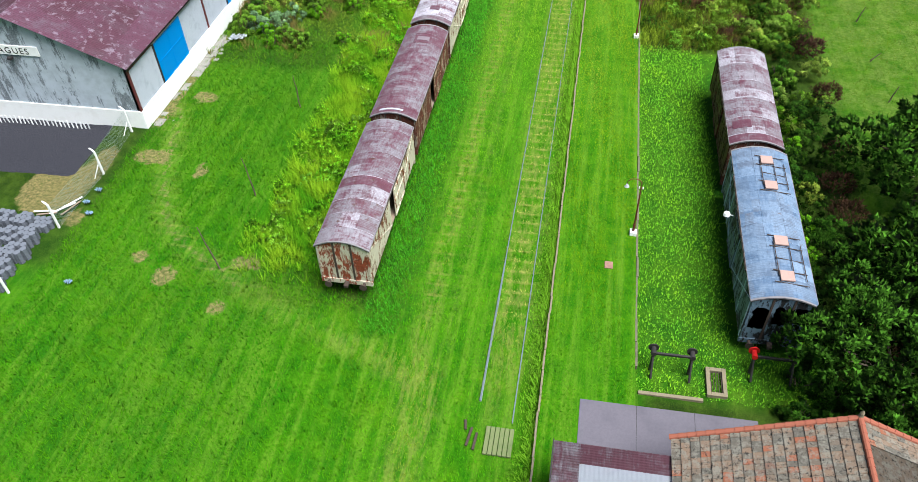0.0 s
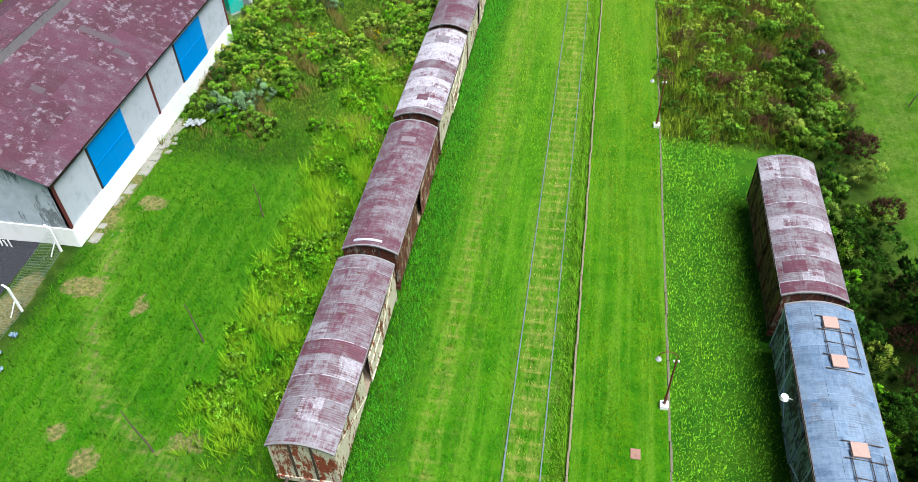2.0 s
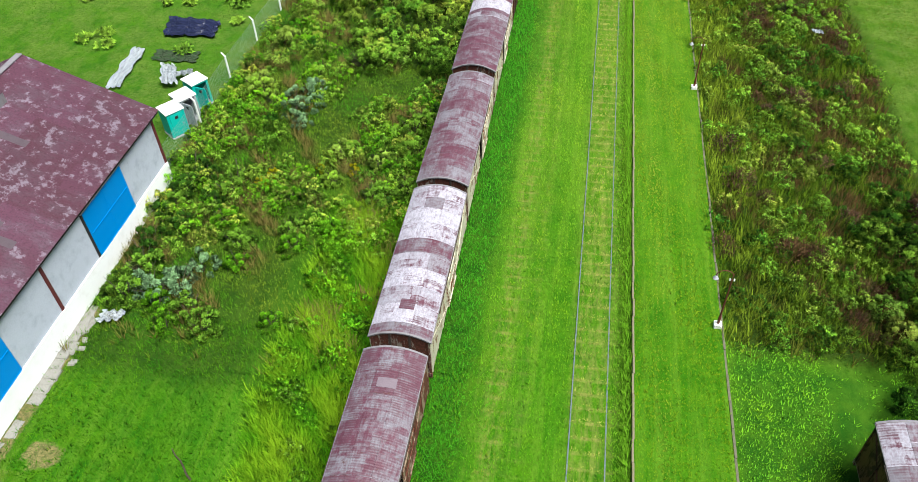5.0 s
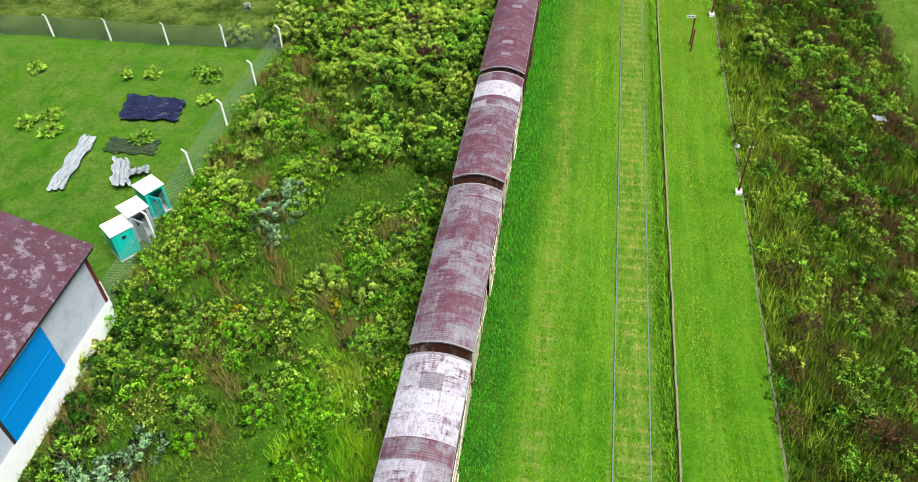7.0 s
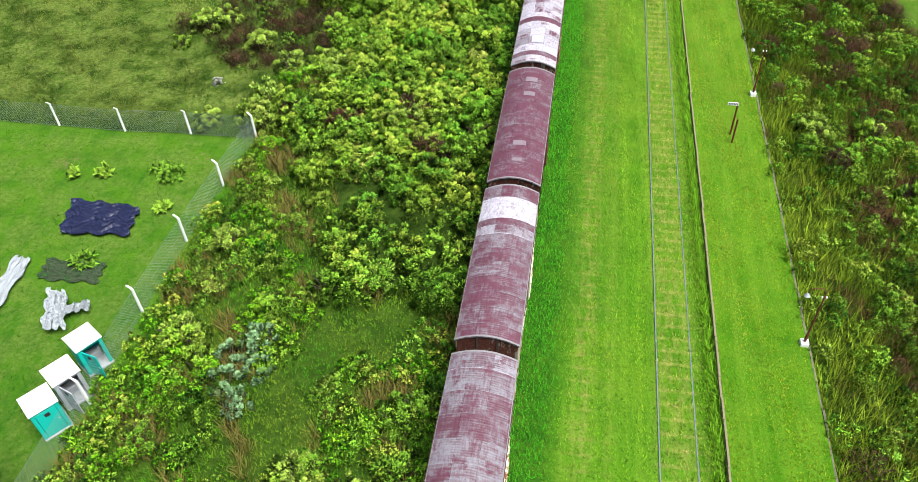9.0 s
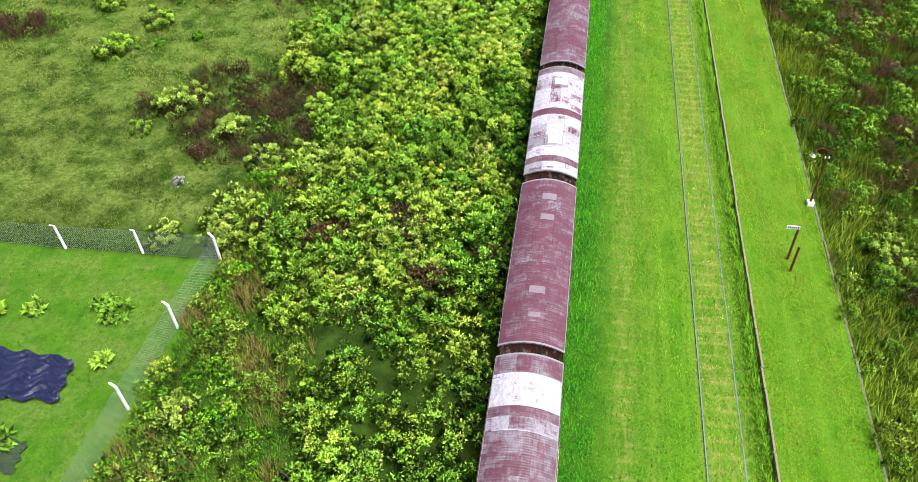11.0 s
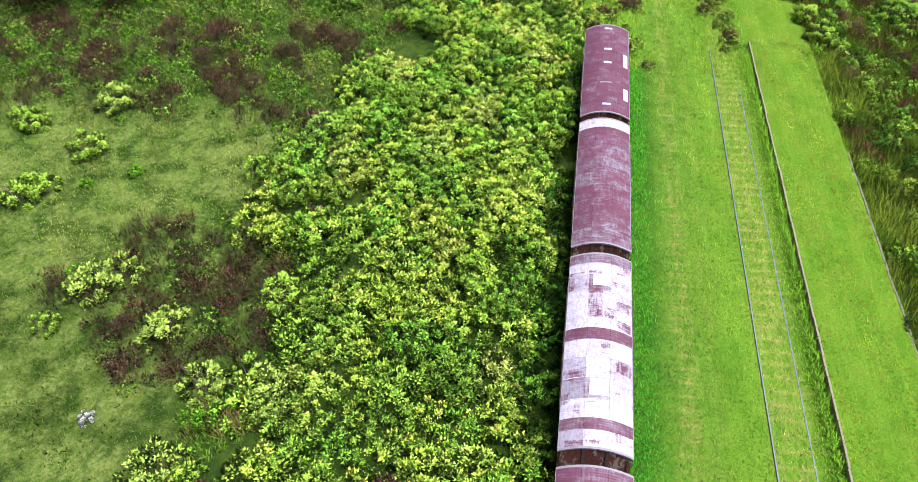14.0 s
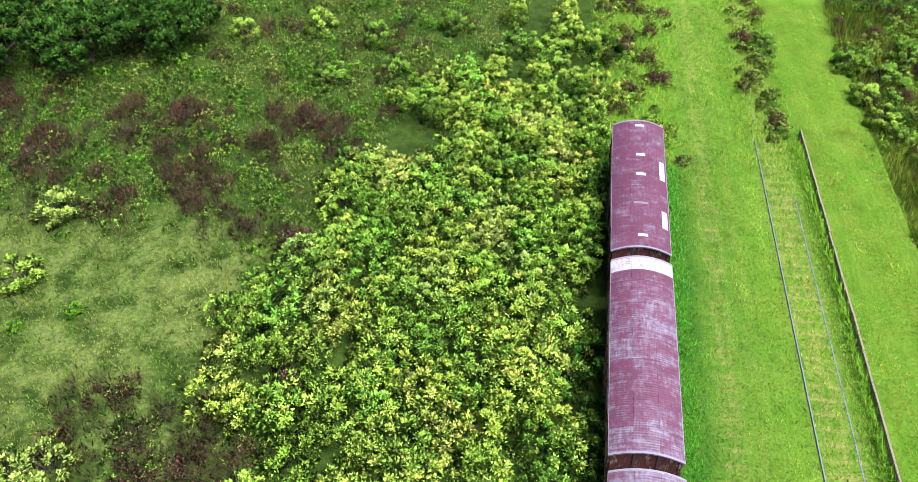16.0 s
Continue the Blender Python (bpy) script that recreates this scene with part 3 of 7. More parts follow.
def boxcar(x, y0, y1, eave, floor_z, half, rise, side_mat, end_mat, label, panels, roof_mat, door_open=0.0, near_end=True, patches=(), posts=9, edge_mat=None, frame_mat=None):
    """An old covered goods wagon: arched roof in sheets, framed sides with sliding doors, panelled ends, underframe and wheels."""
    L = y1 - y0
    frame_mat = frame_mat or side_mat
    w = empty("goods_wagon", x, y0, 0)
    tagged(w, label, "railway wagon", "derelict wagons on the sidings")
    hw = half - 0.07
    a, b = 0.10, L - 0.10
    top = eave - 0.02
    door = 1.9
    d0, d1 = L / 2 - door / 2, L / 2 + door / 2
    # sides: sheeting in two runs, posts, rails and a door
    for s in (-1, 1):
        side = part("side_wall", boxes((s * hw - 0.03, a, floor_z, s * hw + 0.03, d0, top), (s * hw - 0.03, d1, floor_z, s * hw + 0.03, b, top), (s * hw - 0.03, d0, top - 0.18, s * hw + 0.03, d1, top)), side_mat, w)
        k = 0
        for py in list(np.linspace(a + 0.06, d0 - 0.05, posts // 2)) + list(np.linspace(d1 + 0.05, b - 0.06, posts // 2)):
            part("side_post", boxes((s * (hw + 0.03) - 0.03, py - 0.05, floor_z, s * (hw + 0.03) + 0.03, py + 0.05, top - 0.02), bevel=0.008), frame_mat, side)
        # diagonal braces
        for p0, p1 in ((a + 0.1, d0 - 0.1), (b - 0.1, d1 + 0.1)):
            part("brace", bar((s * (hw + 0.035), p0, top - 0.1), (s * (hw + 0.035), p1, floor_z + 0.1), 0.03, n=4), frame_mat, side)
        shift = door_open * (1 if s > 0 else 0)
        dr = part("sliding_door", boxes((s * (hw + 0.09) - 0.03, d0 - 0.08 + shift, floor_z + 0.02, s * (hw + 0.09) + 0.03, d1 + 0.08 + shift, top - 0.14), bevel=0.008), side_mat, w)
        for z in (floor_z + 0.15, (floor_z + top) / 2, top - 0.4):
            part("door_batten", boxes((s * (hw + 0.135) - 0.02, d0 - 0.06 + shift, z, s * (hw + 0.135) + 0.02, d1 + 0.06 + shift, z + 0.1), bevel=0.005), side_mat, dr)
        part("door_rail", boxes((s * (hw + 0.10) - 0.035, L * 0.18, top - 0.11, s * (hw + 0.10) + 0.035, L * 0.82, top - 0.05)), M_UNDER, w)
    # dark inside floor, then ends with a curved top
    part("floor_deck", boxes((-hw, a, floor_z - 0.12, hw, b, floor_z)), M_WOOD, w)
    for e, sg in ((a, -1), (b, 1)):
        bm = bmesh.new()
        us = [hw * (-1 + 2 * k / 12) for k in range(13)]
        for yy in (e - 0.03, e + 0.03):
            vs = [bm.verts.new((-hw, yy, floor_z)), bm.verts.new((hw, yy, floor_z))] + [bm.verts.new((u, yy, eave - 0.05 + roof_z(u, half, rise))) for u in us[::-1]]
            bm.faces.new(vs)
        bm.verts.ensure_lookup_table()
        m = len(bm.verts) // 2
        for k in range(m):
            bm.faces.new((bm.verts[k], bm.verts[(k + 1) % m], bm.verts[m + (k + 1) % m], bm.verts[m + k]))
        bmesh.ops.recalc_face_normals(bm, faces=bm.faces[:])
        end = part("end_wall", bm, end_mat, w)
        for u in (-hw + 0.07, -hw / 3, hw / 3, hw - 0.07):
            part("end_post", boxes((u - 0.055, e + sg * 0.03 - 0.035, floor_z - 0.05, u + 0.055, e + sg * 0.03 + 0.035, eave - 0.1 + roof_z(u, half, rise)), bevel=0.008), M_UNDER if abs(u) < hw * 0.5 else end_mat, end)
        part("buffer_beam", boxes((-half + 0.05, e - 0.09, floor_z - 0.34, half - 0.05, e + 0.09, floor_z - 0.02), bevel=0.01), end_mat, w)
        for u in (-0.95, 0.95):
            bm = tube(bmesh.new(), (u, e + sg * 0.08, floor_z - 0.2), (u, e + sg * 0.38, floor_z - 0.2), 0.09, 0.07, 12)
            part("buffer", tube(bm, (u, e + sg * 0.36, floor_z - 0.2), (u, e + sg * 0.41, floor_z - 0.2), 0.2, 0.2, 16), M_UNDER, w)
        part("coupling", boxes((-0.12, min(e, e + sg * 0.42), floor_z - 0.32, 0.12, max(e, e + sg * 0.42), floor_z - 0.12), bevel=0.03), M_UNDER, w)
    for s in (-1, 1):
        part("solebar", boxes((s * 1.05 - 0.06, a, floor_z - 0.36, s * 1.05 + 0.06, b, floor_z - 0.1)), M_UNDER, w)
    for by in (1.9, 3.6, L - 3.6, L - 1.9):
        wheel_set(w, by, -0.13)
    # roof in sheets
    roof = part("roof_frame", roof_strip(0.0, L, half - 0.02, rise, eave - 0.045, n=14), M_UNDER, w)
    y = 0.0
    tot = sum(p[0] for p in panels)
    for ln, peel, rust, seed in panels:
        d = L * ln / tot
        for u0, u1 in ((-1.0, -0.36), (-0.355, 0.33), (0.335, 1.0)):
            strip = roof_strip(y + 0.004, y + d - 0.004, half, rise, eave + rng.uniform(0.0, 0.008), u0, u1, n=5, ribs=9)
            ob = part("roof_sheet", strip, roof_mat, roof)
            ob.color = (max(0.0, min(1.0, peel + (rng.uniform(-0.11, 0.11) if 0.1 < peel < 0.95 else 0.0))), rust, seed, 1)
        part("roof_seam", roof_strip(y - 0.02, y + 0.02, half + 0.004, rise, eave + 0.016, n=10, thick=0.02), edge_mat or M_ROOF, roof).color = (min(1.0, peel + 0.15), rust, seed, 1)
        y += d
    for yy in (0.03, L - 0.03):
        part("roof_trim", roof_strip(yy - 0.05, yy + 0.05, half + 0.012, rise, eave + 0.022, n=14, thick=0.07), M_EDGE, roof)
    for s in (-1, 1):
        part("gutter_strip", boxes((s * half - 0.025, 0.0, eave - 0.075, s * half + 0.03, L, eave - 0.01), bevel=0.006), M_EDGE, roof)
    for pu, py, pw, pl, mat in patches:
        part("roof_patch", roof_strip(py * L, py * L + pl, half, rise, eave + 0.028, (pu - pw / 2) / half, (pu + pw / 2) / half, 6, 0.02), mat, roof, "patch plate").color = (0.08, 0.0, 0.4, 1)
    return w


XC, HALF, EAVE, RISE, FLOOR = -0.25, 1.46, 2.93, 0.46, 0.62


def run(*spec):
    """Roof sheets from (share, peeled, bare) triples."""
    out = []
    for k, (ln, peel, rust) in enumerate(spec):
        out.append((ln, peel, rust, rng.random()))
    return out


WAGONS = [
    (24.2, 34.95, M_SIDE_CREAM, M_END_CREAM, "derelict covered goods wagon, cream paint flaking to rust, grey maroon roof", run((1, .68, .1), (1, .62, .25), (1, .55, .3), (1, .68, .05), (.7, .12, .3), (.9, .64, 0), (1, .42, .2), (1, .48, .2), (1, .45, .1), (.8, .52, .1)), ()),
    (35.65, 46.6, M_SIDE_BROWN, M_END_DARK, "derelict covered goods wagon with a faded brown maroon roof", run((.7, .25, .1), (1, .4, .1), (1, .42, .1), (1, .35, .15), (1, .42, .1), (1, .32, .1), (1, .38, .1), (1, .3, .1), (1, .34, .1)), ((-0.15, .03, 1.5, .16, M_PATCH_WHITE), (.1, .80, .85, .5, M_PATCH), (.0, .25, .7, .2, M_PATCH))),
    (47.35, 57.8, M_SIDE_CREAM, M_END_DARK, "derelict covered goods wagon, whitish peeling roof with maroon scraps", run((.6, .5, .2), (1, .85, .0), (1, .78, .05), (1, .9, .0), (1, .72, .05), (.9, .4, .15), (1, .85, .0), (1, .9, .0), (.8, .7, .1), (.9, .85, 0)), ((.05, .14, .7, .6, M_ROOF),)),
    (58.4, 69.4, M_SIDE_CREAM, M_END_DARK, "derelict covered goods wagon with a streaked maroon roof", run((1, .55, .05), (1, .28, .05), (.8, .2, .05), (1, .42, .05), (1, .4, .05), (1, .48, .0), (1, .28, .05), (1, .35, .0), (1, .5, 0), (.8, .6, 0)), ()),
    (70.2, 80.75, M_SIDE_CREAM, M_END_DARK, "derelict covered goods wagon, maroon roof with one white band", run((.8, .2, .05), (1, .42, 0), (1, .3, .05), (1, .26, 0), (1, .3, 0), (1, .2, 0), (1, .35, 0), (.7, .62, 0), (.5, .15, 0), (1.7, 1.0, 0), (1, .35, 0)), ()),
    (81.35, 92.7, M_SIDE_RED, M_END_DARK, "derelict covered goods wagon with a purplish maroon roof", run((1, .06, 0), (1, .1, 0), (1, .06, 0), (1, .1, 0), (1, .22, 0), (1, .08, 0), (1, .18, 0), (1, .25, 0), (1, .1, 0)), ((.0, .26, .75, .45, M_PATCH), (.1, .71, .7, .45, M_PATCH), (.1, .85, .75, .5, M_PATCH), (.0, .13, .55, .3, M_PATCH))),
    (93.45, 104.3, M_SIDE_BROWN, M_END_DARK, "derelict covered goods wagon, roof mostly peeled to white", run((.8, .8, 0), (.5, .2, 0), (.8, .9, 0), (1, .7, .0), (1, .78, 0), (.9, .88, 0), (.6, .1, 0), (1, .76, 0), (1, .78, 0), (1, .7, 0), (.7, .9, 0), (.6, .5, 0)), ((.05, .23, .8, .85, M_PATCH_WHITE), (.05, .80, .8, .75, M_PATCH_WHITE))),
    (105.0, 115.8, M_SIDE_BROWN, M_END_DARK, "derelict covered goods wagon, worn maroon roof with a white end band", run((1, .38, 0), (1, .24, 0), (1, .08, 0), (1, .1, 0), (1, .3, 0), (1, .4, 0), (1, .2, 0), (1, .14, 0), (.6, .08, 0), (.75, 1.0, 0)), ()),
    (116.45, 127.2, M_SIDE_RED, M_END_DARK, "derelict covered goods wagon, even purplish roof with small white plates", run((1, .02, 0), (1, .05, 0), (1, .02, 0), (1, .05, 0), (1, .02, 0), (1, .03, 0), (1, .02, 0), (1, .05, 0), (1, .12, 0)), ((.05, .07, .5, .2, M_PATCH_WHITE), (.05, .52, .5, .22, M_PATCH_WHITE), (.05, .68, .5, .22, M_PATCH_WHITE), (.05, .94, .5, .2, M_PATCH_WHITE), (.0, .30, .75, .16, M_PATCH), (1.22, .16, .3, 1.3, M_PATCH_WHITE), (1.22, .52, .3, 1.6, M_PATCH_WHITE))),
]
for k, (ya, yb, sm, em, label, panels, patches) in enumerate(WAGONS):
    boxcar(XC, ya, yb, EAVE, FLOOR, HALF, RISE, sm, em, label, panels, M_ROOF, (0.9, 1.0, 0.0, 0.9, 0.6, 0.0, 0.0, 0.0, 0.0)[k], patches=patches)
# the wagons on the other siding
boxcar(21.2, 35.3, 45.7, 3.25, 0.6, 1.5, 0.42, M_SIDE_RED, M_END_DARK, "derelict dark red goods wagon, roof peeled to pinkish grey", run((.8, .12, .0), (.8, .66, 0), (.9, .42, .0), (1, .62, .0), (1, .52, .0), (1, .64, .0), (1, .5, .0), (1, .66, .0), (1, .55, .0), (1, .7, 0), (1, .66, 0)), M_ROOF, 0.8, patches=((-.75, .13, 1.0, .75, M_ROOF),))
blue = boxcar(21.25, 23.3, 34.75, 3.28, 0.6, 1.5, 0.42, M_SIDE_PANEL, M_END_BLUE, "derelict blue-grey refrigerator wagon with roof hatches", run((1, .5, 0), (1, .6, 0), (1, .5, 0), (1, .65, .1), (1, .55, .15), (1, .6, .1), (1, .5, 0), (1, .6, 0), (1, .55, 0)), M_ROOF_BLUE, 0.0, edge_mat=M_ROOF_BLUE, frame_mat=M_SIDE_BLUE)
for hy in (1.35, 3.75, 8.0, 10.15):
    z = 3.28 + roof_z(0.15, 1.5, 0.42)
    part("hatch", boxes((-0.17, hy - 0.32, z + 0.05, 0.47, hy + 0.32, z + 0.15), bevel=0.015), M_HATCH, blue, "tan roof hatch")
    fr = bmesh.new()
    for dy in (-0.38, 0.38):
        tube(fr, (-0.45, hy + dy, z + 0.07), (1.15, hy + dy, z - 0.10), 0.025, n=5)
    part("hatch_frame", fr, M_UNDER, blue)
part("side_lamp", tube(bar((-1.62, 6.6, 2.62), (-1.98, 6.6, 2.72), 0.03, 0.03, 8), (-1.98, 6.6, 2.64), (-1.98, 6.6, 2.80), 0.19, 0.15, 14), M_WHITE, blue, "white enamel lamp on a bracket")
# Flat black shapes on the end wall stand in for dark inside torn holes
rh = random.Random(3)
for u0, u1, z0, z1 in ((-1.22, -0.52, 1.35, 2.75), (-0.25, 0.45, 1.7, 2.9), (0.62, 1.15, 2.2, 3.0)):
    bm = bmesh.new()
    ring = [(u0 + (u1 - u0) * k / 6, z0) for k in range(6)] + [(u1, z0 + (z1 - z0) * k / 6) for k in range(6)] + [(u1 - (u1 - u0) * k / 6, z1) for k in range(6)] + [(u0, z1 - (z1 - z0) * k / 6) for k in range(6)]
    ring = [(u + rh.uniform(-0.07, 0.07), z + rh.uniform(-0.09, 0.09)) for u, z in ring]
    f = bm.faces.new([bm.verts.new((u, 0.064, z)) for u, z in ring])
    bmesh.ops.solidify(bm, geom=[f], thickness=0.012)
    bmesh.ops.recalc_face_normals(bm, faces=bm.faces[:])
    part("hole_plate", bm, M_DARK, blue, "black plate standing in for the dark of a torn hole")
for hy0, hy1 in ((1.35, 3.75), (8.0, 10.15)):
    fr = bmesh.new()
    for u in (-0.2, 0.5, 1.1):
        tube(fr, (u, hy0, 3.28 + roof_z(u, 1.5, .42) + 0.09), (u, hy1, 3.28 + roof_z(u, 1.5, .42) + 0.09), 0.022, n=5)
    tube(fr, (-0.25, (hy0 + hy1) / 2, 3.28 + roof_z(.2, 1.5, .42) + 0.09), (1.1, (hy0 + hy1) / 2, 3.28 + roof_z(1.1, 1.5, .42) + 0.09), 0.022, n=5)
    part("roof_rail", fr, M_UNDER, blue)

# ---- the long store shed ----
SX, SY0, SY1, SZ = -18.2, 36.9, 60.6, -0.45
RIDGE_X, RIDGE_Z, EAVE_Z = -25.4, 7.70, 4.62
shed = empty("store_shed", SX, SY0, SZ)
tagged(shed, "long whitewashed store shed with maroon sheet roof and blue doors", "shed")
SHED_INV = Matrix.Translation((-SX, -SY0, -SZ))


def shed_part(name, bm, mat, parent=shed, label=""):
    bmesh.ops.transform(bm, matrix=SHED_INV, verts=bm.verts[:])
    return part(name, bm, mat, parent, label)


def gable(y0, y1, z0):
    bm = bmesh.new()
    x1 = 2 * RIDGE_X - SX
    pts = [(SX - 0.02, z0), (SX - 0.02, EAVE_Z - 0.2), (RIDGE_X, RIDGE_Z - 0.2), (x1, EAVE_Z - 0.2), (x1, z0)]
    rings = [[bm.verts.new((x, y, z)) for x, z in pts] for y in (y0, y1)]
    bm.faces.new(rings[0]), bm.faces.new(rings[1][::-1])
    for k in range(5):
        bm.faces.new((rings[0][k], rings[1][k], rings[1][(k + 1) % 5], rings[0][(k + 1) % 5]))
    bmesh.ops.recalc_face_normals(bm, faces=bm.faces[:])
    return bm


SHED_DOORS = ((40.55, 44.55), (52.25, 56.35))
spans = [(SY0, 40.55), (44.55, 52.25), (56.35, SY1)]
for a, b in spans:
    shed_part("front_wall", boxes((SX - 0.25, a, SZ, SX, b, 4.5)), M_LIMEWASH)
for a, b in SHED_DOORS:
    shed_part("front_wall", boxes((SX - 0.25, a, SZ, SX, b, 1.0), (SX - 0.25, a, 4.0, SX, b, 4.5)), M_LIMEWASH)
    door = shed_part("sliding_door", boxes((SX - 0.06, a + 0.0, 0.98, SX + 0.07, b, 4.02), bevel=0.01), M_BLUEDOOR, shed, "bright blue sheet door")
    shed_part("door_jamb", boxes((SX + 0.003, a - 0.16, 0.9, SX + 0.05, a - 0.01, 4.45)), M_DARK)
    for z in (1.0, 2.5, 3.9):
        shed_part("door_rib", boxes((SX + 0.071, a + 0.1, z, SX + 0.09, b - 0.1, z + 0.06)), M_BLUEDOOR, door)
    shed_part("door_seam", boxes((SX + 0.071, (a + b) / 2 - 0.02, 1.0, SX + 0.082, (a + b) / 2 + 0.02, 4.0)), M_BLUEDOOR, door)
    shed_part("door_track", boxes((SX + 0.003, a - 0.2, 4.06, SX + 0.12, b + 1.8, 4.16)), M_GREYPL)
shed_part("plinth", boxes((SX + 0.003, SY0 - 0.08, SZ - 0.1, SX + 0.09, SY1, 0.97), bevel=0.015), M_WHITE)
shed_part("gable_wall", gable(SY0, SY0 + 0.3, SZ), M_GABLE)
shed_part("gable_wall", gable(SY1 - 0.3, SY1, SZ), M_LIMEWASH)
shed_part("rear_wall", boxes((2 * RIDGE_X - SX, SY0 + 0.3, SZ, 2 * RIDGE_X - SX + 0.25, SY1 - 0.3, 4.4)), M_LIMEWASH)
shed_part("gable_plinth", boxes((2 * RIDGE_X - SX, SY0 - 0.085, SZ - 0.1, SX - 0.0, SY0 - 0.003, 0.97), bevel=0.015), M_WHITE)
for y, w, z0 in ((SY0 + 0.07, 0.14, 0.97), (48.35, 0.14, 0.97), (SY1 - 0.07, 0.14, 0.97)):
    shed_part("corner_post", boxes((SX - 0.05, y - w / 2 - 0.06, z0, SX + 0.06, y + w / 2, 4.5), bevel=0.01), M_MAROON)
shed_part("wall_rail", boxes((SX + 0.003, SY0, 4.02, SX + 0.05, 40.3, 4.12)), M_MAROON)
# roof: two slopes of sheets, ridge vent, eave boards
shed_part("eave_board", boxes((SX + 0.22, SY0 - 0.4, EAVE_Z - 0.30, SX + 0.29, SY1 + 0.4, EAVE_Z - 0.14)), M_DARK)
slope_len = math.hypot(RIDGE_X - SX - 0.4, RIDGE_Z - EAVE_Z + 0.2)
rise = (RIDGE_Z - EAVE_Z) / (SX - RIDGE_X)
roof = shed_part("roof_deck", gable(SY0 + 0.02, SY1 - 0.02, EAVE_Z - 0.3), M_UNDER)


def roof_point(d, side):
    """A place on the roof d metres across from the ridge."""
    return (RIDGE_X + side * d, RIDGE_Z - rise * d)


rs = random.Random(11)
SPAN = (SX + 0.35) - RIDGE_X
for side in (1, -1):
    rows, cols = 5, 12
    for i in range(rows):
        for j in range(cols):
            d0, d1 = SPAN * i / rows - (0.12 if i else 0), SPAN * (i + 1) / rows
            y0, y1 = SY0 - 0.45 + (SY1 - SY0 + 0.9) * j / cols, SY0 - 0.45 + (SY1 - SY0 + 0.9) * (j + 1) / cols + 0.05
            lift = 0.03 - 0.003 * i + rs.uniform(0, 0.006)
            (x0, z0), (x1, z1) = roof_point(d0, side), roof_point(d1, side)
            bm = bmesh.new()
            waves = 26
            top = [[bm.verts.new((x, y0 + (y1 - y0) * k / waves, z + lift + (0.007 if k % 2 else -0.0))) for k in range(waves + 1)] for x, z in ((x0, z0), (x1, z1))]
            for k in range(waves):
                bm.faces.new((top[0][k], top[1][k], top[1][k + 1], top[0][k + 1]) if side > 0 else (top[0][k], top[0][k + 1], top[1][k + 1], top[1][k]))
            bmesh.ops.solidify(bm, geom=bm.faces[:], thickness=0.012)
            ob = shed_part("roof_sheet", bm, M_SHEDROOF, roof)
            peel = rs.choice((0.15, 0.2, 0.28, 0.32, 0.3, 0.42))
            ob.color = (peel, 0.1, rs.random(), 1)
vent_d, vy0, vy1 = 1.35, 40.0, 57.2
for s in (1, -1):
    x, z = roof_point(vent_d, s)
    shed_part("vent_side", boxes((x - 0.03, vy0, z, x + 0.03, vy1, z + 0.62)), M_EDGE, roof, "pale ridge vent board")
    (x0, z0), (x1, z1) = roof_point(0, s), roof_point(vent_d + 0.06, s)
    for j in range(9):
        ya, yb = vy0 - 0.1 + (vy1 - vy0 + 0.2) * j / 9, vy0 - 0.1 + (vy1 - vy0 + 0.2) * (j + 1) / 9
        bm = bmesh.new()
        top = [[bm.verts.new((x, ya + (yb - ya) * k / 24, z + (0.007 if k % 2 else 0.0) + 0.003 * (j % 2))) for k in range(25)] for x, z in ((x0, z0 + 0.72), (x1, z1 + 0.68))]
        for k in range(24):
            bm.faces.new((top[0][k], top[1][k], top[1][k + 1], top[0][k + 1]) if s > 0 else (top[0][k], top[0][k + 1], top[1][k + 1], top[1][k]))
        bmesh.ops.solidify(bm, geom=bm.faces[:], thickness=0.012)
        shed_part("vent_roof", bm, M_SHEDROOF, roof).color = (rs.uniform(0.15, 0.4), 0.1, rs.random(), 1)
for da, db, ya, yb, mt in ((2.9, 5.2, 49.1, 49.7, M_PATCH), (5.3, 6.2, 48.4, 48.9, M_PATCH), (2.0, 3.6, 54.6, 55.1, M_PATCH), (3.4, 4.1, 42.6, 43.1, M_PATCH)):
    (x0, z0), (x1, z1) = roof_point(da, 1), roof_point(db, 1)
    bm = bmesh.new()
    vs = [bm.verts.new(v) for v in ((x0, ya, z0 + 0.05), (x1, ya, z1 + 0.05), (x1, yb, z1 + 0.05), (x0, yb, z0 + 0.05))]
    bm.faces.new(vs)
    bmesh.ops.solidify(bm, geom=bm.faces[:], thickness=0.008)
    shed_part("roof_patch", bm, mt, roof)
shed_part("ridge_cap", boxes((RIDGE_X - 0.2, 57.3, RIDGE_Z + 0.02, RIDGE_X + 0.2, SY1 + 0.45, RIDGE_Z + 0.1), bevel=0.03), M_EDGE, roof)
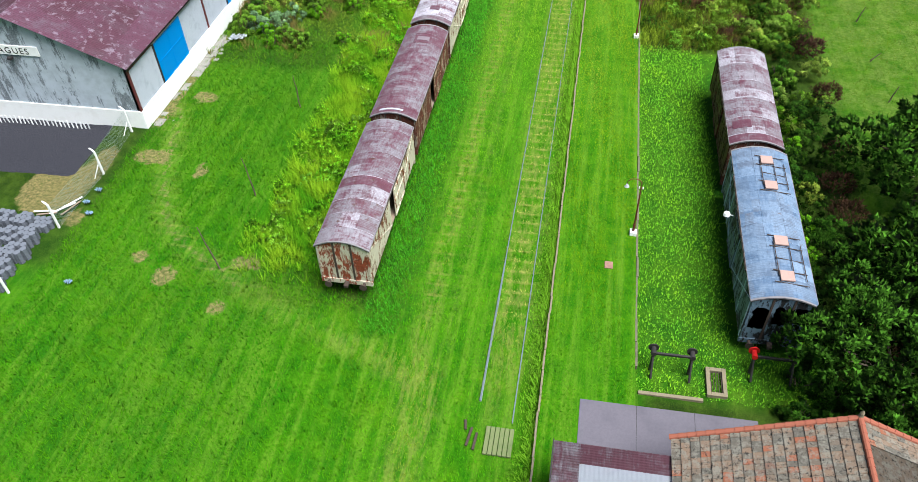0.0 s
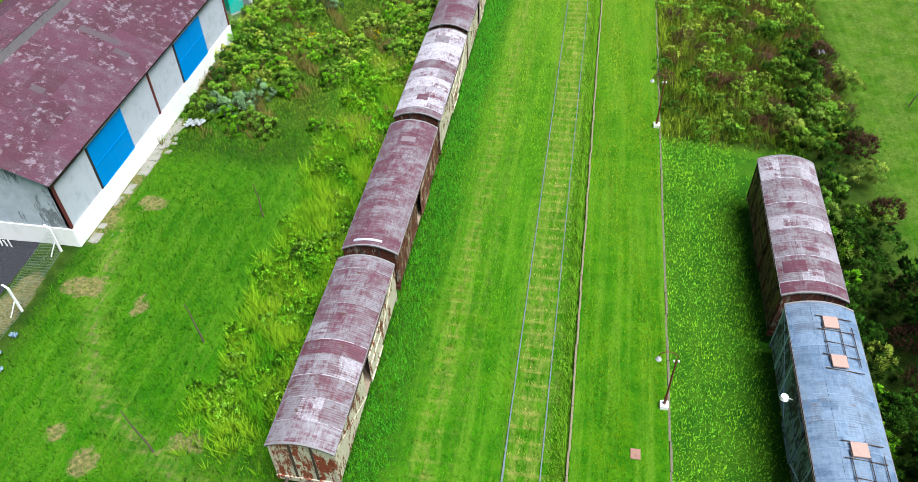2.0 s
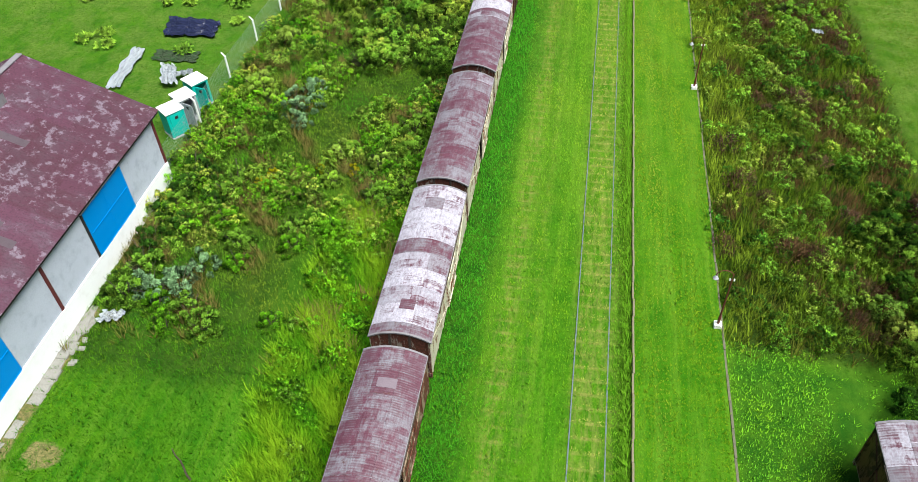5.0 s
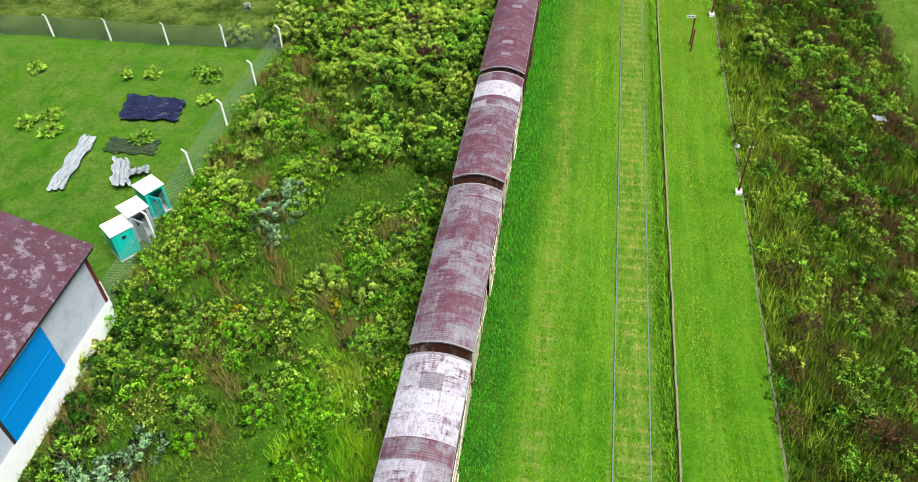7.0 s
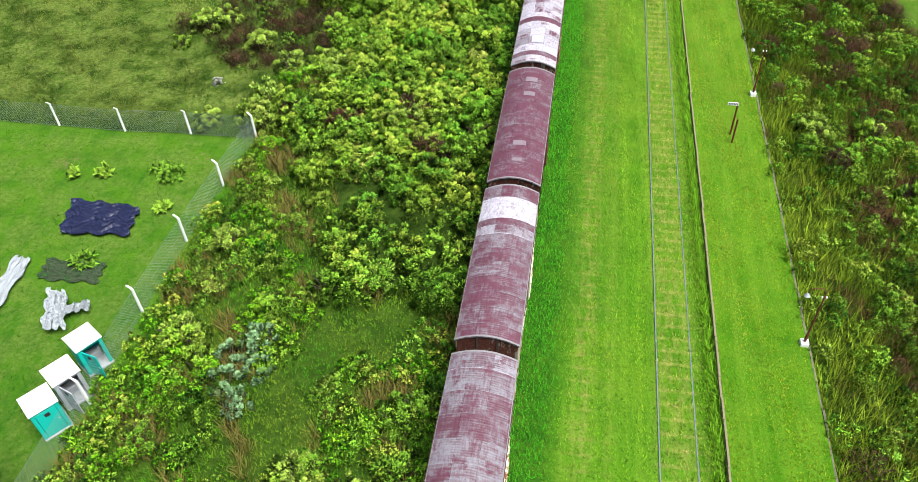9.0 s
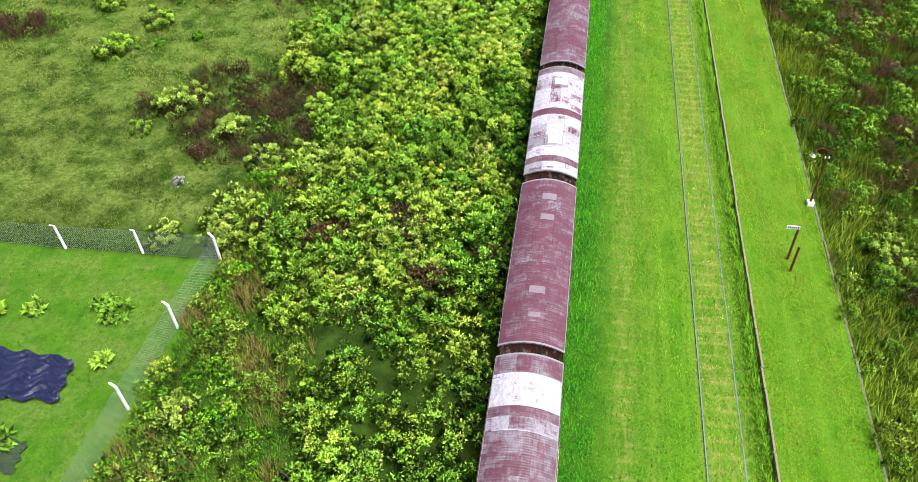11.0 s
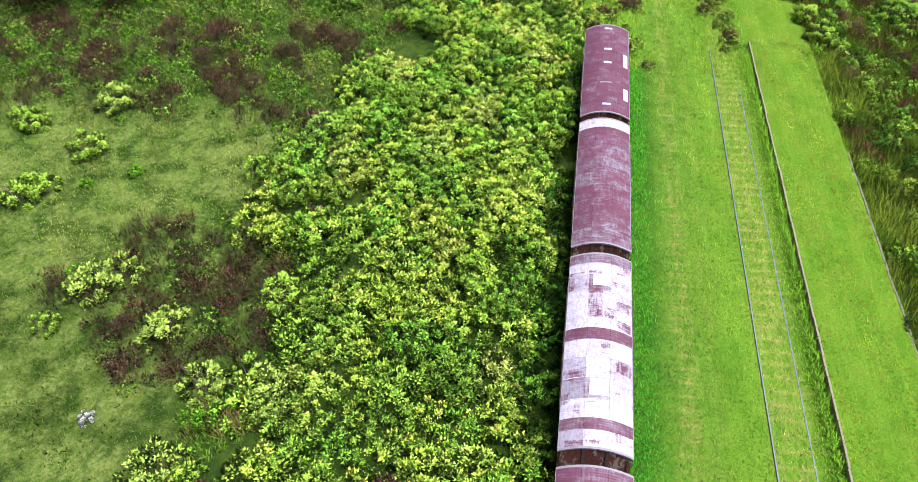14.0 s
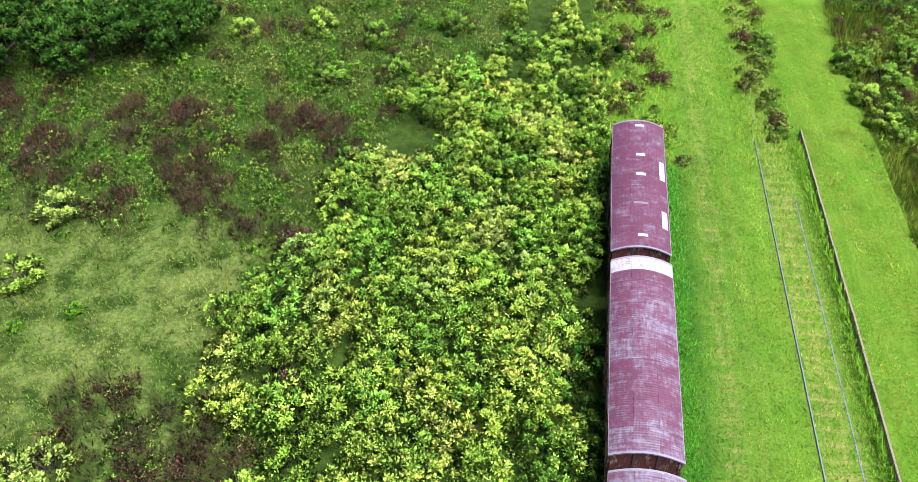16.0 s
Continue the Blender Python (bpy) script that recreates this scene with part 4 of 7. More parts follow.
# the long painted sign on the gable
sign = shed_part("gable_sign", boxes((-29.4, SY0 - 0.10, 4.78, -24.0, SY0 - 0.005, 5.46), bevel=0.01), M_WHITE, shed, "white sign board with dark letters")
txt = bpy.data.curves.new("letters", "FONT")
txt.body, txt.size, txt.extrude = "AGUES", 0.62, 0.006
txt.space_character = 1.25
tob = new("sign_letters", txt)
dg = bpy.context.evaluated_depsgraph_get()
tme = bpy.data.meshes.new_from_object(tob.evaluated_get(dg))
bpy.data.objects.remove(tob)
tme.materials.append(M_DARK)
letters = new("sign_letters", tme)
letters.parent = sign
letters.matrix_basis = SHED_INV @ pose(-26.9, SY0 - 0.11, 4.9, 90, 0, 0)
shed_part("wall_lamp", boxes((-26.3, SY0 - 0.4, 4.5, -26.0, SY0 - 0.1, 4.7), bevel=0.03), M_DARK)
# floor slab beside the wall and rubble edge
apron = empty("rubble_apron", SX, SY0, -0.5)
ra = random.Random(8)
bm = bmesh.new()
edge = [(0.0, -0.5 + 0.3 * k, 0.62 + 0.25 * math.sin(k * 0.5) + ra.uniform(-0.18, 0.18)) for k in range(45)]
for zz in (-0.25, 0.035):
    bm.faces.new([bm.verts.new((0.02, y, zz)) for _, y, _ in edge] + [bm.verts.new((w, y + ra.uniform(-0.1, 0.1), zz - (0.02 if zz > 0 else 0))) for _, y, w in edge[::-1]])
bm.verts.ensure_lookup_table()
half = len(bm.verts) // 2
for k in range(half):
    bm.faces.new((bm.verts[k], bm.verts[(k + 1) % half], bm.verts[half + (k + 1) % half], bm.verts[half + k]))
bmesh.ops.triangulate(bm, faces=bm.faces[:])
bmesh.ops.recalc_face_normals(bm, faces=bm.faces[:])
part("concrete_strip", bm, M_RUBBLE, apron)
ay = -0.5
while ay < 12.4:
    ln, wd = ra.uniform(0.35, 1.0), ra.uniform(0.4, 0.75)
    slab = part("slab", boxes((0.1, 0.0, -0.2, 0.1 + wd, ln - 0.04, 0.06), bevel=0.04), M_RUBBLE, apron)
    slab.matrix_basis = pose(ra.uniform(0, 0.06), ay, ra.uniform(-0.06, 0.04), ra.uniform(-4, 4), ra.uniform(-3, 5), ra.uniform(-6, 6))
    if ra.random() < 0.35:
        bit = part("broken_slab", boxes((-0.2, -0.15, -0.1, 0.2, 0.15, 0.05), bevel=0.04), M_RUBBLE, apron)
        bit.matrix_basis = pose(wd + ra.uniform(0.25, 0.5), ay + ra.uniform(0, ln), -0.04, ra.uniform(-9, 9), ra.uniform(-9, 9), ra.uniform(0, 180))
    ay += ln * 0.78
tagged(apron, "broken concrete apron along the shed wall", "pavement", kind="structure")

# white palings at the foot of the gable
pal = empty("picket_fence", -25, SY0 - 0.6, SZ)
tagged(pal, "row of short white pickets below the shed gable", "fence")
pm = None
for k in range(30):
    if pm is None:
        ob = part("picket", boxes((-0.045, -0.02, -0.1, 0.045, 0.02, 0.55), bevel=0.008), M_WHITE, pal)
        pm = ob.data
    else:
        ob = bpy.data.objects.new("picket", pm)
        scene.collection.objects.link(ob)
        ob.parent = pal
    ob.matrix_basis = pose(-6.2 + k * 0.31, rs.uniform(-0.03, 0.03), rs.uniform(-0.05, 0.05), rs.uniform(-6, 6), rs.uniform(-5, 5), 0)

# ---- concrete post and wire fence ----
LINKS = Nodes("galvanised_wire")
M_WIRE = LINKS.done((0.30, 0.37, 0.34), 0.5, 0.2)
fence = empty("wire_fence", -18.9, 60, -0.5)
tagged(fence, "chain-link fence on white concrete posts with cranked tops", "fence")


def fence_post(parent, x, y, out, strut=False):
    """A square concrete post whose top leans outwards."""
    z = ground_z(x, y)
    dx, dy = out
    bm = bmesh.new()
    prof = ((0, -0.2, 0.055), (0, 1.8, 0.05), (0.22, 2.06, 0.04))
    rings = [[bm.verts.new((x + dx * o + sx * r, y + dy * o + sy * r, z + h)) for sx, sy in ((-1, -1), (1, -1), (1, 1), (-1, 1))] for o, h, r in prof]
    for a, b in zip(rings, rings[1:]):
        for k in range(4):
            bm.faces.new((a[k], a[(k + 1) % 4], b[(k + 1) % 4], b[k]))
    bm.faces.new(rings[0][::-1]), bm.faces.new(rings[-1])
    if strut:
        for sgn in (-1, 1):
            tube(bm, (x, y, z + 0.95), (x - 0.35, y + sgn * 0.5, z), 0.04, n=4)
    bmesh.ops.transform(bm, matrix=Matrix.Translation((18.9, -60, 0.5)), verts=bm.verts[:])
    part("post", bm, M_WHITE, parent)


def wire_panel(parent, x0, y0, x1, y1, h=1.75, step=0.12, w=0.0055):
    """Crossing wires between two posts."""
    L = math.hypot(x1 - x0, y1 - y0)
    ux, uy = (x1 - x0) / L, (y1 - y0) / L
    bm = bmesh.new()
    def add(s0, z0, s1, z1):
        g0, g1 = ground_z(x0 + ux * s0, y0 + uy * s0), ground_z(x0 + ux * s1, y0 + uy * s1)
        p, q = Vector((x0 + ux * s0 + 18.9, y0 + uy * s0 - 60, g0 + z0 + 0.5)), Vector((x0 + ux * s1 + 18.9, y0 + uy * s1 - 60, g1 + z1 + 0.5))
        vs = [bm.verts.new(p + Vector((0, 0, -w))), bm.verts.new(q + Vector((0, 0, -w))), bm.verts.new(q + Vector((0, 0, w))), bm.verts.new(p + Vector((0, 0, w)))]
        bm.faces.new(vs)
    s = -h
    while s < L:
        for sg in (1, -1):
            a, b = (s, s + h)
            a2, b2 = max(a, 0), min(b, L)
            if b2 > a2:
                za, zb = (a2 - a), (b2 - a)
                add(a2, za if sg > 0 else h - za, b2, zb if sg > 0 else h - zb)
        s += step
    for z in (0.02, h * 0.5, h):
        add(0, z, L, z)
    part("mesh_panel", bm, M_WIRE, parent)


side_posts = [(-18.85, 61.3), (-18.9, 66.7), (-19.0, 72.5), (-18.9, 78.0), (-18.6, 83.0), (-18.2, 88.0)]
back_posts = [(-18.2, 88.0), (-22.9, 88.0), (-27.7, 87.9), (-32.6, 87.9), (-37.6, 87.9), (-42.4, 87.7), (-47.2, 87.6), (-52.0, 87.5)]
front_posts = [(-18.95, 21.5), (-18.9, 26.7), (-18.75, 31.8), (-19.05, 36.3)]
for k, (x, y) in enumerate(side_posts):
    fence_post(fence, x, y, (-1, 0), k == 0)
for k, (x, y) in enumerate(back_posts[1:]):
    fence_post(fence, x, y, (0, -1))
for a, b in list(zip(side_posts, side_posts[1:])) + list(zip(back_posts, back_posts[1:])):
    wire_panel(fence, *a, *b)
yard_fence = empty("yard_fence", -18.9, 60, -0.5)
tagged(yard_fence, "white concrete yard posts with struts and loose wire", "fence")
for k, (x, y) in enumerate(front_posts):
    fence_post(yard_fence, x, y, (-1, 0.0), k >= 2)
wire_panel(yard_fence, *front_posts[2], *front_posts[3])
wire_panel(yard_fence, *front_posts[1], *front_posts[2])

# ---- portable toilets ----
def toilet(x, y, rz, mat, label, door_angle):
    z = ground_z(x, y)
    t = empty("portable_toilet", x, y, z - 0.02, rz)
    tagged(t, label, "portable toilet", "portable toilets by the fence")
    t.scale = (1.14, 1.14, 0.96)
    part("base", boxes((-0.58, -0.58, 0, 0.58, 0.58, 0.14), bevel=0.03), M_GREYPL, t)
    for s in (-1, 1):
        part("side_panel", boxes((-0.55, s * 0.53 - 0.025, 0.14, 0.55, s * 0.53 + 0.025, 2.05), bevel=0.01), mat, t)
    part("back_panel", boxes((-0.555, -0.505, 0.14, -0.505, 0.505, 2.05)), mat, t)
    for s in (-1, 1):
        part("door_post", boxes((0.49, s * 0.46 - 0.06, 0.14, 0.56, s * 0.46 + 0.06, 2.05), bevel=0.01), mat, t)
    part("lintel", boxes((0.49, -0.40, 1.92, 0.56, 0.40, 2.05)), mat, t)
    d = part("door", boxes((-0.02, 0, 0.18, 0.02, 0.78, 1.9), bevel=0.008), mat, t)
    d.matrix_basis = pose(0.54, -0.39, 0, 0, 0, door_angle)
    part("vent_slot", boxes((0.021, 0.3, 1.5, 0.03, 0.5, 1.72)), M_DARK, d)
    part("latch", boxes((0.021, 0.66, 0.95, 0.05, 0.72, 1.08), bevel=0.006), M_GREYPL, d)
    bm = bmesh.new()
    for z0, z1, r0, r1 in ((2.05, 2.12, 0.6, 0.6), (2.12, 2.20, 0.6, 0.5)):
        pts = [[bm.verts.new((sx * r, sy * r, zz)) for sx, sy in ((-1, -1), (1, -1), (1, 1), (-1, 1))] for zz, r in ((z0, r0), (z1, r1))]
        for k in range(4):
            bm.faces.new((pts[0][k], pts[0][(k + 1) % 4], pts[1][(k + 1) % 4], pts[1][k]))
        bm.faces.new(pts[1])
    part("roof", bm, M_WHITE, t, "white moulded roof")
    part("tank", boxes((-0.48, -0.45, 0.14, -0.05, 0.45, 0.6), bevel=0.04), M_GREYPL, t)
    return t


toilet(-19.95, 65.35, -38, M_TURQ, "turquoise portable toilet with white roof, door shut", 0)
toilet(-19.85, 67.05, -35, M_GREYPL, "grey portable toilet with white roof and open door", -75)
toilet(-19.85, 69.05, -33, M_TURQ, "turquoise portable toilet with white roof, door ajar", -70)

# ---- tarpaulin and plastic sheets on the garden ground ----
def crumpled(name, outline, z, seed, amp, mat, label, n=34):
    """A wrinkled sheet lying on the ground, between four corners."""
    r = np.random.RandomState(seed)
    a, b, c, d = [np.array(p, float) for p in outline]
    u, v = np.meshgrid(np.linspace(0, 1, n), np.linspace(0, 1, n))
    P = (a[None, None] * ((1 - u) * (1 - v))[..., None] + b * (u * (1 - v))[..., None] + c * (u * v)[..., None] + d * ((1 - u) * v)[..., None])
    h = np.zeros_like(u)
    for k in range(14):
        f, g, ph = r.uniform(3, 26), r.uniform(3, 26), r.uniform(0, 6)
        h += np.abs(np.sin(u * f + v * g * r.choice((-1, 1)) + ph)) * r.uniform(0.3, 1)
    h = amp * h / 7
    wob = 0.10 * np.sin(v * 17 + 1) * (np.abs(u - 0.5) > 0.4) + 0.06 * np.sin(u * 23)
    bm = bmesh.new()
    g = [[bm.verts.new((P[i, j, 0] + wob[i, j], P[i, j, 1] + 0.1 * np.sin(u[i, j] * 19), ground_z(P[i, j, 0], P[i, j, 1]) + z + h[i, j])) for j in range(n)] for i in range(n)]
    for i in range(n - 1):
        for j in range(n - 1):
            bm.faces.new((g[i][j], g[i][j + 1], g[i + 1][j + 1], g[i + 1][j]))
    bmesh.ops.solidify(bm, geom=bm.faces[:], thickness=0.01)
    return tagged(part(name, bm, mat), label, "sheet")


crumpled("tarpaulin", ((-26.6, 77.4), (-22.35, 77.8), (-22.75, 80.3), (-27.3, 80.4)), 0.03, 3, 0.34, M_TARP, "dark blue tarpaulin pegged flat on the grass", 48)
tagged(crumpled("garden_bed", ((-26.0, 73.9), (-22.4, 74.1), (-22.6, 75.7), (-26.2, 75.5)), 0.0, 4, 0.16, M_SOIL, "small dug bed of dark soil in the garden", 30), "small dug bed of dark soil in the garden", "garden bed")
crumpled("plastic_sheet", ((-27.6, 69.6), (-26.5, 69.9), (-26.9, 75.2), (-28.0, 75.3)), 0.05, 5, 0.30, M_SHEET, "crumpled translucent white plastic sheet on the grass")
crumpled("plastic_sheet", ((-23.4, 70.3), (-22.2, 70.6), (-23.4, 73.0), (-24.6, 73.0)), 0.08, 8, 0.55, M_SHEET, "bunched white plastic sheet beside the toilets")
crumpled("plastic_sheet", ((-23.0, 71.4), (-21.7, 72.0), (-21.9, 72.6), (-23.2, 72.0)), 0.08, 9, 0.5, M_SHEET, "bunched white plastic sheet beside the toilets", 20)
crumpled("rubbish_sheet", ((-17.0, 48.6), (-15.9, 48.9), (-15.7, 49.6), (-16.9, 49.4)), 0.12, 10, 0.4, M_SHEET, "discarded white plastic lying in the grass", 16)
crumpled("rubbish_sheet", ((26.2, 62.3), (26.8, 62.3), (26.8, 62.8), (26.2, 62.8)), 0.9, 12, 0.3, M_SHEET, "white rubbish caught in the weeds", 10)
crumpled("rubbish_sheet", ((23.7, 81.9), (24.4, 81.9), (24.4, 82.4), (23.7, 82.4)), 0.9, 13, 0.3, M_SHEET, "white rubbish caught in the weeds", 10)
for k, (px, py) in enumerate(((-18.1, 30.1), (-18.25, 28.9), (-17.6, 28.0), (-15.9, 22.6))):
    crumpled("rubbish_sheet", ((px - 0.22, py - 0.12), (px + 0.2, py - 0.1), (px + 0.22, py + 0.14), (px - 0.2, py + 0.12)), 0.1, 20 + k, 0.16, M_LITTER, "small scrap of pale blue plastic in the grass", 8)
for k, (px, py) in enumerate(((-26.45, 77.6), (-22.5, 77.95), (-22.9, 80.1), (-27.1, 80.2), (-24.4, 78.9), (-24.0, 79.0), (-24.6, 78.1))):
    st = part("tarp_weight", boxes((-0.09, -0.06, 0, 0.09, 0.06, 0.07), bevel=0.02), M_BLOCK)
    st.matrix_world = pose(px, py, ground_z(px, py) + 0.17, 0, 0, k * 37)
    tagged(st, "pale stone holding the dark tarpaulin down", "stone", "tarpaulin weights")

# ---- platform lamps ----
def lamp_post(x, y):
    l = empty("platform_lamp", x, y, 0.0)
    tagged(l, "thin dark red lamp post with swan neck on white base", "street lamp", "lamps along the platform")
    top = 3.42
    part("base", boxes((-0.19, -0.19, -0.3, 0.19, 0.19, 0.22), bevel=0.02), M_WHITE, l, "whitewashed concrete block")
    part("pole", tube(bar((0, 0, 0.2), (0.0, 0, top), 0.052, 0.036, 10), (0, 0, 0.2), (0, 0, 0.75), 0.075, 0.07, 10), M_LAMP, l)
    bm = bmesh.new()
    pts = [(0, 0, top - 0.05)] + [(-0.38 + 0.38 * math.cos(a), 0, top + 0.25 + 0.3 * math.sin(a)) for a in np.linspace(0, math.pi, 9)] + [(-0.76, 0, top + 0.1)]
    for a, b in zip(pts, pts[1:]):
        tube(bm, a, b, 0.02, 0.02, 6)
    part("swan_neck", bm, M_LAMP, l)
    part("shade", tube(bmesh.new(), (-0.76, 0, top + 0.14), (-0.76, 0, top - 0.02), 0.05, 0.14, 14), M_GREYPL, l, "chipped grey enamel lamp shade")
    part("bulb", bar((-0.76, 0, top - 0.03), (-0.76, 0, top - 0.11), 0.045, 0.03, 8), M_WHITE, l)
    for s in (-0.1, 0.1):
        part("insulator", bar((s, 0, top - 0.08), (s, 0, top + 0.03), 0.035, 0.03, 8), M_WHITE, l)
    part("cross_arm", bar((-0.14, 0, top - 0.09), (0.14, 0, top - 0.09), 0.018, n=6), M_LAMP, l)
    part("finial", bar((0, 0, top), (0.04, 0, top + 0.45), 0.014, 0.008, 6), M_LAMP, l)


for ly in (30.6, 52.75, 74.5, 96.35):
    lamp_post(14.72, ly)

# ---- name board and post on the platform ----
board = empty("name_board", 12.80, 91.6, 0)
tagged(board, "dark red post with a small white name plate", "sign")
part("post", boxes((-0.05, -0.05, -0.3, 0.05, 0.05, 2.45), bevel=0.01), M_POST, board)
plate = part("plate", boxes((-0.62, -0.03, 2.2, 0.05, -0.052, 2.42)), M_WHITE, board, "white plate with dark bars of lettering")
part("lettering", boxes(*[(-0.56 + k * 0.1, -0.057, 2.25, -0.50 + k * 0.1, -0.053, 2.37) for k in range(6)]), M_DARK, plate)
stump = part("marker_post", boxes((-0.05, -0.05, -0.3, 0.05, 0.05, 1.75), bevel=0.012), M_POST)
stump.matrix_world = pose(12.82, 90.7, 0)
tagged(stump, "bare dark red post standing on the platform lawn", "post")
slab = part("inspection_cover", boxes((-0.22, -0.26, -0.05, 0.22, 0.26, 0.03), bevel=0.01), plain("terracotta_cover", (0.24, 0.13, 0.10)))
slab.matrix_world = pose(13.45, 27.9, 0)
tagged(slab, "small terracotta cover let into the platform grass", "cover")

# ---- station yard: paving, buffer stops, pit, deck boards ----
paving = part("forecourt_paving", boxes((12.42, 2.0, -0.5, 20.4, 19.0, 0.012), bevel=0.01), M_PAVE)
tagged(paving, "mauve grey concrete paving in front of the station", "pavement", kind="structure")
for k, (xa, ya, xb, yb) in enumerate(((15.0, 5, 15.02, 19), (17.6, 5, 17.62, 19), (12.42, 16.5, 20.4, 16.52))):
    part("paving_joint", boxes((xa, ya, 0.004, xb, yb, 0.0145)), M_DARK, paving)
step = part("concrete_step", boxes((15.1, 19.87, -0.5, 18.1, 20.05, -0.2), bevel=0.02), M_CONC)
tagged(step, "low mossy concrete kerb at the edge of the yard", "kerb", kind="structure")
pit = empty("drain_pit", 18.75, 21.05, -0.2)
tagged(pit, "open concrete drain pit with a dark grating", "drain")
for r in ((-0.47, -0.82, -0.3, -0.28, 0.82, 0.06), (0.28, -0.82, -0.3, 0.47, 0.82, 0.06), (-0.28, 0.62, -0.3, 0.28, 0.82, 0.06), (-0.28, -0.82, -0.3, 0.28, -0.62, 0.06)):
    part("rim", boxes(r, bevel=0.012), M_CONC, pit)
part("pit_floor", boxes((-0.28, -0.62, -0.3, 0.28, 0.62, -0.18)), M_DARK, pit)
for k in range(5):
    part("grating_bar", bar((-0.24 + k * 0.12, -0.62, -0.02), (-0.24 + k * 0.12, 0.62, -0.02), 0.018, n=6), M_UNDER, pit)


def buffer_stop(x, y, label, red=False):
    b = empty("buffer_stop", x, y, -0.25)
    tagged(b, label, "buffer stop")
    for s in (-0.9, 0.9):
        part("upright", tube(bar((s, 0, 0), (s, 0.12, 1.15), 0.09, 0.08, 8), (s, -0.55, 0), (s, 0.08, 0.95), 0.06, 0.05, 8), M_DARK, b)
        bm = tube(bmesh.new(), (s, 0.0, 1.15), (s, 0.42, 1.15), 0.14, 0.12, 14)
        part("buffer_head", tube(bm, (s, 0.40, 1.15), (s, 0.46, 1.15), 0.25, 0.25, 18), M_RED if red and s < 0 else M_DARK, b)
    part("cross_beam", boxes((-0.9, 0.03, 1.08, 0.9, 0.13, 1.22), bevel=0.01), M_DARK, b)


buffer_stop(16.58, 21.4, "black iron buffer stop with two round heads")
buffer_stop(21.25, 21.9, "iron buffer stop with red head beside the blue wagon", True)
deck = empty("crossing_boards", 8.9, 16.5, -0.62)
tagged(deck, "old timber crossing boards let into the track", "boards")
for k in range(6):
    part("plank", boxes((-0.62 + k * 0.22, -0.7, -0.06, -0.43 + k * 0.22, 0.75, 0.06), bevel=0.012), M_SLEEPER, deck)
for k, (px, py, ln, rz) in enumerate(((7.3, 17.2, 0.5, 10), (7.55, 16.6, 1.0, -8), (7.85, 16.4, 0.9, -4), (10.0, 16.8, 2.2, 2))):
    o = part("iron_scrap", boxes((-0.06, -ln / 2, 0, 0.06, ln / 2, 0.1), bevel=0.015), M_UNDER)
    o.matrix_world = pose(px, py, -0.68, 0, 0, rz)
    tagged(o, "dark length of scrap iron lying in grass", "scrap iron", "scrap iron beside the track")

# ---- station building at the edge of the view ----
M_TILE = Nodes("lichened_roof_tile")
tp, tr = M_TILE.local(), M_TILE.random()
tl = M_TILE.mix(M_TILE.ramp(tr, 0.2, 0.8), (0.150, 0.105, 0.075), (0.085, 0.078, 0.066))
tl = M_TILE.mix(M_TILE.ramp(tr, 0.88, 0.92), tl, (0.19, 0.07, 0.04))
tl = M_TILE.mix(M_TILE.ramp(M_TILE.noise(M_TILE.place(), 3.2, 7, 0.8), 0.46, 0.6, 0, 0.8), tl, (0.165, 0.155, 0.13))
tl = M_TILE.mix(M_TILE.ramp(M_TILE.noise(M_TILE.place(), 7, 6, 0.8), 0.53, 0.62, 0, 0.95), tl, (0.022, 0.02, 0.018))
M_TILE.bump(M_TILE.noise(M_TILE.place(), 30, 4), 0.4, 0.01)
M_TILE = M_TILE.done(tl, 0.95, 0, 0.1)
M_TERRA = plain("terracotta_ridge", (0.24, 0.075, 0.045), (0.14, 0.055, 0.035), 3.0, 0.85)
station = empty("station_house", 22.2, 10, -0.3)
tagged(station, "old station house with lichened tile roof and terracotta edging", "house")
SPX, SPZ, SEX, SEZ, SYE = 22.25, 6.05, 6.2, 3.2, 15.55
part("wall", boxes((-5.7, -9, 0, 5.7, 5.1, 3.4)), M_LIMEWASH, station)
bm = bmesh.new()
for s in (-1, 1):
    vs = [bm.verts.new(v) for v in ((0, -9.5, SPZ + 0.25), (s * SEX, -9.5, SEZ + 0.25), (s * SEX, SYE - 10, SEZ + 0.25), (0, SYE - 10, SPZ + 0.25))]
    bm.faces.new(vs if s < 0 else vs[::-1])
bmesh.ops.solidify(bm, geom=bm.faces[:], thickness=0.1)
roofd = part("roof", bm, M_TILE, station)
bm = bmesh.new()
vs = [bm.verts.new(v) for v in ((-5.7, 5.05, 3.4), (5.7, 5.05, 3.4), (0, 5.05, SPZ))]
vs2 = [bm.verts.new(v) for v in ((-5.7, 4.9, 3.4), (5.7, 4.9, 3.4), (0, 4.9, SPZ))]
bm.faces.new(vs[::-1]), bm.faces.new(vs2)
part("gable", bm, M_LIMEWASH, station)
ang = math.atan2(SPZ - SEZ, SEX)
tile_me = None
courses = 18
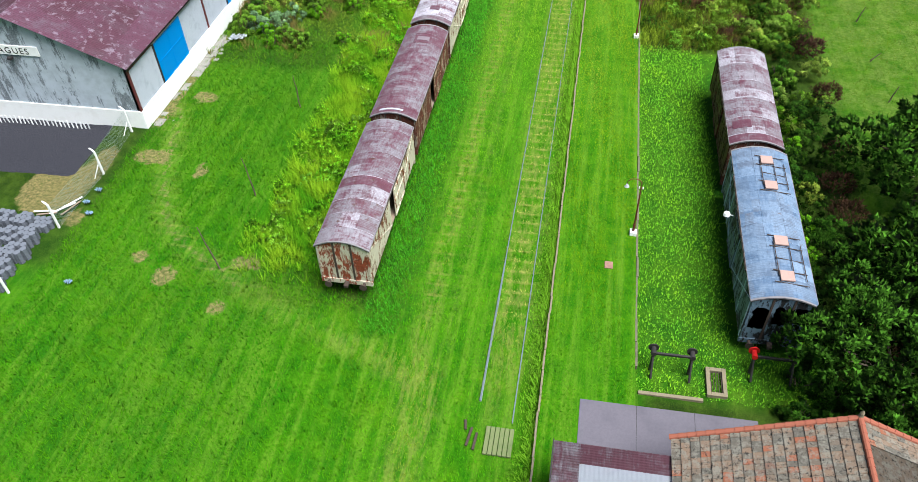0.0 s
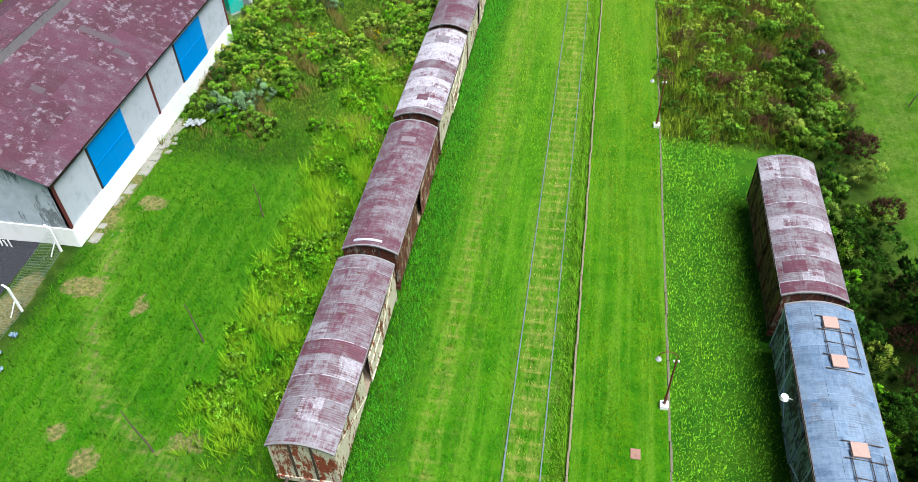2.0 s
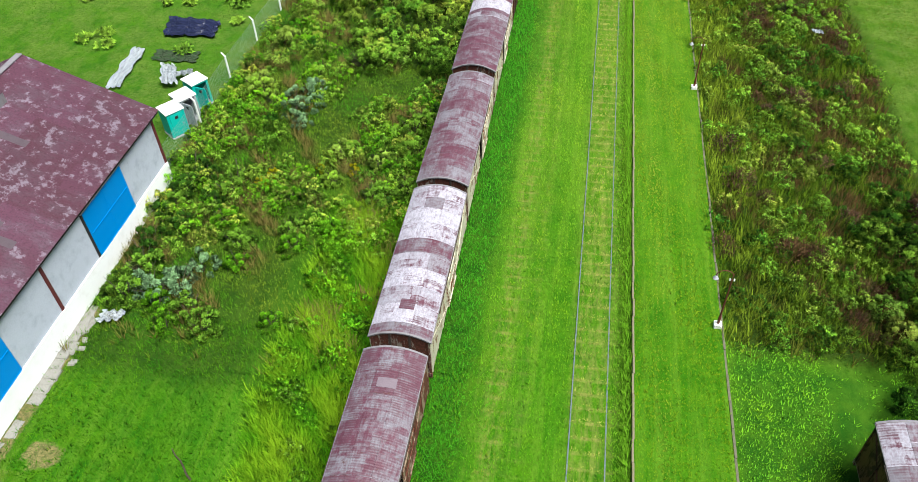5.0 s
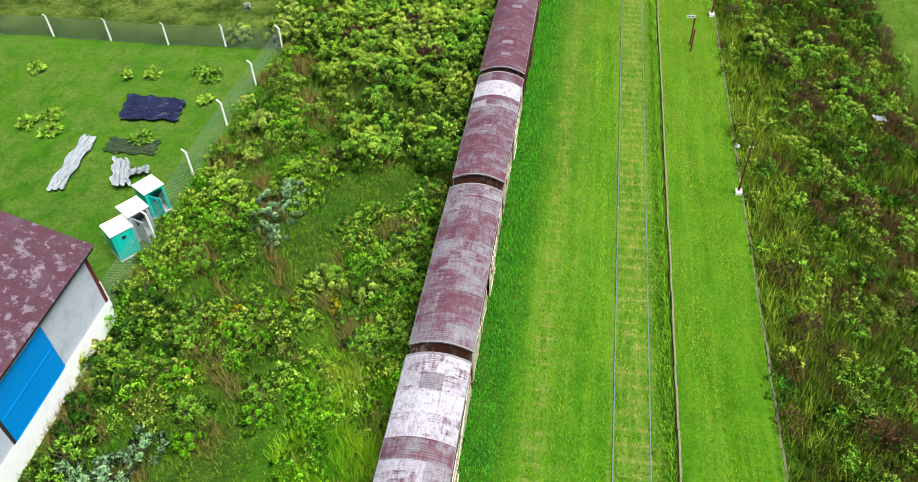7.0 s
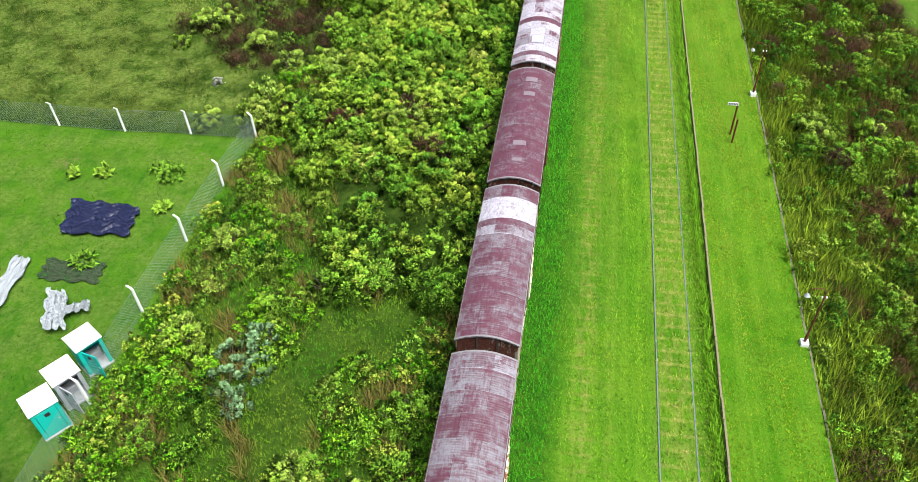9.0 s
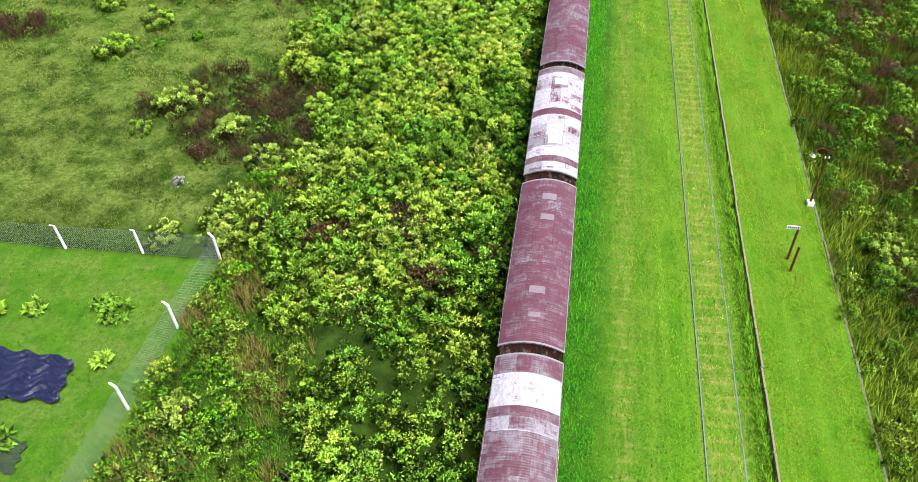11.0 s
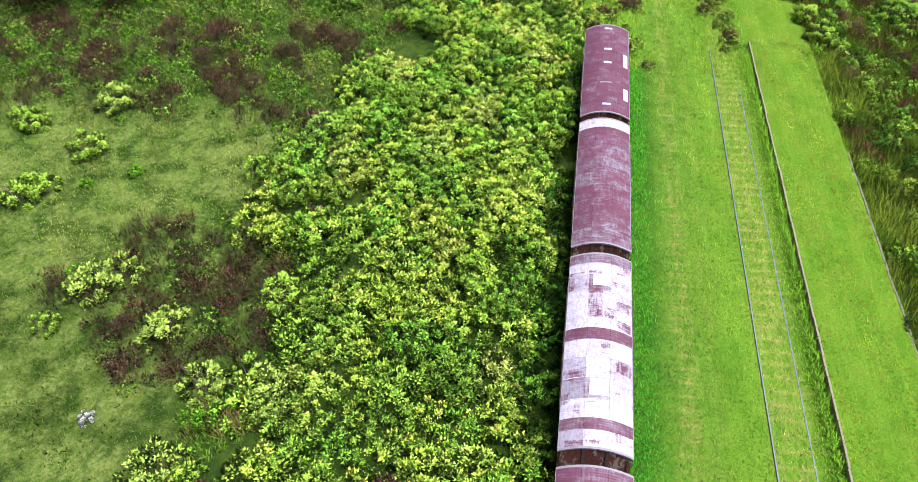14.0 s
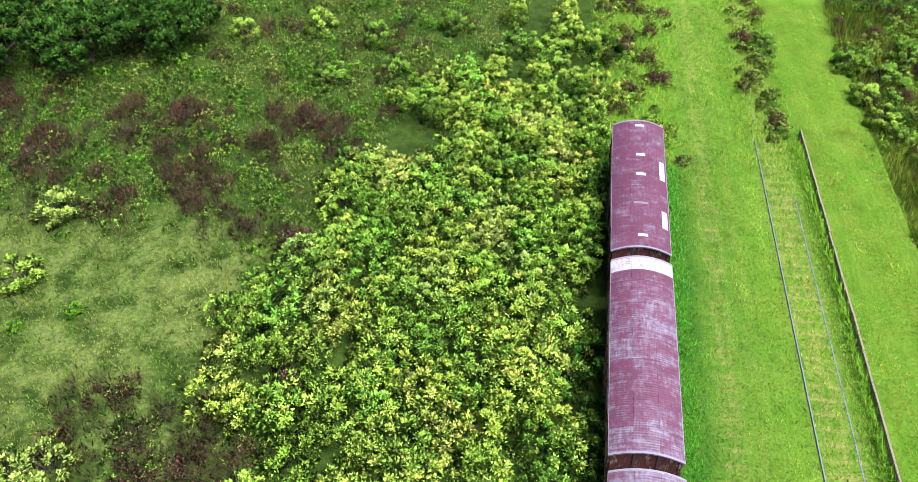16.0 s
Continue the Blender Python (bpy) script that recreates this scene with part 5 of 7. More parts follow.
for s, cols in ((-1, 12), (1, 4)):
    for i in range(courses):
        d = SEX * (i + 0.5) / courses
        for j in range(cols):
            if tile_me is None:
                tb = bmesh.new()
                box(tb, -0.215, -0.118, 0, 0.215, 0.118, 0.022)
                box(tb, -0.215, -0.118, 0.022, 0.215, -0.09, 0.034)
                ob = part("tile", tb, M_TILE, roofd)
                tile_me = ob.data
            else:
                ob = bpy.data.objects.new("tile", tile_me)
                scene.collection.objects.link(ob)
                ob.parent = roofd
            ob.matrix_basis = pose(s * d, SYE - 10 - 0.22 - j * 0.238, SPZ + 0.27 - math.tan(ang) * d + rs.uniform(0, 0.012), 0, s * math.degrees(ang) - s * 6.0, rs.uniform(-2, 2))
rm = None
for s in (-1, 1):
    for k in range(19):
        d = 0.17 + k * 0.33
        if rm is None:
            rb = tube(bmesh.new(), (-0.19, 0, 0), (0.19, 0, 0), 0.125, 0.105, 10)
            ob = part("edge_tile", rb, M_TERRA, roofd, "terracotta edge tile")
            rm = ob.data
        else:
            ob = bpy.data.objects.new("edge_tile", rm)
            scene.collection.objects.link(ob)
            ob.parent = roofd
        ob.matrix_basis = pose(s * d, SYE - 10 - 0.02, SPZ + 0.30 - math.tan(ang) * d, 0, s * math.degrees(ang), 0)
for k in range(10):
    ob = bpy.data.objects.new("ridge_tile", rm)
    scene.collection.objects.link(ob)
    ob.parent = roofd
    ob.matrix_basis = pose(0, SYE - 10 - 0.2 - k * 0.33, SPZ + 0.30, 0, 0, 90)
part("finial", tube(bar((0, SYE - 10, SPZ + 0.3), (0, SYE - 10, SPZ + 0.55), 0.12, 0.06, 8), (0, SYE - 10, SPZ + 0.55), (0, SYE - 10, SPZ + 0.7), 0.09, 0.02, 8), M_CONC, roofd)
canopy = empty("platform_canopy", 13.7, 12, 0)
tagged(canopy, "maroon sheet-iron platform canopy with a white band", "canopy")
for k, (x0, x1, y0, y1, pl) in enumerate(((-2.3, -1.25, -3, 2.75, .45), (-1.25, 0, 1.85, 2.75, .2), (0, 2.35, 1.85, 2.75, .08), (-1.25, 2.35, 0.95, 1.85, 1.0), (-1.25, 0.6, -3, 0.95, .15), (0.6, 2.35, -3, 0.95, .7))):
    bm = bmesh.new()
    n = max(6, int((x1 - x0) / 0.09))
    t = [[bm.verts.new((x0 + (x1 - x0) * i / n, y, 3.05 + (0.006 if i % 2 else 0) - 0.05 * (y - 2.75) / 5)) for i in range(n + 1)] for y in (y0, y1)]
    for i in range(n):
        bm.faces.new((t[0][i], t[0][i + 1], t[1][i + 1], t[1][i]))
    bmesh.ops.solidify(bm, geom=bm.faces[:], thickness=0.01)
    part("roof_sheet", bm, M_PATCH_WHITE if pl == 1.0 else M_ROOF, canopy).color = (pl, 0.1, 0.1 * k, 1)
part("fascia", boxes((-2.36, -3, 2.85, -2.31, 2.8, 3.08)), M_DARK, canopy)
for y in (-2.5, 2.2):
    part("column", bar((-2.0, y, 0), (-2.0, y, 2.95), 0.07, n=10), M_MAROON, canopy)
part("beam", boxes((-2.2, -3, 2.9, -2.05, 2.7, 3.0)), M_WOOD, canopy)

# ---- stacks of concrete blocks in the yard ----
bl = None
for i in range(4):
    for j in range(5):
        x, y = -19.9 - i * 1.15 - (j % 2) * 0.2, 21.6 + j * 1.25
        st = empty("block_stack", x, y, -0.5, rs.uniform(-8, 8))
        tagged(st, "pallet stack of grey concrete paving blocks", "blocks", "stacked concrete blocks")
        hgt = rs.choice((2, 3, 3))
        for a in range(3):
            for b in range(3):
                for cc in range(hgt):
                    if cc == hgt - 1 and rs.random() < 0.2:
                        continue
                    if bl is None:
                        bb = bmesh.new()
                        tube(bb, (0, 0, 0), (0, 0, 0.26), 0.2, 0.2, 6)
                        ob = part("block", bb, M_BLOCK, st)
                        bl = ob.data
                    else:
                        ob = bpy.data.objects.new("block", bl)
                        scene.collection.objects.link(ob)
                        ob.parent = st
                    ob.matrix_basis = pose(-0.36 + a * 0.36 + 0.18 * (b % 2), -0.33 + b * 0.33, cc * 0.27, 0, 0, rs.uniform(-6, 6))
for k, (px, py, ln, rz, ry) in enumerate(((-19.3, 28.6, 1.8, 60, 6), (-19.0, 28.3, 1.5, 70, 3), (-19.5, 28.2, 1.6, 50, 8), (-20.2, 27.6, 1.2, 20, 14), (-20.5, 27.8, 1.2, 15, 12))):
    o = part("timber_offcut", boxes((-ln / 2, -0.05, 0, ln / 2, 0.05, 0.06), bevel=0.01), M_WOOD if k % 2 else M_WHITE)
    o.matrix_world = pose(px, py, -0.30, 0, ry * 0.2, rz)
    tagged(o, "weathered timber offcut lying by the yard fence", "timber", "timber offcuts by the fence")

# ---- rough sticks and field posts ----
for px, py, h, lean in ((-8.4, 31.5, 2.9, -5), (-8.1, 25.1, 3.2, -9), (-8.6, 41.1, 2.6, -2), (31.8, 57.9, 1.3, 14), (31.8, 46.5, 1.3, 12), (31.6, 51.8, 0.7, 40)):
    zz = ground_z(px, py)
    bm = bmesh.new()
    prev = Vector((0, 0, -0.15))
    for i in range(1, 6):
        q = Vector((math.tan(radians(lean)) * h * i / 5 + rs.uniform(-0.03, 0.03), rs.uniform(-0.04, 0.04), h * i / 5))
        tube(bm, prev, q, 0.06 - 0.006 * i, 0.06 - 0.006 * (i + 1), 6)
        prev = q
    o = part("stick_post", bm, M_BARK)
    o.matrix_world = pose(px, py, zz)
    tagged(o, "thin crooked wooden stake standing in the grass", "post", "stakes in the grass")

# ---- plants ----
def leaf_material(name, gloss=0.12, through=0.24, vary=0.28):
    """Leaves and blades: the colour stored on the mesh, with painted leaf shade, a little different from piece to
    piece, letting some light through.
    """
    n = Nodes(name)
    col = n.attr("leaf_colour", "Color")
    isl = n.tree.nodes.new("ShaderNodeNewGeometry").outputs["Random Per Island"]
    col = n.mix(n.ramp(isl, 0, 1, 0.0, vary), col, n.mix(0.4, col, (0.03, 0.05, 0.006)))
    mat = n.done(col, 0.8, 0.0, gloss)
    turn = n.tree.nodes.new("ShaderNodeVectorTransform")
    turn.vector_type, turn.convert_from, turn.convert_to = "NORMAL", "OBJECT", "WORLD"
    n.put(turn.inputs[0], n.attr("leaf_way", "Vector"))
    n.put(n.bsdf.inputs["Normal"], turn.outputs[0])
    tr = n.tree.nodes.new("ShaderNodeBsdfTranslucent")
    n.put(tr.inputs["Color"], col)
    mx = n.tree.nodes.new("ShaderNodeMixShader")
    mx.inputs[0].default_value = through
    n.tree.links.new(n.bsdf.outputs[0], mx.inputs[1])
    n.tree.links.new(tr.outputs[0], mx.inputs[2])
    n.tree.links.new(mx.outputs[0], n.tree.nodes["Material Output"].inputs[0])
    return mat


M_LEAF = leaf_material("leaves", 0.04)
M_BLADE = leaf_material("grass_blades", 0.03, 0.3, 0.15)
G = np.random.RandomState(21)


def raw_mesh(name, v, size, colour, way, mat):
    """One mesh of separate faces with size corners each."""
    n = len(v) // size
    t = v.reshape(n, size, 3)
    turned = (np.cross(t[:, 1] - t[:, 0], t[:, 2] - t[:, 0]) * way.reshape(n, size, 3)[:, 0]).sum(1) < 0
    t[turned] = t[turned][:, ::-1]
    me = bpy.data.meshes.new(name)
    me.vertices.add(len(v)), me.vertices.foreach_set("co", v.astype(np.float32).ravel())
    me.loops.add(n * size), me.loops.foreach_set("vertex_index", np.arange(n * size, dtype=np.int32))
    me.polygons.add(n), me.polygons.foreach_set("loop_start", np.arange(0, n * size, size, dtype=np.int32))
    me.update(calc_edges=True)
    c = np.ones((len(v), 4), np.float32)
    c[:, :3] = colour
    me.attributes.new("leaf_colour", "FLOAT_COLOR", "POINT").data.foreach_set("color", c.ravel())
    me.attributes.new("leaf_way", "FLOAT_VECTOR", "POINT").data.foreach_set("vector", way.astype(np.float32).ravel())
    me.materials.append(mat)
    return me


def unit(v):
    return v / np.maximum(np.linalg.norm(v, axis=-1, keepdims=True), 1e-9)


def sprays(centre, axis_, length, count, leaf, width, rnd, spread=0.75):
    """Leaves set round twigs: centre and axis (n, 3), length (n,). Returns (n * count * 4, 3) corners and, for each corner, how near the tip it is."""
    n = len(centre)
    s = rnd.uniform(0.0, 1.0, (n, count, 1))
    side = unit(rnd.normal(size=(n, count, 3)))
    side = unit(side - (side * axis_[:, None]).sum(-1, keepdims=True) * axis_[:, None])
    way = unit(axis_[:, None] * (0.55 + 0.6 * s) + side * spread)
    base = centre[:, None] + axis_[:, None] * length[:, None, None] * s
    ln = leaf * rnd.uniform(0.7, 1.3, (n, count, 1))
    flat = unit(np.cross(way, rnd.normal(size=(n, count, 3))))
    w = width * ln / leaf
    tri = np.stack([base + flat * w * 0.8, base + way * ln, base - flat * w * 0.8 + way * ln * 0.25], 2)
    tip = np.repeat(s, 3, 1).reshape(n, count, 3)
    return tri.reshape(-1, 3), tip.reshape(-1), np.repeat(np.arange(n), count * 3)


def bush_points(radius, tall, twigs, rnd, low=-0.1):
    """Twigs over an uneven dome: places and ways."""
    d = rnd.normal(size=(twigs, 3))
    d[:, 2] = np.abs(d[:, 2]) * 1.0 + low
    d = unit(d)
    lumps = unit(rnd.normal(size=(7, 3)) * (1, 1, 0.7) + (0, 0, 0.5))
    bulge = 0.72 + 0.36 * np.max(np.clip(d @ lumps.T, 0, 1) ** 6, axis=1)
    r = bulge * rnd.uniform(0.72, 1.0, twigs)
    p = d * r[:, None] * (radius, radius, tall) + (0, 0, tall * 0.12)
    p[:, 2] = np.maximum(p[:, 2], 0.05)
    a = unit(d * 0.7 + (0, 0, 0.75) + rnd.normal(size=(twigs, 3)) * 0.22)
    return p, a


# Per kind: the inner colour darkened as painted shade, then the tip colour
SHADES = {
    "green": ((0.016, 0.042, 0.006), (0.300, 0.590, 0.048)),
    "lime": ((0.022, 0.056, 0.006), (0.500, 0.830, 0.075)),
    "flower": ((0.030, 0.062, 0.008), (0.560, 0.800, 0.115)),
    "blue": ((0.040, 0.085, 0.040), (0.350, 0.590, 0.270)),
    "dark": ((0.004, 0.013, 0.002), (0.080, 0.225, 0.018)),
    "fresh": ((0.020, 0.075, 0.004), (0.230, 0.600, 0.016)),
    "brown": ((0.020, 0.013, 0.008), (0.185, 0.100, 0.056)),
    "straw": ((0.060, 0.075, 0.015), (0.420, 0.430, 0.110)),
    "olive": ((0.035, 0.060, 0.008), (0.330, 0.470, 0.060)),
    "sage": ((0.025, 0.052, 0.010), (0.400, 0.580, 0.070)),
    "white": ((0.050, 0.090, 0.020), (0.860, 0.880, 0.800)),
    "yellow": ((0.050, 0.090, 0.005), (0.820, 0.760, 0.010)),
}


# Blends from the painted inner shade to the light tip colour
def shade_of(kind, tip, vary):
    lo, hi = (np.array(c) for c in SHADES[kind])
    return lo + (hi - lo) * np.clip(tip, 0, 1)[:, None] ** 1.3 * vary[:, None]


def tufted_mesh(kind, radius, tall, leaves, leaf, width, seed, head, low=0.95):
    """A shrub as a dome of rounded tufts, each a burst of short leaves, with shade painted into the colour: light at
    the tips and dark within.
    """
    r = np.random.RandomState(seed)
    n = max(7, int(2.3 * (radius / head) ** 1.6))
    k = np.arange(n) + 0.5
    up, turn = 1 - low * k / n, k * 2.399963 + r.uniform(0, 6)
    flat = np.sqrt(np.maximum(0, 1 - up ** 2))
    d = unit(np.stack([np.cos(turn) * flat, np.sin(turn) * flat, up], -1) + r.normal(size=(n, 3)) * 0.16)
    mid = d * np.array((radius, radius, tall)) * r.uniform(0.55, 1.0, (n, 1)) * 0.9 + (0, 0, 0.06)
    axis_ = unit(d * (1, 1, 0.8) + (0, 0, 0.55))
    size = head * r.uniform(0.6, 1.15, n)
    per = leaves // n
    w = unit(r.normal(size=(n, per, 3)) + axis_[:, None] * 0.75)
    rise = (w * axis_[:, None]).sum(-1)
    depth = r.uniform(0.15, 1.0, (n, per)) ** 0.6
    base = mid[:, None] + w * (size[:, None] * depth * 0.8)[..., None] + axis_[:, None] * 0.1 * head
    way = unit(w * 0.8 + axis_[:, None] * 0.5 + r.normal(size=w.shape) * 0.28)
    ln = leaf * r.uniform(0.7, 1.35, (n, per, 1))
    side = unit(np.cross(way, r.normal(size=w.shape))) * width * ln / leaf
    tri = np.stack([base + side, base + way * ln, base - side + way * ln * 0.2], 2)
    # tip and tone paint shade in: dark inside and low, light on top
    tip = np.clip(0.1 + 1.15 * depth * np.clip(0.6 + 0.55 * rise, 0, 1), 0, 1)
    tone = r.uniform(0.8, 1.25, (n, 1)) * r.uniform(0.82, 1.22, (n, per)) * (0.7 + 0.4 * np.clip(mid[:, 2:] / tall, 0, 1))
    face = unit(w * 0.55 + d[:, None] * 0.6 + r.normal(size=w.shape) * 0.22)
    rep = lambda q: np.repeat(q.reshape(n * per, -1), 3, 0)
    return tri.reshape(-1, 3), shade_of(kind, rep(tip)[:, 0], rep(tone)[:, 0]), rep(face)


def bush_mesh(kind, radius, tall, twigs, leaves, leaf, width, seed, twig_len=0.32, head=0.0, low=0.95):
    if head:
        return tufted_mesh(kind, radius, tall, twigs * leaves, leaf, width, seed, head, low)
    r = np.random.RandomState(seed)
    p, a = bush_points(radius, tall, twigs, r)
    v, tip, idx = sprays(p, a, np.full(twigs, twig_len) * r.uniform(0.7, 1.3, twigs), leaves, leaf, width, r)
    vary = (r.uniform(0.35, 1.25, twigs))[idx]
    # Colour lightens with height, painting in the light that falls on top
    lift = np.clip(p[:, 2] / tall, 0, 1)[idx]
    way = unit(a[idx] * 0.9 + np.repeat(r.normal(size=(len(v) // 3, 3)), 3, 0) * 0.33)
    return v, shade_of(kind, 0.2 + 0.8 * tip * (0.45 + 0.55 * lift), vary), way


# bushes that stand apart, each a thing with stems and a crown
def stems_mesh(seed, radius, tall):
    r = random.Random(seed)
    bm = bmesh.new()
    for _ in range(9):
        a = r.uniform(0, math.tau)
        d = r.uniform(0.3, 0.8) * radius
        tube(bm, (0.06 * math.cos(a), 0.06 * math.sin(a), -0.1), (d * math.cos(a), d * math.sin(a), tall * r.uniform(0.5, 0.85)), 0.025, 0.008, 5)
    me = bpy.data.meshes.new("woody_base")
    bm.to_mesh(me), bm.free()
    me.materials.append(M_BARK)
    return me


KINDS = {}
for kind, label in (("flower", "rounded shrub with pale flowering tips"), ("lime", "bright yellow-green rounded leafy shrub"), ("green", "leafy mid-green shrub in rough grass"), ("blue", "silvery blue-green shrub near the shed"), ("olive", "low olive-green weeds between the rails"), ("dark", "dense dark green leafy shrub, shade painted into its colour"), ("fresh", "low fresh green leafy shrub"), ("white", "small plant covered in white flowers"), ("yellow", "weed clump with yellow flowers")):
    KINDS[kind] = []
    for k in range(2):
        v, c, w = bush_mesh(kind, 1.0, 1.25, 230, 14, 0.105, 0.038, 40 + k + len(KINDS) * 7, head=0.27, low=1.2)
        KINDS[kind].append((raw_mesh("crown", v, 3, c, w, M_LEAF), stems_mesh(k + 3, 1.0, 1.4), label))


def bush(kind, x, y, r, h=None):
    crown, stems, label = KINDS[kind][G.randint(2)]
    o = empty("shrub", x, y, ground_z(x, y) - 0.03, G.uniform(0, 360))
    tagged(o, label, "shrub", "shrubs in the rough grass")
    for nm, me in (("crown", crown), ("woody_base", stems)):
        ob = bpy.data.objects.new(nm, me)
        scene.collection.objects.link(ob)
        ob.parent = o
        ob.matrix_basis = Matrix.Diagonal((r, r * G.uniform(0.85, 1.15), (h or r * 1.25) / 1.35, 1))


for kind, rows in {
    "flower": ((-7.9, 64.6, 1.1), (-5.5, 63.9, 1.0), (-34.2, 119.2, 1.5), (-16.3, 77.8, 1.3), (-22.1, 89.3, 1.1), (-18.0, 89.2, 1.3), (-22.1, 99.7, 1.3), (-27.1, 102.0, 1.6), (-26.0, 103.2, 1.3), (-18.4, 96.5, 1.5), (18.0, 92.3, 1.4), (-16.0, 71.0, 1.4)),
    "lime": ((15.9, 133.5, 1.2), (16.6, 131.8, 0.9), (-15.8, 70.8, 1.4), (-14.6, 69.6, 1.1), (-35.5, 108.7, 1.5), (-33.7, 113.8, 1.4), (-38.9, 116.0, 1.2), (-17.0, 102.9, 1.3), (-16.4, 97.0, 1.4), (-40.0, 116.5, 1.3), (-12.5, 73.8, 0.9), (-8.0, 61.9, 0.9), (-34.8, 109.8, 1.2), (-28.3, 99.2, 0.9), (21.6, 92.3, 1.3), (15.5, 136.3, 1.3), (-24.7, 142.7, 1.6), (-30.5, 141.5, 1.5)),
    "green": ((-16.6, 51.0, 1.3), (-16.2, 52.6, 1.2), (-12.6, 50.2, 1.1), (-11.4, 49.4, 1.0), (-9.6, 75.4, 1.2), (-3.3, 65.2, 1.3), (-4.1, 67.9, 1.3), (-4.6, 60.6, 1.2), (-9.1, 57.1, 0.9), (-14.1, 61.2, 1.2), (-12.0, 55.7, 1.0), (-14.0, 60.0, 1.1), (-7.5, 65.0, 0.9), (-5.0, 60.1, 1.1), (-11.7, 55.5, 0.9), (-3.0, 61.4, 1.0), (-3.2, 68.6, 1.1), (19.3, 89.8, 1.2), (17.4, 90.7, 1.1), (-19.6, 141.3, 1.6), (-13.8, 144.1, 1.6), (-21.9, 135.5, 1.4), (-17.4, 136.7, 1.5), (-4.3, 143.0, 1.3), (-15.5, 65.0, 1.0), (-16.6, 58.0, 1.1), (22.6, 86.2, 1.2), (15.3, 140.4, 1.4), (17.1, 138.3, 1.5), (19.2, 141.0, 1.6), (9.7, 143.3, 1.2), (22.0, 137.0, 1.7)),
    "olive": ((8.9, 131.6, 0.5), (9.6, 133.0, 0.6), (9.3, 134.6, 0.5), (9.2, 136.8, 0.6), (8.6, 139.0, 0.7), (9.0, 141.5, 0.7), (8.2, 143.0, 0.6), (8.7, 135.6, 0.5)),
    "white": ((-23.4, 94.2, 0.5),),
    "blue": ((-12.1, 71.2, 1.25), (-11.9, 67.6, 0.9), (-12.9, 68.8, 1.0), (-13.2, 70.2, 1.0), (-11.6, 69.6, 0.9), (-14.0, 51.8, 1.3), (-15.4, 51.4, 1.2), (-13.2, 53.4, 1.1)),
    # Entries with y below 22 are added, standing in for the tree's shade
    "dark": ((-17.0, 55.2, 1.0), (-16.9, 59.5, 1.1), (-17.2, 61.8, 1.0), (-15.8, 56.8, 0.9), (-16.0, 61.0, 1.0), (-17.4, 63.4, 0.8), (-14.8, 59.0, 0.9), (22.3, 19.6, 1.1), (23.6, 18.6, 1.3), (25.2, 18.0, 1.4), (23.9, 20.8, 1.2), (22.6, 21.6, 0.9), (26.8, 17.4, 1.4), (24.6, 19.6, 1.4), (-16.8, 53.6, 1.1), (-17.3, 57.4, 1.0), (-2.2, 62.0, 1.0), (-2.4, 70.0, 1.0), (24.9, 48.0, 1.4), (24.0, 45.5, 1.3)),
    "fresh": ((-14.6, 50.6, 1.0), (-13.5, 49.2, 0.9), (-11.3, 54.0, 0.9), (-13.4, 57.4, 1.0), (-10.2, 60.0, 0.8), (-8.7, 55.9, 0.9), (-6.6, 57.5, 0.9), (-8.0, 50.2, 0.8), (-32.2, 110.6, 0.5), (-29.6, 112.0, 0.6), (24.2, 42.6, 1.2), (24.3, 39.9, 1.1), (23.9, 32.4, 1.1), (24.0, 30.2, 1.0)),
    "yellow": ((-12.5, 61.1, 0.55), (-12.0, 62.0, 0.5), (-6.9, 63.0, 0.5), (-9.2, 63.0, 0.4)),
}.items():
    for x, y, r in rows:
        bush(kind, x, y, r, 0.75 if kind == "yellow" else None)


def scatter(x0, x1, y0, y1, step, keep, rnd):
    """A jittered grid of places with a chance of keeping each."""
    gx, gy = np.meshgrid(np.arange(x0, x1, step), np.arange(y0, y1, step))
    x = (gx + rnd.uniform(-0.5, 0.5, gx.shape) * step).ravel()
    y = (gy + rnd.uniform(-0.5, 0.5, gy.shape) * step).ravel()
    k = rnd.uniform(size=x.shape) < keep(x, y)
    return x[k], y[k]


def drift(x, y, s, a=0.0):
    """Uneven drifts at two sizes, 0 to 1, centred on a half."""
    return np.clip(0.5 + 1.1 * (wave(x, y, s, a) - 0.5) + 0.7 * (wave(y, x, s * 0.45, a + 1.7) - 0.5), 0, 1)


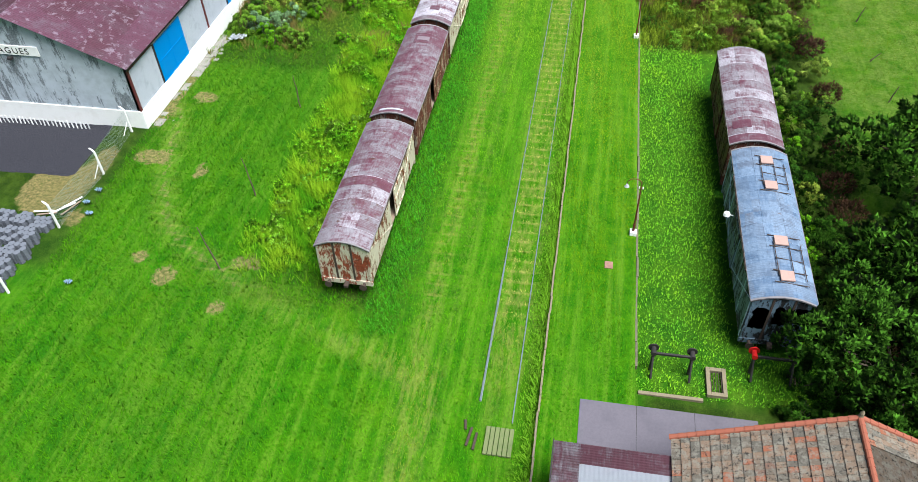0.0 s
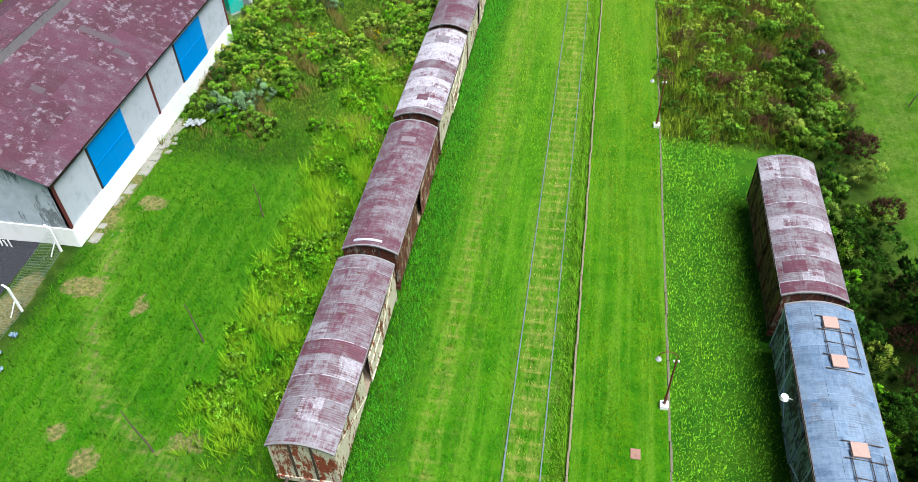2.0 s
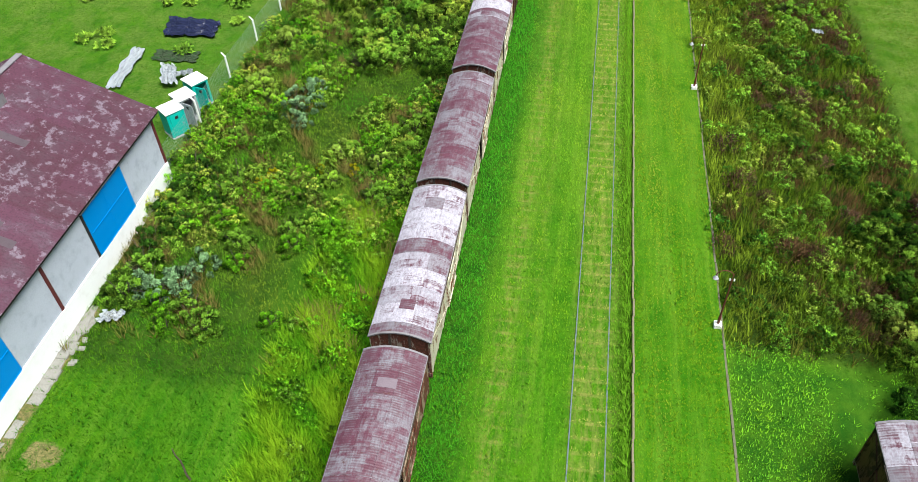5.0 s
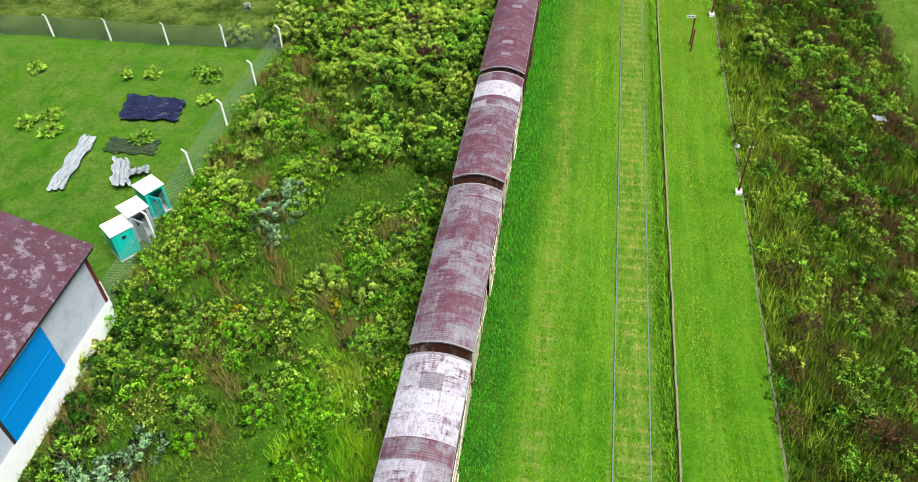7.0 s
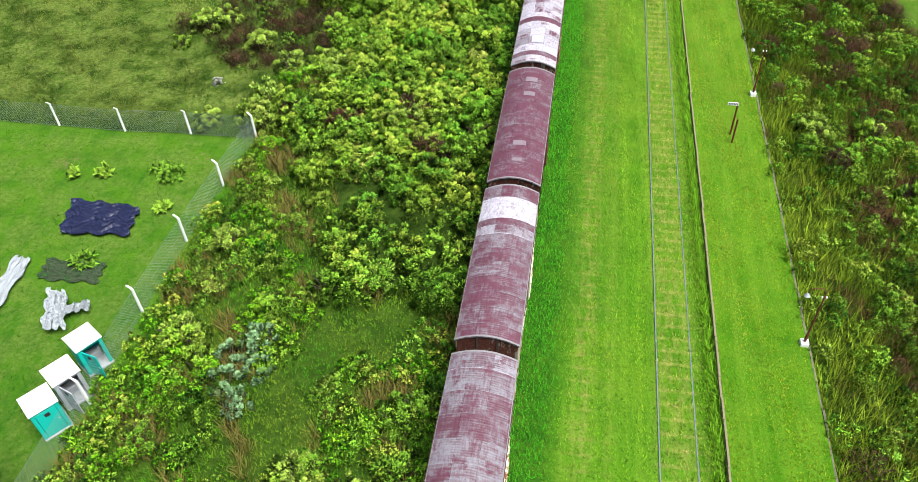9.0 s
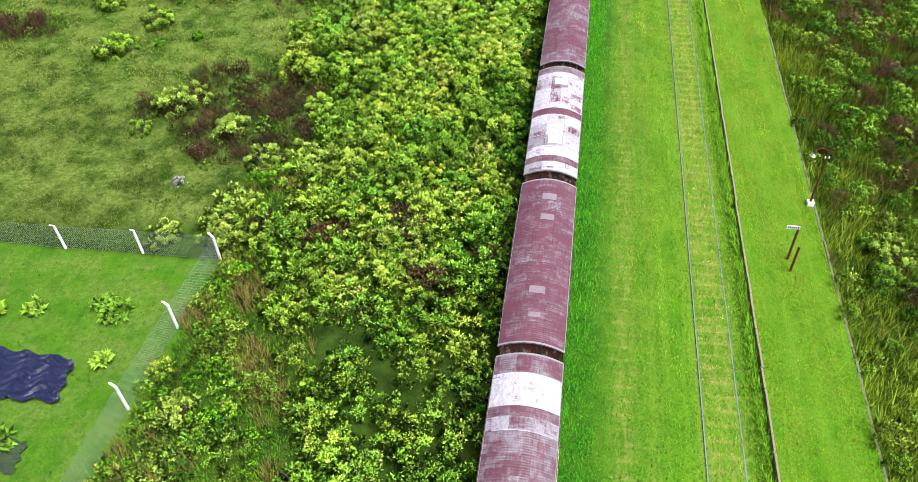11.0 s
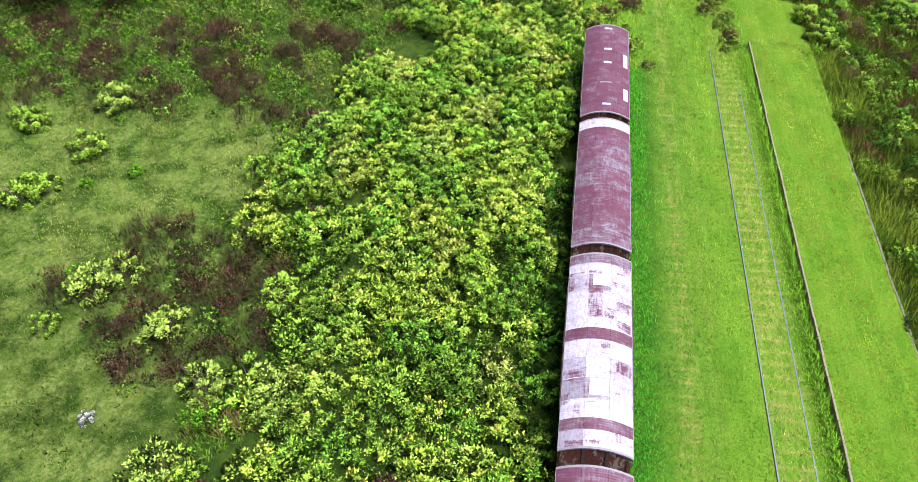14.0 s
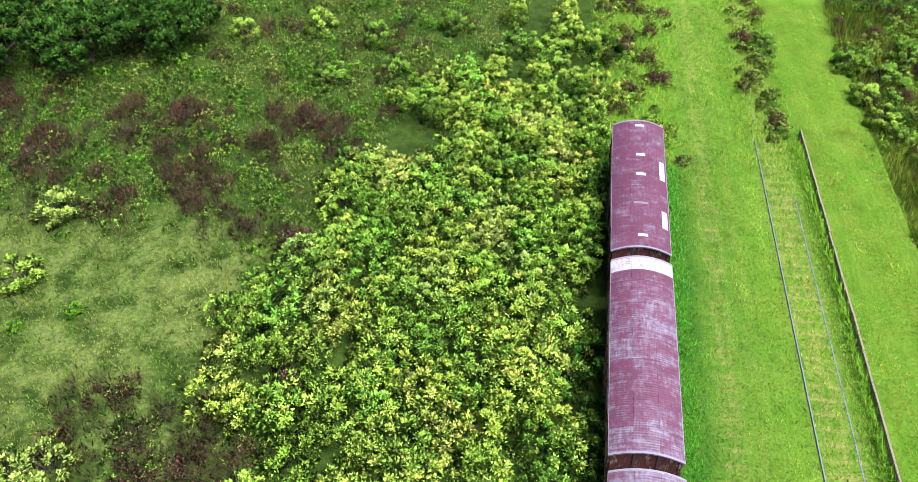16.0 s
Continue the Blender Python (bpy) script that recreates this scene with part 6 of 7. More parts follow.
def clumps(name, label, category, xs, ys, kinds, weights, rad, tall, twigs, leaves, leaf, width, seed, twig_len=0.3, head=0.0, gain=(0.75, 1.2)):
    """One mass of many rounded bushes or weeds, which nobody could count."""
    r = np.random.RandomState(seed)
    V, C, W = [], [], []
    mean = (rad[0] + rad[1]) / 2
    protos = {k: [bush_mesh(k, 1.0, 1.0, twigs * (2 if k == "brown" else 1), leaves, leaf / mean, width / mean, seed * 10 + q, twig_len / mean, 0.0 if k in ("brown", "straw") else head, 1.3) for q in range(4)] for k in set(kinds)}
    pick = np.array([kinds[i] for i in r.choice(len(kinds), len(xs), p=np.array(weights) / sum(weights))]) if isinstance(weights, (list, tuple)) else weights
    for x, y, k in zip(xs, ys, pick):
        v, c, w = protos[k][r.randint(4)]
        a, s, h = r.uniform(0, math.tau), r.uniform(*rad), r.uniform(*tall)
        hz = s * r.uniform(0.85, 1.1)
        ca, sa, cw, sw = math.cos(a) * s, math.sin(a) * s, math.cos(a), math.sin(a)
        z = ground_z(x, y) - 0.05
        V.append(np.stack([v[:, 0] * ca - v[:, 1] * sa + x, v[:, 0] * sa + v[:, 1] * ca + y, np.maximum(v[:, 2] * hz + max(0.0, h - 1.1 * hz), 0.02) + z], -1))
        W.append(np.stack([w[:, 0] * cw - w[:, 1] * sw, w[:, 0] * sw + w[:, 1] * cw, w[:, 2]], -1))
        C.append(np.minimum(c * r.uniform(*gain) * (1 + r.uniform(-0.12, 0.12, 3)), 0.9))
    ob = new(name, raw_mesh(name, np.concatenate(V), 3, np.concatenate(C), np.concatenate(W), M_LEAF))
    return tagged(ob, label, category, kind="stuff")


def thicket_left(y):
    return np.interp(y, [74, 78, 82, 86, 89, 92, 95, 98, 102, 105, 106.3, 107.5, 112, 118, 125, 132, 140, 150], [-8.5, -11.5, -13, -14, -19.5, -19.8, -17.0, -15.2, -15.5, -15.6, -18, -20.6, -21.8, -19, -17.6, -16.5, -12, -9])


def thicket_keep(x, y):
    inside = smooth(x, thicket_left(y) - 0.6, thicket_left(y) + 0.6) * (x < -1.75) * (y > 74) * (1 - 0.75 * smooth(y, 131, 142))
    gap = disc_mask(x, y, -16.3, 93.8, 2.2, 1.5, 0.3) + disc_mask(x, y, -14.2, 128.8, 2.8, 1.9, 0.3)
    return inside * (0.6 + 0.5 * smooth(y, 80, 92)) * np.clip(1 - gap, 0, 1)


tx, ty = scatter(-23, -1.5, 74, 146, 1.3, thicket_keep, np.random.RandomState(4))
flow = wave(tx, ty, 3.1) + G.uniform(-0.25, 0.25, len(tx))
kinds = np.where(flow > 0.80, "flower", np.where(flow > 0.42, "lime", "green"))
kinds = np.where(G.uniform(size=len(tx)) < 0.012, "brown", kinds)
# Bushes next to the wagons turned dark to paint in the wagons' shade
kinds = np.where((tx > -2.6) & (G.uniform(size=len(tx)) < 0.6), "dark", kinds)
kinds = np.where((tx > -4.0) & (kinds == "flower"), "green", kinds)
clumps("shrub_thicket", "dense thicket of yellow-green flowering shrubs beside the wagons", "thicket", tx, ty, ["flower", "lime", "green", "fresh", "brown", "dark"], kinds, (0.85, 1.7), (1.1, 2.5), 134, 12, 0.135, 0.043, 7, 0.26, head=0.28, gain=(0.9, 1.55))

# hedge of shrubs along the field on the other side
hx, hy = scatter(23.4, 27.6, 24, 66, 1.35, lambda x, y: 0.85 * (1 - smooth(y, 58, 66)) * (1 - smooth(x, 26.6, 27.6) * 0.7), np.random.RandomState(6))
hk = np.where(wave(hx, hy, 2.4, 1.0) > 0.66, "flower", np.where(wave(hx, hy, 2.0, 2.0) > 0.5, "green", "dark"))
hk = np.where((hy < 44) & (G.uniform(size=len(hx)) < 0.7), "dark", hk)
hk = np.where((hx > 25.6) & (G.uniform(size=len(hx)) < 0.35), "brown", hk)
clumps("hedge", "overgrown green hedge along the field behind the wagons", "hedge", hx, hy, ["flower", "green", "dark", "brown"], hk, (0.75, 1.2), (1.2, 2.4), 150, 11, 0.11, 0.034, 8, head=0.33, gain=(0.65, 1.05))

# tall weeds behind the platform
def weeds_right(x, y):
    return (x > 15.08) * smooth(y, 51, 52.5) * (1 - smooth(x, 26.5, 28.0)) * 0.9


def russet_amount(x, y):
    """Where brown seeding stems take over from the green."""
    return smooth(drift(x, y, 1.7, 0.7) + 0.12 * smooth(x, 16.5, 23), 0.58, 0.74)


wx, wy = scatter(15.4, 28.2, 50.8, 152, 0.95, lambda x, y: weeds_right(x, y) * (0.55 + 0.4 * (1 - russet_amount(x, y))) * (0.35 + 0.65 * smooth(x, 16.2, 18)), np.random.RandomState(9))
u = G.uniform(size=len(wx))
lit = drift(wx, wy, 3.4, 2.1)
wk = np.where(lit > 0.66, np.where(u < 0.6, "lime", "green"), np.where(lit > 0.45, np.where(u < 0.5, "sage", "green"), np.where(u < 0.55, "green", "dark")))
wk = np.where((russet_amount(wx, wy) > 0.5) & (u < 0.45), "brown", wk)
wk = np.where((wy > 92) & (wk == "lime"), "olive", np.where((wy > 92) & (wk == "sage"), "dark", wk))
clumps("weeds", "tall mixed green and brown weeds behind the platform", "weeds", wx, wy, ["brown", "olive", "green", "sage", "lime", "dark"], wk, (0.4, 0.95), (0.5, 1.45), 74, 7, 0.095, 0.028, 10, 0.4, head=0.33, gain=(0.85, 1.75))


# weeds where the line of wagons ends
def weeds_end(x, y):
    edge = smooth(x, -3.0, -2.0) * (1 - smooth(x, 0.8, 3.4)) * smooth(y, 127.6, 129)
    bed = smooth(x, 7.4, 8.0) * (1 - smooth(x, 9.8, 10.4)) * smooth(y, 131, 133)
    return (edge * 0.85 + bed * 0.6) * smooth(drift(x, y, 1.6, 2.7), 0.3, 0.6)


ex, ey = scatter(-3.0, 10.5, 127.5, 152, 0.62, weeds_end, np.random.RandomState(23))
ek = np.where(ex > 6, np.where(G.uniform(size=len(ex)) < 0.15, "brown", "olive"), np.where(G.uniform(size=len(ex)) < 0.2, "brown", np.where(drift(ex, ey, 1.3, 0.2) > 0.5, "lime", "olive")))
clumps("line_end_weeds", "yellow-green and dry weeds where the wagons end", "weeds", ex, ey, ["brown", "olive", "lime"], ek, (0.3, 0.6), (0.3, 0.8), 40, 8, 0.11, 0.032, 24, 0.3, head=0.34, gain=(0.8, 1.4))


# wild ground between shed, wagons and thicket, and the far rough field
def weeds_left(x, y):
    a = smooth(x, -18.6, -17.8) * (x < -2.4) * smooth(y, 52, 60) * (y < 96) * (x < np.where(y > 74, thicket_left(y), 0))
    return a * (0.08 + 0.86 * smooth(drift(x, y, 2.3, 0.4) + 0.25 * smooth(-x, 13, 17) + 0.2 * smooth(x, -5.5, -3.5), 0.46, 0.6)) * (1 - 0.85 * glade(x, y))


def glade(x, y):
    """Open grass between the scrub."""
    return np.clip(line_mask(x, y, [(-9.5, 45), (-9.0, 52), (-8.0, 55)], 2.4) + line_mask(x, y, [(-9.0, 65), (-9.6, 69), (-8.6, 73), (-9.2, 77)], 1.9) + disc_mask(x, y, -5.5, 72.5, 1.8, 2.2, 0.5), 0, 1)


def weeds_far(x, y):
    scrub = box_mask(x, y, -60, -13, 120, 150, 2.5) * (0.35 + 0.5 * smooth(drift(x, y, 2.6, 1.9), 0.4, 0.6))
    return np.clip(np.maximum(0.85 * russet_far(x, y), scrub), 0, 1) * (x < thicket_left(y))


for nm, lab, fun, step, rows, seed in (("wild_growth", "rough mixed weeds and low scrub on waste ground", weeds_left, 0.86, (("green", .30), ("fresh", .26), ("lime", .26), ("olive", .12), ("dark", .06)), 12), ("dry_weeds", "reddish brown dry weeds in the far rough field", weeds_far, 0.95, (("brown", .10), ("olive", .30), ("green", .34), ("fresh", .14), ("sage", .12)), 13)):
    ax, ay = scatter(-60, -2, 46, 152, step, fun, np.random.RandomState(seed))
    names = [k for k, _ in rows]
    pick = np.array(names)[G.choice(len(names), len(ax), p=np.array([w for _, w in rows]) / sum(w for _, w in rows))]
    pick = np.where((russet_far(ax, ay) > 0.5) & (G.uniform(size=len(ax)) < 0.7), "brown", pick)
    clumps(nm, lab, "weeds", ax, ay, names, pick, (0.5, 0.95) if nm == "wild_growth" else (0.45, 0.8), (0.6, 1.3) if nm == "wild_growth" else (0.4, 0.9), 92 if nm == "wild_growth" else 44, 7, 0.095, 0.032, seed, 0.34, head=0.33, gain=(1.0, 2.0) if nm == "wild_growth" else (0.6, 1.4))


def bank(x, y):
    """The overgrown strip beside the wagons."""
    return smooth(x, -8.4 + 1.8 * wave(x, y, 2.2), -6.4) * smooth(y, 24, 29)


ax, ay = scatter(-8.8, -1.9, 24.5, 60, 0.8, lambda x, y: bank(x, y) * (0.06 + 0.85 * smooth(drift(x, y, 1.9, 3.3), 0.44, 0.6)), np.random.RandomState(17))
clumps("bank_weeds", "leafy bright green weeds on the bank beside the wagons", "weeds", ax, ay, ["fresh", "green"], [0.75, 0.25], (0.45, 0.85), (0.45, 1.0), 56, 9, 0.10, 0.034, 18, 0.24, head=0.34, gain=(0.95, 1.5))


# ---- grass ----
def blades(name, label, xs, ys, tall, wide, per, reach, low, high, seed, zoff=None, mat=M_BLADE, lean_by=(0.25, 0.95)):
    """Tufts of grass blades, as one mass."""
    r = np.random.RandomState(seed)
    n = len(xs)
    z = height(xs, ys) if zoff is None else np.broadcast_to(zoff, (n,))
    a = r.uniform(0, math.tau, (n, per))
    off = r.uniform(0, reach, (n, per))
    bx, by = xs[:, None] + np.cos(a) * off, ys[:, None] + np.sin(a) * off
    h = tall[:, None] * r.uniform(0.6, 1.2, (n, per))
    lean = r.uniform(*lean_by, (n, per)) * h
    t = a + r.uniform(-0.8, 0.8, (n, per))
    b = t + math.pi / 2 + r.uniform(-0.5, 0.5, (n, per))
    w = wide * r.uniform(0.7, 1.4, (n, per))
    zz = np.repeat(z[:, None], per, 1) - 0.02
    tri = np.stack([np.stack([bx + np.cos(b) * w, by + np.sin(b) * w, zz], -1), np.stack([bx - np.cos(b) * w, by - np.sin(b) * w, zz], -1), np.stack([bx + np.cos(t) * lean, by + np.sin(t) * lean, zz + h], -1)], 2)
    mixv = np.clip(0.15 + r.uniform(0, 1, (n, 1, 1)) * 0.4 + 0.3 * r.uniform(0, 1, (n, per, 1)), 0, 1)[..., None]
    lo, hi = np.asarray(low), np.asarray(high)
    lo = lo if lo.ndim == 2 else np.repeat(lo[None], n, 0)
    hi = hi if hi.ndim == 2 else np.repeat(hi[None], n, 0)
    c = lo[:, None, None] * (1 - mixv) + hi[:, None, None] * mixv
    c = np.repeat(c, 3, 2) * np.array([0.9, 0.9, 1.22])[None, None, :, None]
    way = unit(r.normal(size=(n, per, 1, 3)) * 0.38 + (0, 0, 1.0))
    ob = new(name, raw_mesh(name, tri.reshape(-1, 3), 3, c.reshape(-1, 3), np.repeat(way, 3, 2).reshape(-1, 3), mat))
    return tagged(ob, label, "grass", kind="stuff")


R = np.random.RandomState(31)
LUSH, SUNNY, STRAWY = (0.025, 0.185, 0.001), (0.128, 0.310, 0.003), (0.27, 0.29, 0.035)


def lawn_tone(x, y):
    """Colours from lush to yellowish along the mown strips."""
    k = np.clip(wave(x, y, 3.7) * 0.5 + wave(x, y, 1.1, 1.5) * 0.3 + 0.12 * R.uniform(size=x.shape) + 0.04, 0, 1)[:, None]
    k = np.clip(k + 0.75 * (wave(x * 4.5, y * 0.16, 2.0, 0.3) - 0.5)[:, None] * smooth(y, 20, 50)[:, None], 0, 1)
    rib = np.where((np.abs(x - 8.6) < 1.0) | (np.abs(x - 4.2) < 0.9), 0.12 + 1.3 * (np.sin(y * math.tau / 0.8) > 0.5), 0.8)
    rib = np.where(y < 24, 0.8, rib)
    d = np.clip(dry_amount(x, y) * rib, 0, 1)[:, None] * R.uniform(0.2, 1, (len(x), 1))
    k = np.clip((k - 0.5) * (1 + 0.9 * smooth(y, 20, 115)[:, None]) + 0.42 + 0.12 * smooth(y, 20, 115)[:, None] - 0.35 * (box_mask(x, y, 2.0, 5.2, 70, 131, 1.5))[:, None], 0, 1.2)
    hi = np.array(LUSH) * (1 - np.minimum(k, 1)) * 1.3 + np.array(SUNNY) * k * 1.1
    hi = hi + (np.array((0.044, 0.022, 0.015)) * smooth(y, 25, 70)[:, None] + np.array((0.06, 0.03, 0.004)) * (smooth(y, 30, 100) * smooth(wave(x, y, 2.3, 0.6), 0.5, 0.75))[:, None])
    hi = hi + (np.array((0.020, 0.004, 0.020)) * (smooth(y, 70, 125) * (x > 2))[:, None])
    hi = hi * (1 - (0.26 + 0.5 * (drift(x * 1.5, y * 0.5, 2.4, 3.1) - 0.5)) * smooth(y, 72, 104) * (x > 2.6))[:, None]
    hi = hi * (1 + (0.9 * smooth(y, 85, 122) * (drift(x, y, 0.8, 5.0) - 0.5) + 0.5 * smooth(y, 60, 110) * (wave(x * 6, y * 0.2, 1.7, 2.0) - 0.5))[:, None])
    bed = smooth(x, 7.3, 7.6) * (1 - smooth(x, 9.5, 9.8)) * smooth(y, 20, 26)
    hi = hi * (1 - 0.22 * bed)[:, None] + (np.array((0.075, 0.016, 0.0)) + np.array((0.10, 0.05, 0.03)) * (np.exp(-((x - 11.9) / 0.35) ** 2) * box_mask(x, y, 5, 20, 42, 134, 6) * drift(x, y, 2.0, 1.0))[:, None]) * (smooth(x, 10.4, 10.7) * smooth(y, 18, 30) * (x < 16))[:, None]
    straw = np.array(STRAWY) * (1 + 0.5 * bed)[:, None] + np.array((0.10, 0.06, 0.06)) * bed[:, None]
    hi = hi * (1 - 0.25 * (box_mask(x, y, -18.5, -7.5, 28, 52, 2.5) * (0.6 + 0.8 * wave(x, y, 2.4, 1.2))) - 0.22 * box_mask(x, y, -60, -3, -40, 27, 2.5) * wave(x, y, 2.4, 1.2))[:, None]
    hi = hi * (1 + 0.12 * smooth(y, 26, 50) * (x > 2))[:, None] + np.array((0.03, 0.012, 0.0)) * (smooth(y, 30, 60) * (x > 4))[:, None]
    return hi * 0.80 * (1 - d) + straw * 0.7 * d, hi * 1.02 * (1 - d) + straw * 0.95 * d


gx, gy = scatter(2.6, 10.3, 12, 150, 0.155, lambda x, y: 0.9 * np.where((y > 131) & (x > 7.6), 0.4, 1) * (1 - 0.35 * dirt_amount(x, y)), R)
lo, hi = lawn_tone(gx, gy)
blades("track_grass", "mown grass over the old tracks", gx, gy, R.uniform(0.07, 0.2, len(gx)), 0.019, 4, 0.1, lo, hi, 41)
gx, gy = scatter(10.64, 14.9, 12, 150, 0.16, lambda x, y: 0.9 * ((x < 12.3) | (y > 19.1)), R)
lo, hi = lawn_tone(gx, gy)
blades("platform_grass", "short mown grass on the platform", gx, gy, R.uniform(0.06, 0.14, len(gx)), 0.016, 5, 0.1, lo * 0.9, hi * 0.84, 42, np.where(gy > 132.5, height(gx, gy), -0.01 - 0.2 * smooth(gy, 131, 133)))
gx, gy = scatter(-20, 2.6, 8, 50, 0.165, lambda x, y: np.where((x > -18) | (y < 20), 0.85, 0) * (1 - 0.85 * dirt_amount(x, y)) * (1 - 0.6 * line_mask(x, y, PATHS[0], 0.9)), R)
lo, hi = lawn_tone(gx, gy)
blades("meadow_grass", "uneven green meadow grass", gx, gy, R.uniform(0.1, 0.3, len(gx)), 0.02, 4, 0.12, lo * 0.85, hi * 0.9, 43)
gx, gy = scatter(0.95, 2.9, 22, 128.5, 0.14, lambda x, y: 0.95 * (1 - 0.7 * smooth(x, 2.2, 2.9)), R)
blades("trackside_grass", "lush long grass beside the wagons", gx, gy, R.uniform(0.12, 0.32, len(gx)), 0.016, 5, 0.12, (0.036, 0.190, 0.006), (0.100, 0.430, 0.020), 44)
gx, gy = scatter(9.75, 10.5, 14, 131, 0.12, lambda x, y: np.full(x.shape, 0.9), R)
blades("kerbside_grass", "longer grass growing below the platform edge", gx, gy, R.uniform(0.1, 0.2, len(gx)) + 0.42 * smooth(gx, 10.0, 10.4) * R.uniform(0.5, 1, len(gx)), 0.02, 5, 0.1, (0.100, 0.270, 0.010), (0.230, 0.470, 0.026), 45)
gx, gy = scatter(-9.2, -1.5, 23, 60, 0.15, lambda x, y: bank(x, y) * 0.95, R)
k = np.clip(drift(gx, gy, 1.7, 0.6) * 1.1 - 0.04 + R.uniform(-0.15, 0.15, len(gx)), 0, 1)[:, None]
blades("bank_grass", "tall yellow-green grass and weeds on the bank", gx, gy, R.uniform(0.35, 0.7, len(gx)) * (0.55 + 0.75 * k[:, 0]), 0.019, 11, 0.14, np.array((0.030, 0.150, 0.003)) * (1 - k) + np.array((0.130, 0.270, 0.008)) * k, np.array((0.085, 0.350, 0.006)) * (1 - k) + np.array((0.400, 0.640, 0.022)) * k, 46, lean_by=(0.2, 0.75))
gx, gy = scatter(15.1, 24, 20, 52, 0.17, lambda x, y: np.where((x > 19.6) & (x < 22.8) & (y > 23), 0.15, 0.95) * ((y > 20) | (x < 14)), R)
k = np.clip(wave(gx, gy, 1.4, 0.4) + R.uniform(-0.2, 0.2, len(gx)), 0, 1)[:, None]
blades("siding_weeds", "leafy green weeds and grass round the siding", gx, gy, R.uniform(0.07, 0.2, len(gx)), 0.026, 4, 0.13, (0.110, 0.340, 0.016), np.array((0.180, 0.500, 0.030)) * (1 - k) + np.array((0.340, 0.600, 0.020)) * k, 47)
gx, gy = scatter(15.1, 28, 51, 150, 0.27, weeds_right, R)
k = np.clip((1 - smooth(gx, 16.2, 20.5)) * smooth(drift(gx, gy, 3.0, 1.3) + 0.2 * box_mask(gx, gy, 10, 30, 58, 95, 8), 0.34, 0.62) + R.uniform(-0.15, 0.15, len(gx)), 0, 1)[:, None]
b = np.clip(russet_amount(gx, gy) * (1 - k[:, 0]) + R.uniform(-0.2, 0.2, len(gx)), 0, 1)[:, None]
green = np.array((0.175, 0.310, 0.014)) * (1 - k) + np.array((0.360, 0.520, 0.032)) * k
tops = (green * (1 - b) + np.array((0.180, 0.098, 0.040)) * b) * R.uniform(0.4, 1.15, (len(gx), 1)) * (1 - 0.35 * smooth(gy, 84, 105))[:, None]
blades("tall_grass", "tall seeding grass among the weeds", gx, gy, R.uniform(0.45, 1.0, len(gx)), 0.022, 8, 0.2, tops * 0.25, tops * 1.2, 48, lean_by=(0.15, 0.7))
gx, gy = scatter(-18.6, -2, 46, 96, 0.24, lambda x, y: 0.95 * (x < np.where(y > 76, thicket_left(y) + 2, 0)) * smooth(y, 46, 52), R)
k = np.clip(drift(gx, gy, 2.6, 1.1) + R.uniform(-0.15, 0.15, len(gx)), 0, 1)[:, None]
b = smooth(drift(gx, gy, 2.1, 2.6), 0.55, 0.72)[:, None] * (1 - glade(gx, gy))[:, None]
tops = (np.array((0.075, 0.270, 0.010)) * (1 - k) + np.array((0.210, 0.290, 0.024)) * k) * (1 - b) + np.array((0.225, 0.190, 0.050)) * b
blades("rough_grass", "rough tussocky grass on the waste ground", gx, gy, (R.uniform(0.12, 0.38, len(gx)) + 0.5 * b[:, 0] * R.uniform(0.6, 1.2, len(gx))) * (1 - 0.4 * glade(gx, gy)), 0.022, 9, 0.17, tops * 0.42, tops * 1.2, 49, lean_by=(0.2, 0.8))
gx, gy = scatter(-60, -8, 88.5, 152, 0.29, lambda x, y: 0.9 * (x < thicket_left(y) + 1), R)
k = np.clip(0.35 + 2.2 * (wave(gx, gy, 3.3, 0.9) - 0.5) + 1.3 * (wave(gx, gy, 1.1, 2.2) - 0.5) + R.uniform(-0.12, 0.12, len(gx)), 0, 1)[:, None]
b = np.clip(0.35 * smooth(drift(gx, gy, 2.9, 4.0), 0.60, 0.78) + 1.3 * russet_far(gx, gy), 0, 1)[:, None] * R.uniform(0.75, 1, (len(gx), 1))
tops = (np.array((0.150, 0.330, 0.022)) * (1 - k) + np.array((0.330, 0.400, 0.060)) * k) * (1 - b) + np.array((0.082, 0.050, 0.032)) * b
tops = tops * (0.50 + 0.32 * smooth(gy + 0.25 * (gx + 30), 99, 107))[:, None]
blades("field_grass", "pale rough grass of the far field", gx, gy, R.uniform(0.07, 0.18, len(gx)) + 0.35 * b[:, 0], 0.03, 6, 0.2, tops * (0.7 - 0.3 * b), tops * 0.92, 50)
gx, gy = scatter(-3, 10.4, 126, 156, 0.24, lambda x, y: np.where(((x > 2.6) & (x < 7)) | (y < 128), 0.25, 0.9) * smooth(y, 126, 131), R)
k = np.clip(wave(gx, gy, 1.8) + R.uniform(-0.25, 0.25, len(gx)), 0, 1)[:, None]
blades("line_end_grass", "long yellowish grass where the wagons end", gx, gy, R.uniform(0.15, 0.5, len(gx)), 0.022, 4, 0.2, (0.080, 0.160, 0.012), np.array((0.140, 0.380, 0.020)) * (1 - k) + np.array((0.360, 0.520, 0.030)) * k, 51)
gx, gy = scatter(-56, -18.6, 61, 87.6, 0.34, lambda x, y: 0.8 * ((x < -20.8) | (y > 62)), R)
lo, hi = lawn_tone(gx, gy)
